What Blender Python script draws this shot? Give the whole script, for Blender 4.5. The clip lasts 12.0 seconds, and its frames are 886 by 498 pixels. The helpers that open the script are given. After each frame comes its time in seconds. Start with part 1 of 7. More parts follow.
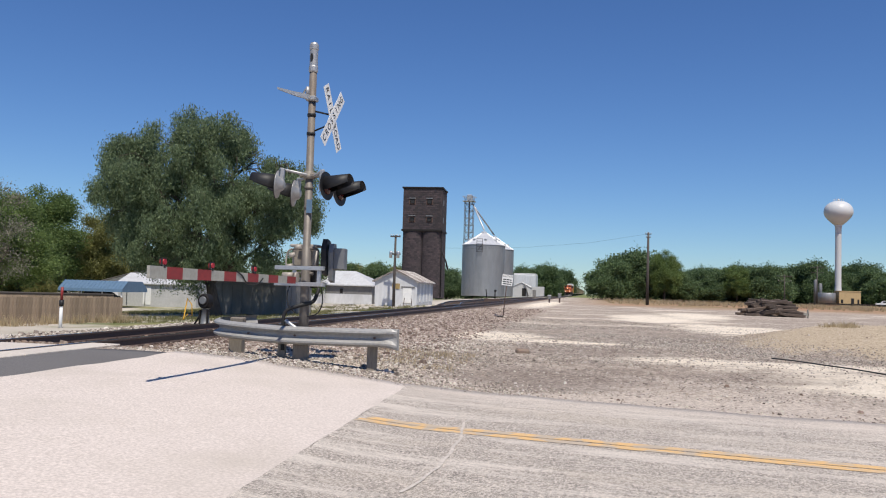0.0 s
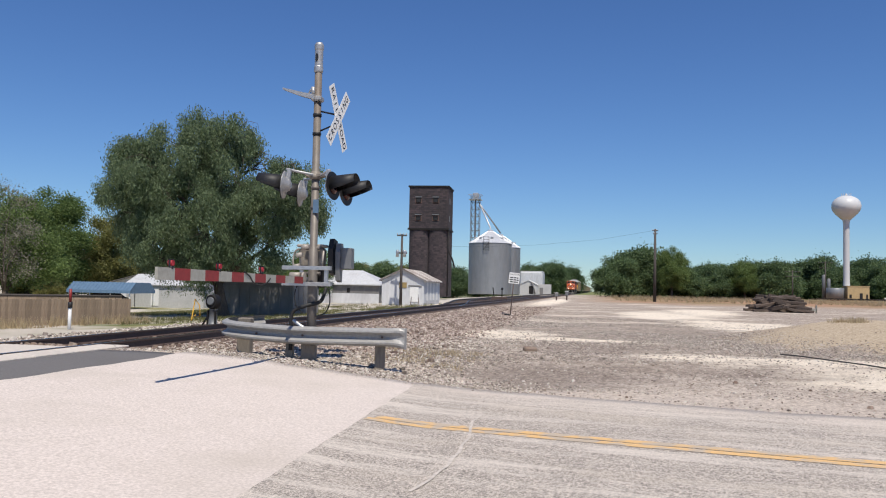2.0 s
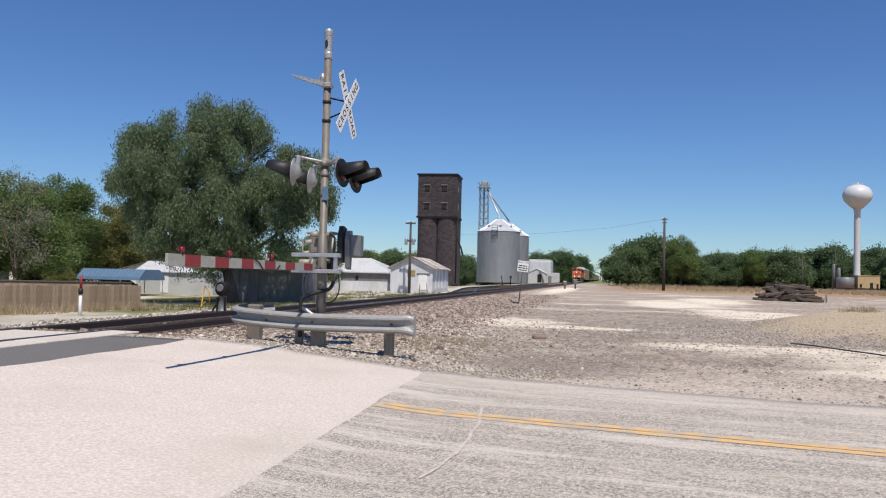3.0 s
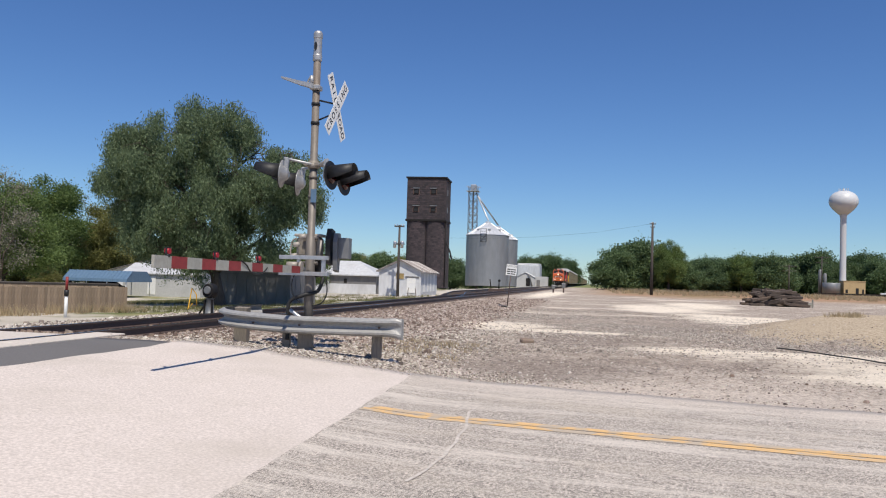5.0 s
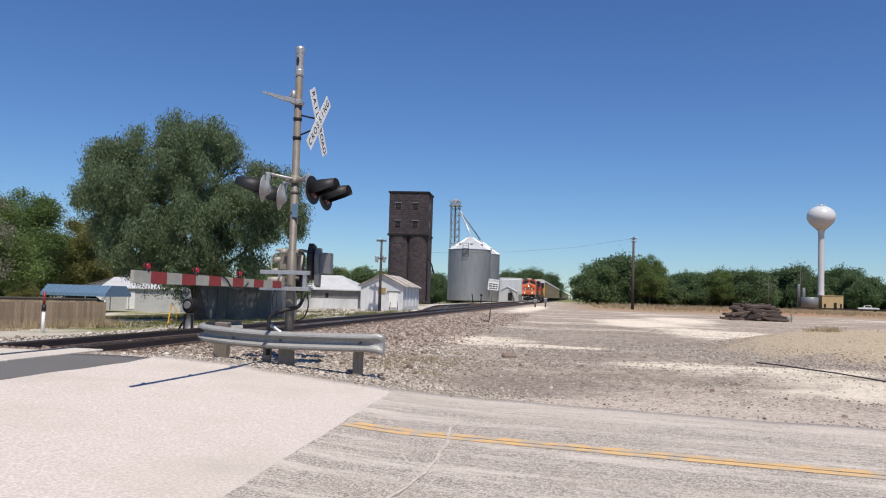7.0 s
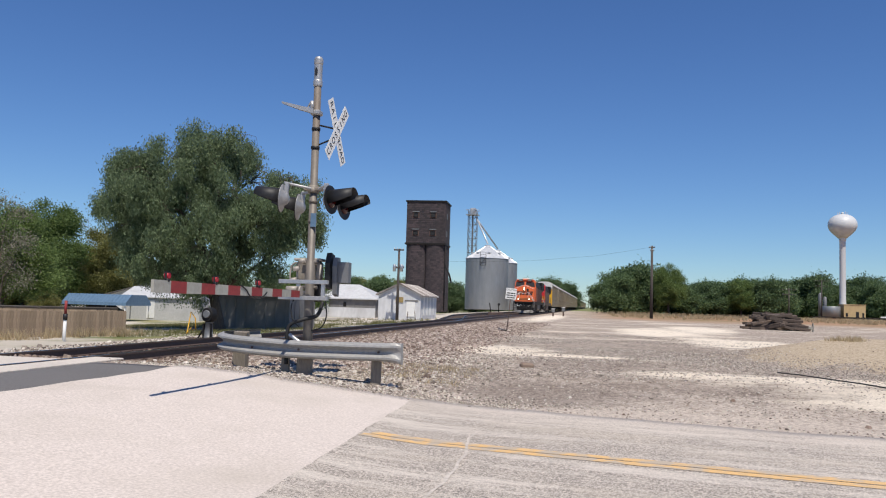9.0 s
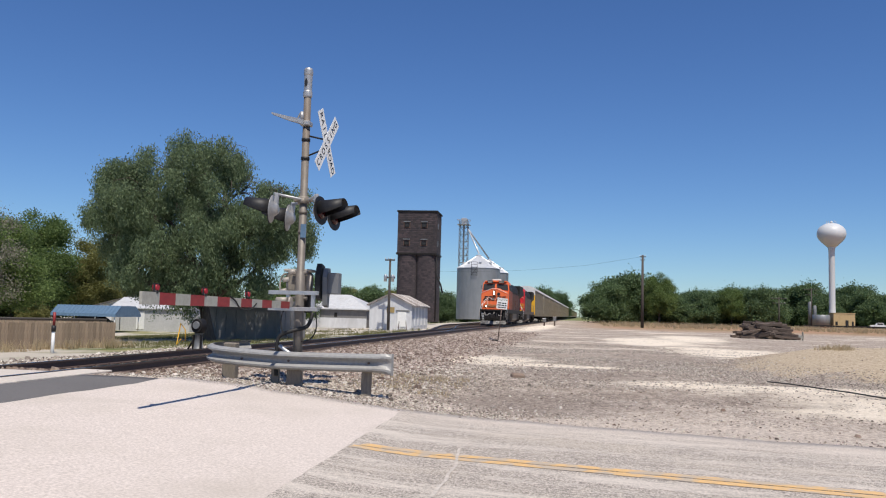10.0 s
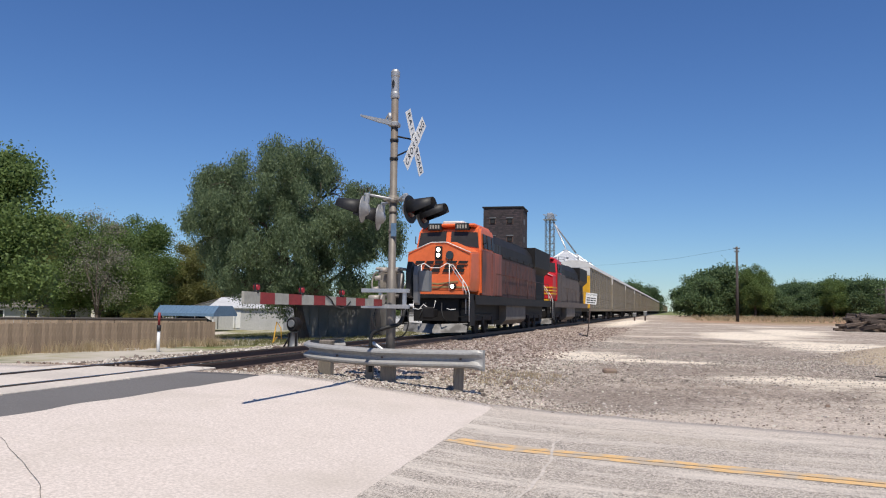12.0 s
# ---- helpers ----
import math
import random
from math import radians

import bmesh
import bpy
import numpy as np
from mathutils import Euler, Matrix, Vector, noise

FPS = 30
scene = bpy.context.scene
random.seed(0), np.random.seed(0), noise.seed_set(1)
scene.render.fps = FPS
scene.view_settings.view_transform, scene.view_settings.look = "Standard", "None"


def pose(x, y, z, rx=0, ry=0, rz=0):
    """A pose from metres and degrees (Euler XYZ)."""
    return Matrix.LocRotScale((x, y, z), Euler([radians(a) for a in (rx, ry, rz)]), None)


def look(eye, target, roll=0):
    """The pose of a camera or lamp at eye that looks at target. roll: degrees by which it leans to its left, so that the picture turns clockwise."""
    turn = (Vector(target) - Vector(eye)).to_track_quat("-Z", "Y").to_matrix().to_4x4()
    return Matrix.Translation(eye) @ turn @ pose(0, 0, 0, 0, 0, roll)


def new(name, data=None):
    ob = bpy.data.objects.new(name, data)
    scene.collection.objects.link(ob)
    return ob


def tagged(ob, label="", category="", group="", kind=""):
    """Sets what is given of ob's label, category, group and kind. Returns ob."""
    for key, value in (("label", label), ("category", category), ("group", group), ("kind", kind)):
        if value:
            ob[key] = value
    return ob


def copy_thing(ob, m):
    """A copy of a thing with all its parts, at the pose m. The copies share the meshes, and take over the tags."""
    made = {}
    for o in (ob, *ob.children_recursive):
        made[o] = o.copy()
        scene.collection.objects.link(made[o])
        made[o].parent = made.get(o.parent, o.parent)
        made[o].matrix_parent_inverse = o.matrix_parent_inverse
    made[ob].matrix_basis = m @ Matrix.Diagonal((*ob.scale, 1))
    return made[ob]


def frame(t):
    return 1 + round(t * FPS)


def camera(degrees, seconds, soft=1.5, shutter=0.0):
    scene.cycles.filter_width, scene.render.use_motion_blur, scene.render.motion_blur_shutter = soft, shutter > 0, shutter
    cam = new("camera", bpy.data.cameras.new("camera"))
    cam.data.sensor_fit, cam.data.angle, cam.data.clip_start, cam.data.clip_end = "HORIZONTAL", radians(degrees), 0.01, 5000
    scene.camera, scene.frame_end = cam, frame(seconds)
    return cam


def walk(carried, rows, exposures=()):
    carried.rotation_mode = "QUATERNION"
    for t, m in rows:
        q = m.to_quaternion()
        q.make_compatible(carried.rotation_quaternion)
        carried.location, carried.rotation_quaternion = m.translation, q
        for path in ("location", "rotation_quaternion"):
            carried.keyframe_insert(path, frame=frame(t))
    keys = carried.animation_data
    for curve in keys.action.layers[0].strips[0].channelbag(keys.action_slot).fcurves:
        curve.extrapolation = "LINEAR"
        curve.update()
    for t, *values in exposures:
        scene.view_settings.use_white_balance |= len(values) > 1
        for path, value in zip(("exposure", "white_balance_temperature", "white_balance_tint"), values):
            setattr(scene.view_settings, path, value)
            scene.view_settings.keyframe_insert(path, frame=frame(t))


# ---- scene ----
cam = camera(57.6, 12.0, soft=1.1)
PATH = [
    (0, (-0.004, 0.027, 1.597), (-0.365, 1.991, 1.698), 1.7),
    (0.5, (-0.001, 0.045, 1.592), (-0.344, 2.013, 1.692), 2.0),
    (1, (-0.004, 0.033, 1.598), (-0.339, 2.003, 1.696), 2.0),
    (1.5, (-0.005, 0.035, 1.597), (-0.362, 2.0, 1.694), 1.6),
    (2, (-0.007, 0.023, 1.6), (-0.384, 1.985, 1.697), 1.2),
    (2.5, (-0.01, 0.041, 1.598), (-0.405, 1.999, 1.686), 1.0),
    (3, (-0.028, 0.039, 1.59), (-0.425, 1.998, 1.657), 1.4),
    (5, (-0.021, 0.053, 1.589), (-0.391, 2.017, 1.665), 1.7),
    (5.5, (-0.012, 0.043, 1.588), (-0.357, 2.012, 1.669), 1.9),
    (6, (-0.013, 0.056, 1.596), (-0.344, 2.026, 1.688), 2.0),
    (6.5, (-0.012, 0.039, 1.598), (-0.34, 2.009, 1.702), 1.9),
    (7, (-0.014, 0.049, 1.6), (-0.341, 2.018, 1.713), 1.7),
    (9, (-0.023, 0.05, 1.604), (-0.393, 2.011, 1.738), 1.7),
    (9.5, (-0.013, 0.052, 1.614), (-0.385, 2.012, 1.762), 1.7),
    (10, (-0.005, 0.053, 1.615), (-0.354, 2.016, 1.774), 1.5),
    (10.5, (0.02, 0.041, 1.613), (-0.32, 2.006, 1.77), 0.9),
    (11, (0.031, -0.01, 1.616), (-0.354, 1.947, 1.762), 1.0),
    (11.5, (0.028, -0.005, 1.619), (-0.429, 1.937, 1.764), 1.3),
    (12, (-0.041, -0.046, 1.611), (-0.597, 1.87, 1.757), 0.8),
]
walk(cam, [(t, look(eye, target, roll)) for t, eye, target, roll in PATH])

# ---- world, sun ----
SUN_DIR = Vector((0.23, -0.46, 0.96)).normalized()      # towards the sun
world = bpy.data.worlds.new("world")
scene.world = world
world.use_nodes = True
wn = world.node_tree.nodes
sky = wn.new("ShaderNodeTexSky")
sky.sky_type = "NISHITA"
sky.sun_disc = False
sky.sun_elevation = math.asin(SUN_DIR.z)
sky.sun_rotation = math.atan2(SUN_DIR.x, SUN_DIR.y)
sky.altitude = 200
sky.air_density, sky.dust_density, sky.ozone_density = 1.0, 0.0, 2.6
wn["Background"].inputs["Strength"].default_value = 0.082
deep = wn.new("ShaderNodeHueSaturation")
deep.inputs["Hue"].default_value, deep.inputs["Saturation"].default_value = 0.505, 1.1
world.node_tree.links.new(sky.outputs[0], deep.inputs["Color"])
tint = wn.new("ShaderNodeMixRGB")
tint.blend_type = "MULTIPLY"
tint.inputs[0].default_value, tint.inputs[2].default_value = 1.0, (0.73, 0.95, 1.24, 1)
world.node_tree.links.new(deep.outputs[0], tint.inputs[1])
world.node_tree.links.new(tint.outputs[0], wn["Background"].inputs["Color"])
sun = new("sun", bpy.data.lights.new("sun", "SUN"))
sun.data.energy, sun.data.angle, sun.data.color = 5.0, radians(0.53), (1.0, 0.928, 0.82)
sun.matrix_world = look((0, 0, 60), Vector((0, 0, 60)) - SUN_DIR)
scene.view_settings.exposure = 0.0


# ---- materials ----
def mat(name, a, b=None, scale=6.0, rough=0.8, metal=0.0, bump=0.15, stain=None, amount=0.35, big=0.6, coords="Object",
        stretch=(1, 1, 1), vary=0.0, spec=0.4, cut=(0.5, 0.75)):
    """Colour a to b by fine noise, stained by broad noise, with bump; vary: brightness by object."""
    m = bpy.data.materials.new(name)
    m.use_nodes = True
    n, l = m.node_tree.nodes, m.node_tree.links
    p = n["Principled BSDF"]
    b = b or tuple(c * 0.75 for c in a)
    stain = stain or tuple(c * 0.55 for c in a)
    tc = n.new("ShaderNodeTexCoord")
    mp = n.new("ShaderNodeMapping")
    mp.inputs["Scale"].default_value = stretch
    l.new(tc.outputs[coords], mp.inputs[0])
    fine, broad = n.new("ShaderNodeTexNoise"), n.new("ShaderNodeTexNoise")
    fine.inputs["Scale"].default_value, broad.inputs["Scale"].default_value = scale, big
    fine.inputs["Detail"].default_value, broad.inputs["Detail"].default_value = 6, 5
    fine.inputs["Roughness"].default_value = 0.65
    l.new(mp.outputs[0], fine.inputs["Vector"]), l.new(mp.outputs[0], broad.inputs["Vector"])
    r1, r2 = n.new("ShaderNodeValToRGB"), n.new("ShaderNodeMapRange")
    r1.color_ramp.elements[0].position, r1.color_ramp.elements[1].position = 0.35, 0.65
    r1.color_ramp.elements[0].color, r1.color_ramp.elements[1].color = (*b, 1), (*a, 1)
    l.new(fine.outputs["Fac"], r1.inputs[0])
    r2.inputs["From Min"].default_value, r2.inputs["From Max"].default_value = cut
    r2.inputs["To Max"].default_value = amount
    l.new(broad.outputs["Fac"], r2.inputs["Value"])
    mix = n.new("ShaderNodeMixRGB")
    mix.inputs[2].default_value = (*stain, 1)
    l.new(r2.outputs[0], mix.inputs[0]), l.new(r1.outputs[0], mix.inputs[1])
    out = mix.outputs[0]
    if vary:
        info, mr, hsv = n.new("ShaderNodeObjectInfo"), n.new("ShaderNodeMapRange"), n.new("ShaderNodeHueSaturation")
        mr.inputs["To Min"].default_value, mr.inputs["To Max"].default_value = 1 - vary, 1 + vary
        l.new(info.outputs["Random"], mr.inputs["Value"])
        l.new(mr.outputs[0], hsv.inputs["Value"]), l.new(out, hsv.inputs["Color"])
        out = hsv.outputs[0]
    l.new(out, p.inputs["Base Color"])
    p.inputs["Roughness"].default_value, p.inputs["Metallic"].default_value = rough, metal
    p.inputs["Specular IOR Level"].default_value = spec
    if bump:
        bp = n.new("ShaderNodeBump")
        bp.inputs["Strength"].default_value, bp.inputs["Distance"].default_value = bump, 0.02
        l.new(fine.outputs["Fac"], bp.inputs["Height"]), l.new(bp.outputs[0], p.inputs["Normal"])
    return m


def glow(name, colour, strength):
    m = bpy.data.materials.new(name)
    m.use_nodes = True
    p = m.node_tree.nodes["Principled BSDF"]
    p.inputs["Base Color"].default_value = (*colour, 1)
    p.inputs["Emission Color"].default_value = (*colour, 1)
    p.inputs["Emission Strength"].default_value = strength
    return m


def leaf_mat(name, dark, light, through_light=0.35):
    """Foliage: each leaf its own shade of green, some light passing through."""
    m = bpy.data.materials.new(name)
    m.use_nodes = True
    n, l = m.node_tree.nodes, m.node_tree.links
    geo, info, add = n.new("ShaderNodeNewGeometry"), n.new("ShaderNodeObjectInfo"), n.new("ShaderNodeMath")
    ramp = n.new("ShaderNodeValToRGB")
    ramp.color_ramp.elements[0].color, ramp.color_ramp.elements[1].color = (*dark, 1), (*light, 1)
    add.operation = "MULTIPLY_ADD"
    add.inputs[1].default_value = 0.7
    mul = n.new("ShaderNodeMath")
    mul.operation = "MULTIPLY"
    mul.inputs[1].default_value = 0.3
    l.new(info.outputs["Random"], mul.inputs[0])
    l.new(geo.outputs["Random Per Island"], add.inputs[0]), l.new(mul.outputs[0], add.inputs[2])
    l.new(add.outputs[0], ramp.inputs[0])
    p = n["Principled BSDF"]
    p.inputs["Roughness"].default_value = 0.55
    p.inputs["Specular IOR Level"].default_value = 0.3
    l.new(ramp.outputs[0], p.inputs["Base Color"])
    tr, mx = n.new("ShaderNodeBsdfTranslucent"), n.new("ShaderNodeMixShader")
    mx.inputs[0].default_value = through_light
    l.new(ramp.outputs[0], tr.inputs["Color"])
    l.new(p.outputs[0], mx.inputs[1]), l.new(tr.outputs[0], mx.inputs[2])
    l.new(mx.outputs[0], n["Material Output"].inputs["Surface"])
    return m


M = {
    "concrete": mat("pale_concrete", (0.69, 0.61, 0.55), (0.46, 0.402, 0.358), 36, 0.9, bump=0.4, stain=(0.42, 0.37, 0.31), amount=0.6, big=0.55, coords="Object"),
    "panel": mat("crossing_concrete", (0.60, 0.54, 0.475), (0.48, 0.43, 0.38), 14, 0.9, stain=(0.3, 0.28, 0.26), vary=0.06),
    "fresh_asphalt": mat("dark_asphalt", (0.165, 0.155, 0.15), (0.115, 0.11, 0.107), 40, 0.85, bump=0.5, amount=0.3),
    "rail": mat("rail_steel", (0.14, 0.10, 0.085), (0.10, 0.07, 0.06), 30, 0.55, 0.4, bump=0.1),
    "rail_top": mat("rail_head", (0.55, 0.54, 0.53), (0.42, 0.41, 0.40), 60, 0.25, 1.0, bump=0.02),
    "tie": mat("creosote_wood", (0.13, 0.095, 0.075), (0.08, 0.06, 0.05), 9, 0.9, bump=0.4, stretch=(1, 6, 6), vary=0.25),
    "galv": mat("galvanised", (0.52, 0.53, 0.54), (0.42, 0.43, 0.44), 22, 0.42, 0.75, bump=0.05, stain=(0.33, 0.32, 0.30), amount=0.4, big=2),
    "beam": mat("guardrail_steel", (0.33, 0.325, 0.315), (0.26, 0.255, 0.245), 16, 0.4, 0.0, bump=0.05, spec=0.6, stain=(0.2, 0.18, 0.16), amount=0.5, big=2.5),
    "mast": mat("mast_aluminium", (0.195, 0.175, 0.155), (0.135, 0.12, 0.105), 12, 0.55, 0.2, bump=0.05, stain=(0.16, 0.10, 0.065), amount=0.8, big=1.2, stretch=(1, 1, 0.4)),
    "castal": mat("cast_aluminium", (0.44, 0.44, 0.44), (0.34, 0.34, 0.34), 20, 0.45, 0.5, bump=0.08),
    "black": mat("black_paint", (0.018, 0.018, 0.02), (0.011, 0.011, 0.012), 20, 0.55, bump=0.05, vary=0.1),
    "rubber": mat("black_cable", (0.02, 0.02, 0.02), None, 20, 0.6, bump=0.05),
    "white": mat("white_sheet", (0.78, 0.78, 0.76), (0.70, 0.70, 0.68), 12, 0.6, bump=0.03, stain=(0.5, 0.48, 0.45), amount=0.35, big=2),
    "red_sheet": mat("red_reflective", (0.27, 0.03, 0.028), (0.21, 0.024, 0.024), 14, 0.5, bump=0.03),
    "white_sheet": mat("white_reflective", (0.38, 0.37, 0.32), (0.30, 0.29, 0.25), 14, 0.5, bump=0.03),
    "red_lens": mat("dark_red_lens", (0.05, 0.005, 0.005), None, 20, 0.2, bump=0.0),
    "red_glow": glow("red_lamp", (0.30, 0.004, 0.014), 0.10),
    "headlight": glow("headlight", (1.0, 0.86, 0.62), 4.0),
    "letter": mat("black_letters", (0.015, 0.015, 0.015), None, 30, 0.6, bump=0),
    "post": mat("grey_timber", (0.30, 0.26, 0.21), (0.20, 0.17, 0.14), 10, 0.9, bump=0.4, stretch=(5, 5, 0.6), vary=0.2),
    "pole": mat("pole_wood", (0.09, 0.078, 0.07), (0.06, 0.052, 0.047), 8, 0.9, bump=0.4, stretch=(5, 5, 0.4)),
    "board": mat("fence_board", (0.33, 0.25, 0.17), (0.23, 0.17, 0.12), 8, 0.9, bump=0.3, stain=(0.19, 0.145, 0.10), amount=0.5, stretch=(5, 5, 0.5), vary=0.22),
    "brick": mat("dark_brick", (0.115, 0.070, 0.058), (0.07, 0.045, 0.04), 1.8, 0.9, bump=0.2, stain=(0.04, 0.032, 0.032), amount=0.6, big=0.25, vary=0.22),
    "mortar": mat("dark_mortar", (0.062, 0.053, 0.054), (0.044, 0.038, 0.04), 2.5, 0.95, bump=0.3, stain=(0.035, 0.03, 0.03), amount=0.6, big=0.2),
    "bin": mat("corrugated_steel", (0.30, 0.315, 0.325), (0.25, 0.265, 0.275), 1.2, 0.5, 0.45, bump=0.05, stain=(0.27, 0.26, 0.25), amount=0.5, big=0.25, stretch=(1, 1, 0.3), vary=0.05),
    "bin_roof": mat("bright_steel_roof", (0.70, 0.71, 0.72), (0.60, 0.61, 0.62), 2, 0.4, 0.4, bump=0.03),
    "shed_wall": mat("weathered_white_siding", (0.60, 0.61, 0.625), (0.50, 0.51, 0.525), 2.2, 0.7, bump=0.1, stain=(0.36, 0.35, 0.34), amount=0.5, big=0.5, stretch=(1, 1, 0.4)),
    "barn_wall": mat("grey_metal_siding", (0.21, 0.205, 0.20), (0.16, 0.157, 0.153), 2.0, 0.6, 0.2, bump=0.1, stain=(0.2, 0.19, 0.18), amount=0.5, big=0.4, stretch=(1, 1, 0.4)),
    "tin_roof": mat("bright_tin_roof", (0.68, 0.68, 0.67), (0.58, 0.58, 0.57), 3, 0.5, 0.3, bump=0.05, stain=(0.42, 0.39, 0.36), amount=0.4),
    "rust_roof": mat("rusted_tin_roof", (0.62, 0.59, 0.56), (0.17, 0.135, 0.12), 1.3, 0.7, 0.2, bump=0.1, stain=(0.16, 0.11, 0.09), amount=0.6, big=0.8, stretch=(0.12, 0.95, 0.3)),
    "house": mat("white_siding", (0.48, 0.48, 0.47), (0.40, 0.40, 0.39), 5, 0.7, bump=0.05, vary=0.05),
    "shingle": mat("grey_shingle", (0.17, 0.16, 0.15), (0.12, 0.115, 0.11), 5, 0.9, bump=0.3),
    "blue": mat("blue_canopy", (0.11, 0.185, 0.28), (0.085, 0.15, 0.235), 4, 0.5, bump=0.1, stretch=(1, 1, 1)),
    "glass": mat("dark_window", (0.03, 0.035, 0.04), None, 2, 0.12, bump=0.0, spec=0.6),
    "dim_pane": mat("grimy_window", (0.025, 0.024, 0.024), (0.015, 0.015, 0.015), 3, 0.5, bump=0.0),
    "tan": mat("tan_block", (0.50, 0.37, 0.20), (0.43, 0.32, 0.17), 2, 0.85, bump=0.1),
    "tower": mat("white_tank_paint", (0.56, 0.57, 0.58), (0.53, 0.54, 0.55), 0.6, 0.45, bump=0.0, amount=0.15),
    "bark": mat("bark", (0.12, 0.095, 0.075), (0.07, 0.055, 0.045), 5, 0.95, bump=0.7, stretch=(3, 3, 0.6)),
    "old_timber": mat("old_timber", (0.14, 0.105, 0.085), (0.06, 0.046, 0.038), 6, 0.9, bump=0.4, stretch=(4, 1, 4), vary=0.4),
    "dry_grass": leaf_mat("dry_grass", (0.34, 0.26, 0.15), (0.52, 0.43, 0.28), 0.3),
    "green_grass": leaf_mat("green_grass", (0.09, 0.10, 0.03), (0.24, 0.22, 0.10), 0.3),
    "willow": leaf_mat("olive_leaves", (0.065, 0.102, 0.052), (0.235, 0.305, 0.165), 0.48),
    "maple": leaf_mat("green_leaves", (0.07, 0.115, 0.034), (0.225, 0.305, 0.10), 0.45),
    "olive": leaf_mat("yellowish_leaves", (0.12, 0.13, 0.035), (0.33, 0.32, 0.12), 0.45),
    "bush": leaf_mat("bush_leaves", (0.066, 0.108, 0.052), (0.17, 0.245, 0.105), 0.47),
    "bare": leaf_mat("pale_twigs", (0.13, 0.125, 0.09), (0.25, 0.24, 0.185), 0.1),
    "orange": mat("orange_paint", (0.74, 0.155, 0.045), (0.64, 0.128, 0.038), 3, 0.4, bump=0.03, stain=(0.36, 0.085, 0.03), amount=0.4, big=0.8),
    # hood and cab sides: soot, plus the grazing light's dimness put into the colour
    "orange_dirty_dim": mat("sooty_dimmed_orange_paint", (0.105, 0.032, 0.02), (0.05, 0.021, 0.016), 2.2, 0.6, bump=0.05, stain=(0.07, 0.035, 0.025), amount=0.85, big=0.5, stretch=(1, 0.6, 1)),
    "orange_side": mat("weathered_dimmed_orange_paint", (0.33, 0.078, 0.036), (0.21, 0.054, 0.028), 2.2, 0.5, bump=0.04, stain=(0.06, 0.028, 0.022), amount=0.9, big=0.45, stretch=(1, 1.6, 0.5), cut=(0.47, 0.62)),
    "soot": mat("sooty_black", (0.018, 0.016, 0.015), (0.010, 0.009, 0.009), 4, 0.65, bump=0.1, stain=(0.035, 0.028, 0.023), amount=0.5, spec=0.25),
    "dirt_steel": mat("dusty_underframe", (0.032, 0.027, 0.023), (0.018, 0.016, 0.014), 4, 0.8, 0.1, bump=0.2, stain=(0.085, 0.07, 0.055), amount=0.5),
    "fuel_tank": mat("dusty_tank", (0.19, 0.165, 0.14), (0.135, 0.118, 0.10), 2.5, 0.7, bump=0.1, stain=(0.12, 0.10, 0.085), amount=0.6),
    "plow": mat("grey_plow", (0.24, 0.23, 0.22), (0.15, 0.145, 0.14), 5, 0.6, 0.1, bump=0.1, stain=(0.05, 0.045, 0.04), amount=0.9, big=2, cut=(0.42, 0.6)),
    "railing": mat("white_railing", (0.78, 0.76, 0.72), (0.68, 0.66, 0.62), 10, 0.5, bump=0.0),
    "red_paint": mat("red_paint", (0.55, 0.02, 0.03), (0.46, 0.018, 0.028), 3, 0.4, bump=0.02, stain=(0.25, 0.015, 0.02), amount=0.3),
    "silver": mat("sooty_silver", (0.145, 0.105, 0.085), (0.085, 0.065, 0.055), 2, 0.55, 0.2, bump=0.05, stain=(0.08, 0.065, 0.06), amount=0.8, big=0.5),
    "yellow": mat("yellow_paint", (0.72, 0.40, 0.03), (0.62, 0.34, 0.025), 3, 0.5, bump=0.02, stain=(0.4, 0.22, 0.04), amount=0.3),
    "old_yellow": mat("faded_yellow", (0.34, 0.25, 0.10), (0.26, 0.19, 0.09), 4, 0.8),
    "autorack": mat("tan_galvanised_panel", (0.285, 0.255, 0.198), (0.215, 0.19, 0.148), 2.0, 0.6, 0.25, bump=0.05, stain=(0.20, 0.165, 0.115), amount=0.6, big=0.5, vary=0.12),
    "rack_roof": mat("white_roof_sheet", (0.72, 0.71, 0.68), (0.62, 0.61, 0.58), 2, 0.5, 0.1, bump=0.03, stain=(0.42, 0.38, 0.33), amount=0.5),
    "rack_post": mat("brown_yellow_frame", (0.23, 0.19, 0.125), (0.17, 0.14, 0.095), 3, 0.6, bump=0.05, stain=(0.16, 0.12, 0.07), amount=0.5),
    "worn_cast": mat("worn_cast_metal", (0.42, 0.38, 0.33), (0.30, 0.27, 0.23), 9, 0.55, 0.2, bump=0.1, stain=(0.14, 0.11, 0.09), amount=0.7, big=4),
    "mech": mat("grimy_tan_case", (0.30, 0.265, 0.22), (0.20, 0.175, 0.145), 7, 0.6, 0.1, bump=0.1, stain=(0.09, 0.075, 0.06), amount=0.8, big=3),
    "cabinet": mat("grey_cabinet", (0.19, 0.195, 0.20), (0.145, 0.15, 0.155), 5, 0.5, 0.2, bump=0.03, stain=(0.2, 0.19, 0.18)),
    "car_dark": mat("dark_car_paint", (0.02, 0.02, 0.025), None, 5, 0.25, bump=0.0),
    "asphalt_line": mat("rusty_red", (0.22, 0.06, 0.04), (0.15, 0.045, 0.03), 3, 0.8),
}


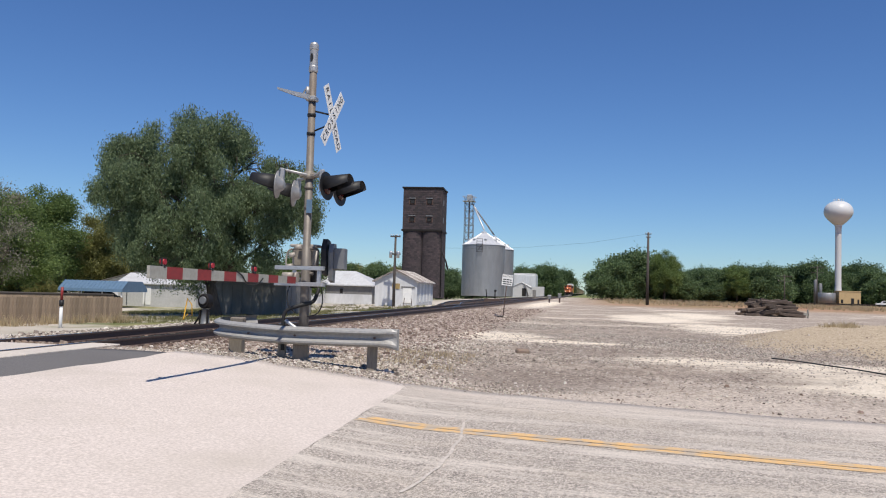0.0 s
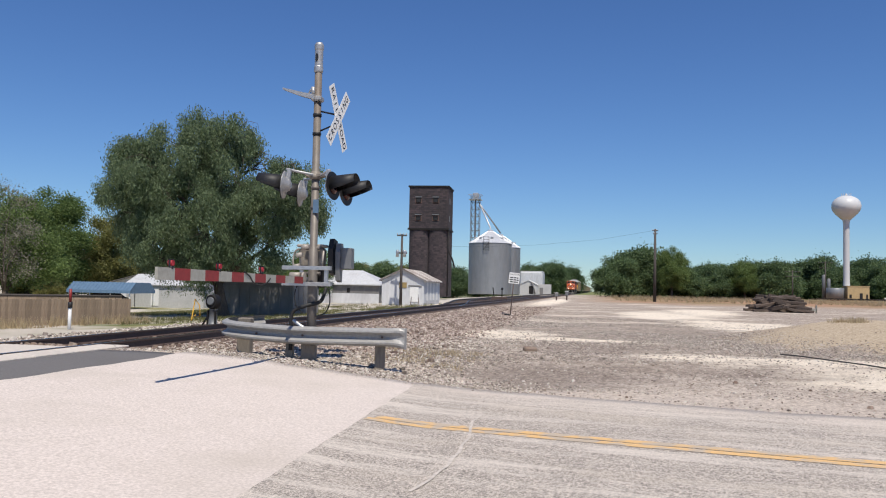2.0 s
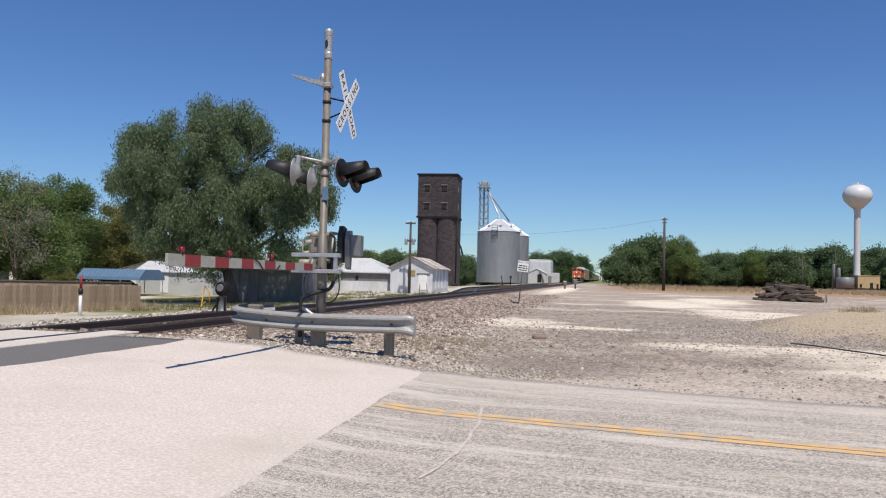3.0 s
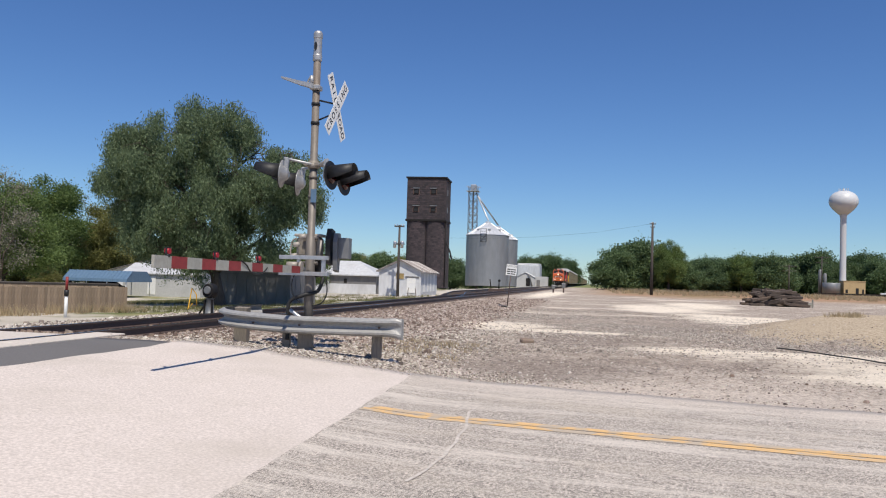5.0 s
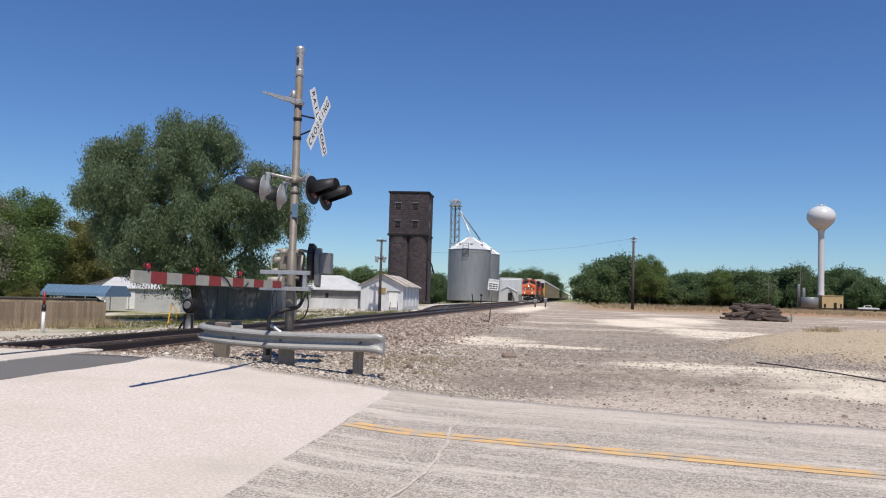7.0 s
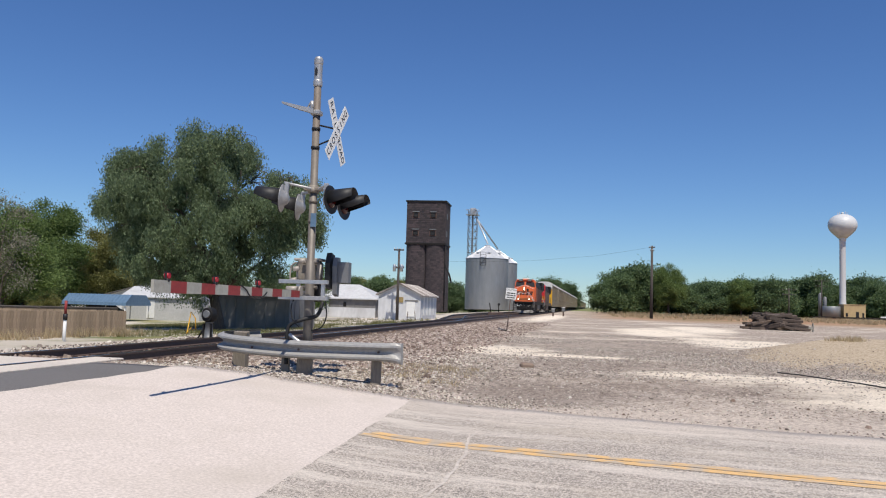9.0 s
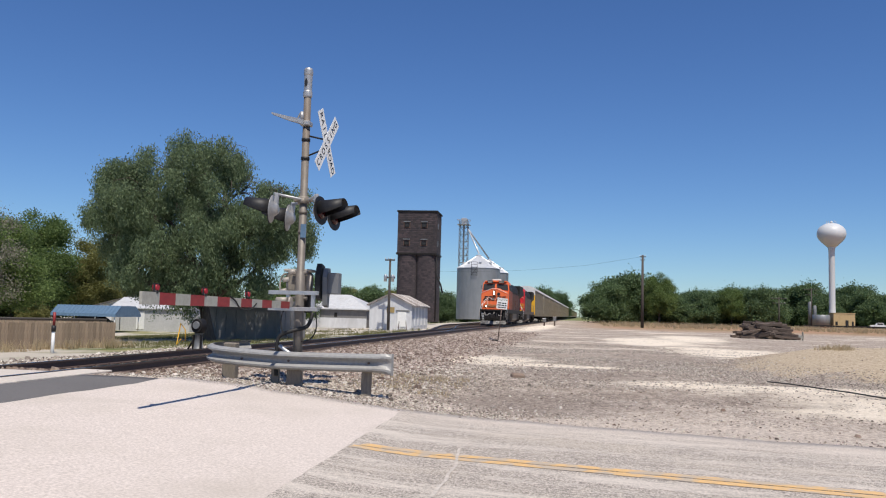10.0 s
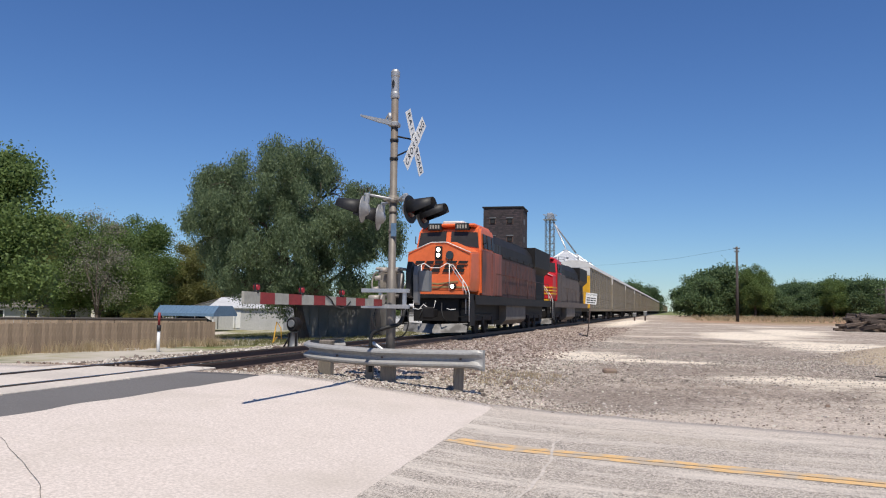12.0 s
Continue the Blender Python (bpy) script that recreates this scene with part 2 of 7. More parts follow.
# ---- geometry helpers ----
def box(bm, x0, x1, y0, y1, z0, z1, m=None, bevel=0.0):
    vs = [bm.verts.new((x, y, z)) for x in (x0, x1) for y in (y0, y1) for z in (z0, z1)]
    fs = [bm.faces.new([vs[i] for i in q]) for q in ((0, 1, 3, 2), (4, 6, 7, 5), (0, 4, 5, 1), (2, 3, 7, 6), (0, 2, 6, 4), (1, 5, 7, 3))]
    if m is not None:
        for v in vs:
            v.co = m @ v.co
    if bevel:
        bmesh.ops.bevel(bm, geom=list({e for f in fs for e in f.edges}), offset=bevel, segments=1, affect="EDGES")
    return vs


def tube(bm, pts, r, seg=8, caps=True):
    """A round rod along pts; r is one radius or one for each point."""
    pts = [Vector(p) for p in pts]
    rs = r if isinstance(r, (list, tuple)) else [r] * len(pts)
    rings, ref = [], None
    for i, p in enumerate(pts):
        d = (pts[min(i + 1, len(pts) - 1)] - pts[max(i - 1, 0)]).normalized()
        if ref is None or abs(ref.dot(d)) > 0.95:
            ref = Vector((0, 0, 1)) if abs(d.z) < 0.9 else Vector((1, 0, 0))
        u = d.cross(ref).normalized()
        w = d.cross(u).normalized()
        rings.append([bm.verts.new(p + rs[i] * (math.cos(a) * u + math.sin(a) * w)) for a in (2 * math.pi * k / seg for k in range(seg))])
    for a, b in zip(rings, rings[1:]):
        for k in range(seg):
            f = bm.faces.new((a[k], a[(k + 1) % seg], b[(k + 1) % seg], b[k]))
            f.smooth = seg > 5
    if caps:
        bm.faces.new(rings[0]), bm.faces.new(list(reversed(rings[-1])))


def bent(pts, steps=5):
    """The same way with its corners rounded (Catmull-Rom)."""
    pts = [Vector(p) for p in pts]
    out = []
    for i in range(len(pts) - 1):
        p0, p1, p2, p3 = (pts[max(0, min(len(pts) - 1, i + d))] for d in (-1, 0, 1, 2))
        for k in range(steps):
            f = k / steps
            out.append(0.5 * (2 * p1 + (p2 - p0) * f + (2 * p0 - 5 * p1 + 4 * p2 - p3) * f * f + (3 * p1 - p0 - 3 * p2 + p3) * f ** 3))
    return out + [pts[-1]]


def prism(bm, outline, axis, a0, a1, m=None):
    """Extrudes an outline. axis y: outline in (x, z); axis x: outline in (y, z); axis z: outline in (x, y)."""
    def at(p, a):
        v = Vector({"y": (p[0], a, p[1]), "x": (a, p[0], p[1]), "z": (p[0], p[1], a)}[axis])
        return m @ v if m is not None else v
    A, B = [bm.verts.new(at(p, a0)) for p in outline], [bm.verts.new(at(p, a1)) for p in outline]
    k = len(outline)
    bm.faces.new(A), bm.faces.new(list(reversed(B)))
    for i in range(k):
        bm.faces.new((A[i], B[i], B[(i + 1) % k], A[(i + 1) % k]))


def lathe(bm, profile, seg=24, centre=(0, 0), smooth=True):
    """Turns a profile of (radius, z) about the vertical through centre."""
    rings = [[bm.verts.new((centre[0] + r * math.cos(a), centre[1] + r * math.sin(a), z)) for a in (2 * math.pi * k / seg for k in range(seg))] for r, z in profile]
    for a, b in zip(rings, rings[1:]):
        for k in range(seg):
            f = bm.faces.new((a[k], a[(k + 1) % seg], b[(k + 1) % seg], b[k]))
            f.smooth = smooth
    bm.faces.new(list(reversed(rings[0]))), bm.faces.new(rings[-1])


def mesh_of(name, bm, material):
    bmesh.ops.recalc_face_normals(bm, faces=bm.faces)
    me = bpy.data.meshes.new(name)
    bm.to_mesh(me)
    bm.free()
    me.materials.append(material)
    return me


def part(name, bm, material, parent=None, label="", at=None):
    """Links a bmesh (or a ready mesh) as one object, under a thing if one is given."""
    me = bm if isinstance(bm, bpy.types.Mesh) else mesh_of(name, bm, material)
    ob = new(name, me)
    if at is not None:
        ob.matrix_basis = at
    if parent is not None:
        ob.parent = parent
    if label:
        ob["label"] = label
    return ob


def boxed(name, dims, material, parent=None, label="", bevel=0.0, m=None):
    bm = bmesh.new()
    box(bm, *dims, m=m, bevel=bevel)
    return part(name, bm, material, parent, label)


def tubed(name, pts, r, material, parent=None, label="", seg=8):
    bm = bmesh.new()
    tube(bm, pts, r, seg)
    return part(name, bm, material, parent, label)


def empty(name, m=None, **tags):
    ob = new(name)
    ob.empty_display_size = 0.2
    if m is not None:
        ob.matrix_basis = m
    return tagged(ob, **tags)


def letters(text, size, material, parent, m, name="lettering", centre=True):
    """Writing as a thin mesh with the built-in font."""
    cu = bpy.data.curves.new("writing", "FONT")
    cu.body, cu.size, cu.extrude = text, size, 0.0015
    cu.align_x, cu.align_y = ("CENTER" if centre else "LEFT"), "CENTER"
    ob = bpy.data.objects.new("writing", cu)
    scene.collection.objects.link(ob)
    me = bpy.data.meshes.new_from_object(ob.evaluated_get(bpy.context.evaluated_depsgraph_get()))
    bpy.data.objects.remove(ob)
    me.materials.clear()
    me.materials.append(material)
    out = new(name, me)
    out.matrix_basis = m
    out.parent = parent
    return out


def smooth(t):
    t = min(1.0, max(0.0, t))
    return t * t * (3 - 2 * t)


# ---- the lie of the land ----
TRACK_X, RAIL_Z = -9.4, 0.5


def far_edge(x):
    return 12.35 - 0.2 * x if x > -2 else 12.75 + 0.05 * (x + 2)


def land(x, y, stones=True):
    lot = 0.3 * smooth((y - far_edge(x)) / 6.0)
    ramp = 0.45 * smooth((-x - 1.5) / 6.0) if x > TRACK_X else 0.45 * smooth((x + 24) / 13.0)
    off_road = smooth((y - far_edge(x)) / 2.5)
    if y < -5:
        off_road = 1.0
    ramp *= 1 - 0.75 * off_road
    d = abs(x - TRACK_X)
    bed = 0.30 - 0.26 * max(0.0, d - 1.9)
    base = max(lot, ramp) if x > TRACK_X else ramp + 0.02 - 1.1 * smooth((-x - 19) / 25.0)
    if x < -12:
        base -= 0.12 * off_road * smooth((-x - 12) / 6)
    z = max(base, bed) if off_road > 0.05 or d < 2.2 else base
    z += 0.15 * math.exp(-((x + 5.2) / 2.4) ** 2 - ((y - 15.0) / 1.8) ** 2)          # ballast heaped round the mast
    z += 0.62 * smooth(1.15 - math.hypot((x - 8.2) / 4.6, (y - 24.5) / 6.0)) * (1 + 0.12 * noise.noise((x * 0.9, y * 0.5, 5)))          # heap of sand
    if stones and off_road > 0.5 and d > 3:
        z += 0.05 * (noise.noise((x * 0.35, y * 0.35, 0)) + 0.5 * noise.noise((x * 1.1, y * 1.1, 3)))
    return z


def axis_steps(a, b, fine, grow=1.12, top=400):
    """Grid lines: even within [a, b], then wider and wider out to the horizon."""
    out = list(np.arange(a, b + 1e-6, fine))
    s, v = fine, b
    while v < 3200:
        s = min(s * grow, top)
        v += s
        out.append(v)
    s, v = fine, a
    while v > -3200:
        s = min(s * grow, top)
        v -= s
        out.insert(0, v)
    return out


def ground_material():
    m = bpy.data.materials.new("gravel_and_dirt")
    m.use_nodes = True
    n, l = m.node_tree.nodes, m.node_tree.links
    p = n["Principled BSDF"]
    geo, sep = n.new("ShaderNodeNewGeometry"), n.new("ShaderNodeSeparateXYZ")
    l.new(geo.outputs["Position"], sep.inputs[0])

    def noise_at(scale, stretch=(1, 1, 1), detail=5, rough=0.6):
        mp, nz = n.new("ShaderNodeMapping"), n.new("ShaderNodeTexNoise")
        mp.inputs["Scale"].default_value = stretch
        nz.inputs["Scale"].default_value, nz.inputs["Detail"].default_value, nz.inputs["Roughness"].default_value = scale, detail, rough
        l.new(geo.outputs["Position"], mp.inputs[0]), l.new(mp.outputs[0], nz.inputs["Vector"])
        return nz.outputs["Fac"]

    def span(src, a, b):
        r = n.new("ShaderNodeMapRange")
        r.interpolation_type = "SMOOTHSTEP"
        r.inputs["From Min"].default_value, r.inputs["From Max"].default_value = a, b
        l.new(src, r.inputs["Value"])
        return r.outputs[0]

    def mul(a, b, op="MULTIPLY"):
        k = n.new("ShaderNodeMath")
        k.operation = op
        l.new(a, k.inputs[0])
        if isinstance(b, (int, float)):
            k.inputs[1].default_value = b
        else:
            l.new(b, k.inputs[1])
        return k.outputs[0]

    def mix(fac, a, b):
        k = n.new("ShaderNodeMixRGB")
        l.new(fac, k.inputs[0])
        for s, v in ((1, a), (2, b)):
            if isinstance(v, tuple):
                k.inputs[s].default_value = (*v, 1)
            else:
                l.new(v, k.inputs[s])
        return k.outputs[0]

    x, y = sep.outputs["X"], sep.outputs["Y"]
    pebbles = noise_at(13, detail=7, rough=0.85)
    speck = noise_at(5.5, detail=6, rough=0.8)
    col = mix(span(pebbles, 0.43, 0.58), (0.17, 0.135, 0.11), (0.60, 0.51, 0.43))
    col = mix(mul(span(speck, 0.46, 0.62), 0.6), col, (0.30, 0.265, 0.235))
    coarse = noise_at(1.3, (0.7, 1.3, 1), 9, 0.78)
    col = mix(mul(span(coarse, 0.48, 0.58), 0.5), col, (0.22, 0.175, 0.14))
    col = mix(mul(span(noise_at(0.33, (0.8, 1.5, 1), 7, 0.7), 0.47, 0.62), 0.6), col, (0.44, 0.365, 0.30))
    grit = noise_at(3.2, (1.0, 0.55, 1), 8, 0.9)
    col = mix(mul(span(grit, 0.50, 0.58), 0.48), col, (0.15, 0.118, 0.096))
    col = mix(mul(span(grit, 0.49, 0.42), 0.45), col, (0.70, 0.61, 0.52))
    pale = mul(span(noise_at(0.12, (0.7, 1.5, 1), 8, 0.72), 0.52, 0.62), span(speck, 0.30, 0.55))
    col = mix(pale, col, (0.72, 0.63, 0.52))
    dark = span(noise_at(0.16, (0.7, 1.5, 1), 5), 0.52, 0.66)
    col = mix(mul(dark, 0.45), col, (0.21, 0.17, 0.14))
    # dusty shoulder along the road
    edge = n.new("ShaderNodeMath")
    edge.operation = "MULTIPLY_ADD"
    l.new(x, edge.inputs[0])
    edge.inputs[1].default_value = 0.2
    l.new(y, edge.inputs[2])
    wob = n.new("ShaderNodeMath")
    wob.operation = "MULTIPLY_ADD"
    l.new(noise_at(0.5), wob.inputs[0])
    wob.inputs[1].default_value = 3.0
    l.new(edge.outputs[0], wob.inputs[2])
    shoulder = mul(span(wob.outputs[0], 17.6, 14.0), 0.8)
    col = mix(shoulder, col, mix(span(pebbles, 0.42, 0.58), (0.47, 0.395, 0.335), (0.76, 0.665, 0.575)))
    # sand heap
    heap = n.new("ShaderNodeVectorMath")
    heap.operation = "DISTANCE"
    scl = n.new("ShaderNodeMapping")
    scl.inputs["Scale"].default_value = (1 / 4.6, 1 / 6.0, 0)
    l.new(geo.outputs["Position"], scl.inputs[0]), l.new(scl.outputs[0], heap.inputs[0])
    heap.inputs[1].default_value = (8.2 / 4.6, 24.5 / 6.0, 0)
    col = mix(span(mul(heap.outputs["Value"], noise_at(0.9), "ADD"), 1.55, 1.40), col, mix(span(pebbles, 0.38, 0.62), (0.37, 0.29, 0.20), (0.57, 0.475, 0.355)))
    # bleached patches of fine stone
    for cx, cy, rx, ry in ((-2.5, 23.4, 1.9, 2.9), (-0.6, 21.6, 2.2, 0.9), (3.6, 48.0, 2.6, 9.0), (7.0, 58.0, 2.6, 10.0), (6.0, 34.5, 2.9, 6.0), (5.4, 14.8, 2.7, 1.1), (2.4, 17.4, 1.9, 1.2), (4.6, 17.0, 1.6, 0.9), (-5.0, 95.0, 1.8, 30.0)):
        far_off, fit_in = n.new("ShaderNodeVectorMath"), n.new("ShaderNodeMapping")
        far_off.operation = "DISTANCE"
        fit_in.inputs["Scale"].default_value = (1 / rx, 1 / ry, 0)
        l.new(geo.outputs["Position"], fit_in.inputs[0]), l.new(fit_in.outputs[0], far_off.inputs[0])
        far_off.inputs[1].default_value = (cx / rx, cy / ry, 0)
        rough_edge = mul(mul(noise_at(0.8, (0.5, 1.6, 1)), 1.6), far_off.outputs["Value"], "ADD")
        col = mix(mul(span(rough_edge, 1.95, 1.35), span(grit, 0.64, 0.51)), col, mix(span(pebbles, 0.35, 0.65), (0.66, 0.57, 0.455), (0.86, 0.77, 0.65)))
    # damp dark dirt where vehicles turn
    for cx, cy, rx, ry, much in ((-1.1, 14.4, 2.6, 1.7, 0.75), (-0.2, 19.0, 2.6, 1.5, 0.5), (2.6, 26.0, 3.0, 5.0, 0.5), (2.5, 15.2, 2.2, 0.8, 0.4)):
        far_off, fit_in = n.new("ShaderNodeVectorMath"), n.new("ShaderNodeMapping")
        far_off.operation = "DISTANCE"
        fit_in.inputs["Scale"].default_value = (1 / rx, 1 / ry, 0)
        l.new(geo.outputs["Position"], fit_in.inputs[0]), l.new(fit_in.outputs[0], far_off.inputs[0])
        far_off.inputs[1].default_value = (cx / rx, cy / ry, 0)
        rough_edge = mul(mul(noise_at(0.9, (0.6, 1.5, 1), 7, 0.7), 1.8), far_off.outputs["Value"], "ADD")
        col = mix(mul(span(rough_edge, 2.05, 1.25), much), col, mix(span(pebbles, 0.40, 0.60), (0.15, 0.118, 0.098), (0.33, 0.275, 0.235)))
    # trackside soil is rusty, far fields are green and straw coloured
    left = span(x, -12.2, -13.2)
    grass = mix(span(noise_at(0.3), 0.4, 0.6), (0.12, 0.15, 0.045), (0.26, 0.24, 0.11))
    gravel_left = mul(span(mul(noise_at(0.12), 30.0), 17.5, 12.5), mul(span(y, 50, 58), span(x, -40, -30)), "MAXIMUM")
    col = mix(mul(left, 0.95), col, mix(gravel_left, grass, (0.52, 0.47, 0.40)))
    absx = n.new("ShaderNodeMath")
    absx.operation = "ABSOLUTE"
    l.new(mul(x, 9.4, "ADD"), absx.inputs[0])
    bed = span(absx.outputs[0], 2.3, 1.3)
    col = mix(mul(bed, 0.85), col, mix(span(pebbles, 0.3, 0.7), (0.14, 0.10, 0.08), (0.33, 0.25, 0.20)))
    far_green = mul(span(mul(y, mul(noise_at(0.03), 40.0), "ADD"), 100, 135), span(x, -5.0, 6.0))
    col = mix(far_green, col, mix(span(noise_at(0.05), 0.4, 0.6), (0.37, 0.225, 0.145), (0.27, 0.20, 0.11)))
    col = mix(span(y, 240, 300), col, (0.17, 0.19, 0.08))
    l.new(col, p.inputs["Base Color"])
    p.inputs["Roughness"].default_value = 0.95
    p.inputs["Specular IOR Level"].default_value = 0.15
    bp = n.new("ShaderNodeBump")
    bp.inputs["Strength"].default_value, bp.inputs["Distance"].default_value = 0.9, 0.04
    l.new(mul(pebbles, speck, "ADD"), bp.inputs["Height"]), l.new(bp.outputs[0], p.inputs["Normal"])
    return m


def build_ground():
    xs, ys = axis_steps(-16, 22, 0.5), axis_steps(2, 44, 0.5)
    verts = [(x, y, land(x, y) - (0.05 if -6 < y < far_edge(x) - 0.7 and abs(x) < 70 else 0.0)) for y in ys for x in xs]
    w = len(xs)
    faces = [(j * w + i, j * w + i + 1, (j + 1) * w + i + 1, (j + 1) * w + i) for j in range(len(ys) - 1) for i in range(w - 1)]
    me = bpy.data.meshes.new("ground")
    me.from_pydata(verts, [], faces)
    me.polygons.foreach_set("use_smooth", [True] * len(faces))
    me.materials.append(ground_material())
    tagged(new("ground", me), "pale gravel and dry dirt lot beside the railway", "ground", kind="structure")


build_ground()


# ---- road, crossing ----
def seam_x(y):
    return -2.62 - 0.035 * (y - 7) + 0.025 * noise.noise((0, y * 1.5, 7)) + 0.02 * noise.noise((0, y * 6, 7))


def strip(name, left, right, y0, y1, nx, ny, material, label, lift=0.0, category="road", far=None):
    """A sheet of paving between the lines left(y) and right(y), draped over the land."""
    bm = bmesh.new()
    rows = []
    for j in range(ny + 1):
        row = []
        for i in range(nx + 1):
            f = j / ny
            x_mid = left(0) + (right(0) - left(0)) * i / nx
            top = (far(x_mid) if far else y1)
            y = y0 + (top - y0) * f
            x = left(y) + (right(y) - left(y)) * i / nx
            row.append(bm.verts.new((x, y, land(x, min(y, far_edge(x) - 0.02), False) + lift)))
        rows.append(row)
    for a, b in zip(rows, rows[1:]):
        for i in range(nx):
            bm.faces.new((a[i], a[i + 1], b[i + 1], b[i])).smooth = True
    lower = [[bm.verts.new(v.co - Vector((0, 0, 0.06))) for v in r] for r in (rows[0], rows[-1])]
    for top_row, low in zip((rows[0], rows[-1]), lower):
        for i in range(nx):
            bm.faces.new((top_row[i], top_row[i + 1], low[i + 1], low[i]))
    ob = part(name, bm, material)
    return tagged(ob, label, category, kind="structure")


def old_asphalt():
    """Grey chip-seal asphalt, worn in streaks along the road."""
    m = bpy.data.materials.new("worn_asphalt")
    m.use_nodes = True
    n, l = m.node_tree.nodes, m.node_tree.links
    geo, rot = n.new("ShaderNodeNewGeometry"), n.new("ShaderNodeMapping")
    rot.inputs["Rotation"].default_value = (0, 0, radians(10.5))
    l.new(geo.outputs["Position"], rot.inputs[0])

    def nz(scale, stretch, detail=6, rough=0.7):
        mp, k = n.new("ShaderNodeMapping"), n.new("ShaderNodeTexNoise")
        mp.inputs["Scale"].default_value = stretch
        k.inputs["Scale"].default_value, k.inputs["Detail"].default_value, k.inputs["Roughness"].default_value = scale, detail, rough
        l.new(rot.outputs[0], mp.inputs[0]), l.new(mp.outputs[0], k.inputs["Vector"])
        return k.outputs["Fac"]

    def ramp(src, a, b, pa, pb):
        r = n.new("ShaderNodeValToRGB")
        r.color_ramp.elements[0].position, r.color_ramp.elements[1].position = pa, pb
        r.color_ramp.elements[0].color, r.color_ramp.elements[1].color = (*a, 1), (*b, 1)
        l.new(src, r.inputs[0])
        return r.outputs[0]
    chips = nz(46, (1.1, 0.6, 1), 8, 0.92)
    streak = nz(1.0, (0.3, 1.9, 1), 8, 0.82)
    patch = nz(0.5, (0.5, 1.3, 1), 5)
    base = ramp(chips, (0.125, 0.112, 0.10), (0.70, 0.62, 0.54), 0.44, 0.58)
    mx = n.new("ShaderNodeMixRGB")
    l.new(ramp(streak, (0, 0, 0), (0.68, 0.68, 0.68), 0.48, 0.62), mx.inputs[0])
    l.new(base, mx.inputs[1])
    mx.inputs[2].default_value = (0.66, 0.595, 0.525, 1)
    m2 = n.new("ShaderNodeMixRGB")
    l.new(ramp(patch, (0, 0, 0), (0.5, 0.5, 0.5), 0.52, 0.68), m2.inputs[0])
    l.new(mx.outputs[0], m2.inputs[1])
    m2.inputs[2].default_value = (0.52, 0.455, 0.38, 1)
    sep, reach, wander = n.new("ShaderNodeSeparateXYZ"), n.new("ShaderNodeMath"), n.new("ShaderNodeMath")
    l.new(geo.outputs["Position"], sep.inputs[0])
    reach.operation = wander.operation = "MULTIPLY_ADD"
    l.new(sep.outputs["X"], reach.inputs[0]), l.new(sep.outputs["Y"], reach.inputs[2])
    reach.inputs[1].default_value = 0.19
    l.new(nz(0.9, (0.4, 1.4, 1), 8, 0.75), wander.inputs[0]), l.new(reach.outputs[0], wander.inputs[2])
    wander.inputs[1].default_value = 2.6
    dusty, dust = n.new("ShaderNodeMapRange"), n.new("ShaderNodeMixRGB")
    dusty.inputs["From Min"].default_value, dusty.inputs["From Max"].default_value = 12.2, 13.6
    dusty.inputs["To Max"].default_value = 0.9
    l.new(wander.outputs[0], dusty.inputs["Value"]), l.new(dusty.outputs[0], dust.inputs[0])
    l.new(m2.outputs[0], dust.inputs[1])
    l.new(ramp(chips, (0.42, 0.36, 0.31), (0.70, 0.62, 0.545), 0.38, 0.62), dust.inputs[2])
    p = n["Principled BSDF"]
    l.new(dust.outputs[0], p.inputs["Base Color"])
    p.inputs["Roughness"].default_value = 0.9
    p.inputs["Specular IOR Level"].default_value = 0.2
    bp = n.new("ShaderNodeBump")
    bp.inputs["Strength"].default_value, bp.inputs["Distance"].default_value = 0.6, 0.012
    l.new(chips, bp.inputs["Height"]), l.new(bp.outputs[0], p.inputs["Normal"])
    return m


def yellow_paint():
    """Road paint, worn through to the asphalt."""
    m = mat("worn_yellow_line", (0.70, 0.43, 0.17), (0.54, 0.38, 0.21), 18, 0.8, bump=0.1, stain=(0.42, 0.36, 0.29), amount=0.9, big=3.6, cut=(0.46, 0.58))
    return m


strip("road_asphalt", seam_x, lambda y: 70, -6, 12, 150, 44, old_asphalt(), "worn grey asphalt road with pale streaks", lift=0.012,
      far=lambda x: far_edge(x) + 0.22 * noise.noise((x * 0.9, 0, 2)) + 0.1 * noise.noise((x * 3.1, 0, 2)))
strip("road_concrete", lambda y: -6.7 + 0.12 * noise.noise((0, y * 1.2, 1)), seam_x, -6, 12, 16, 50, M["concrete"], "pale concrete road approach at the crossing",
      lift=0.012, far=lambda x: far_edge(x) + 0.2 * noise.noise((x * 1.4, 0, 5)))
strip("road_patch", lambda y: -8.02, lambda y: -6.7 + 0.12 * noise.noise((0, y * 1.2, 1)), -6, 12, 6, 50, M["fresh_asphalt"], "dark fresh asphalt strip beside the rails",
      lift=0.012, far=lambda x: far_edge(x) - 0.35)
strip("road_beyond", lambda y: -45, lambda y: -10.8, -6, 11, 20, 20, M["concrete"], "pale road beyond the tracks", far=lambda x: 12.2)


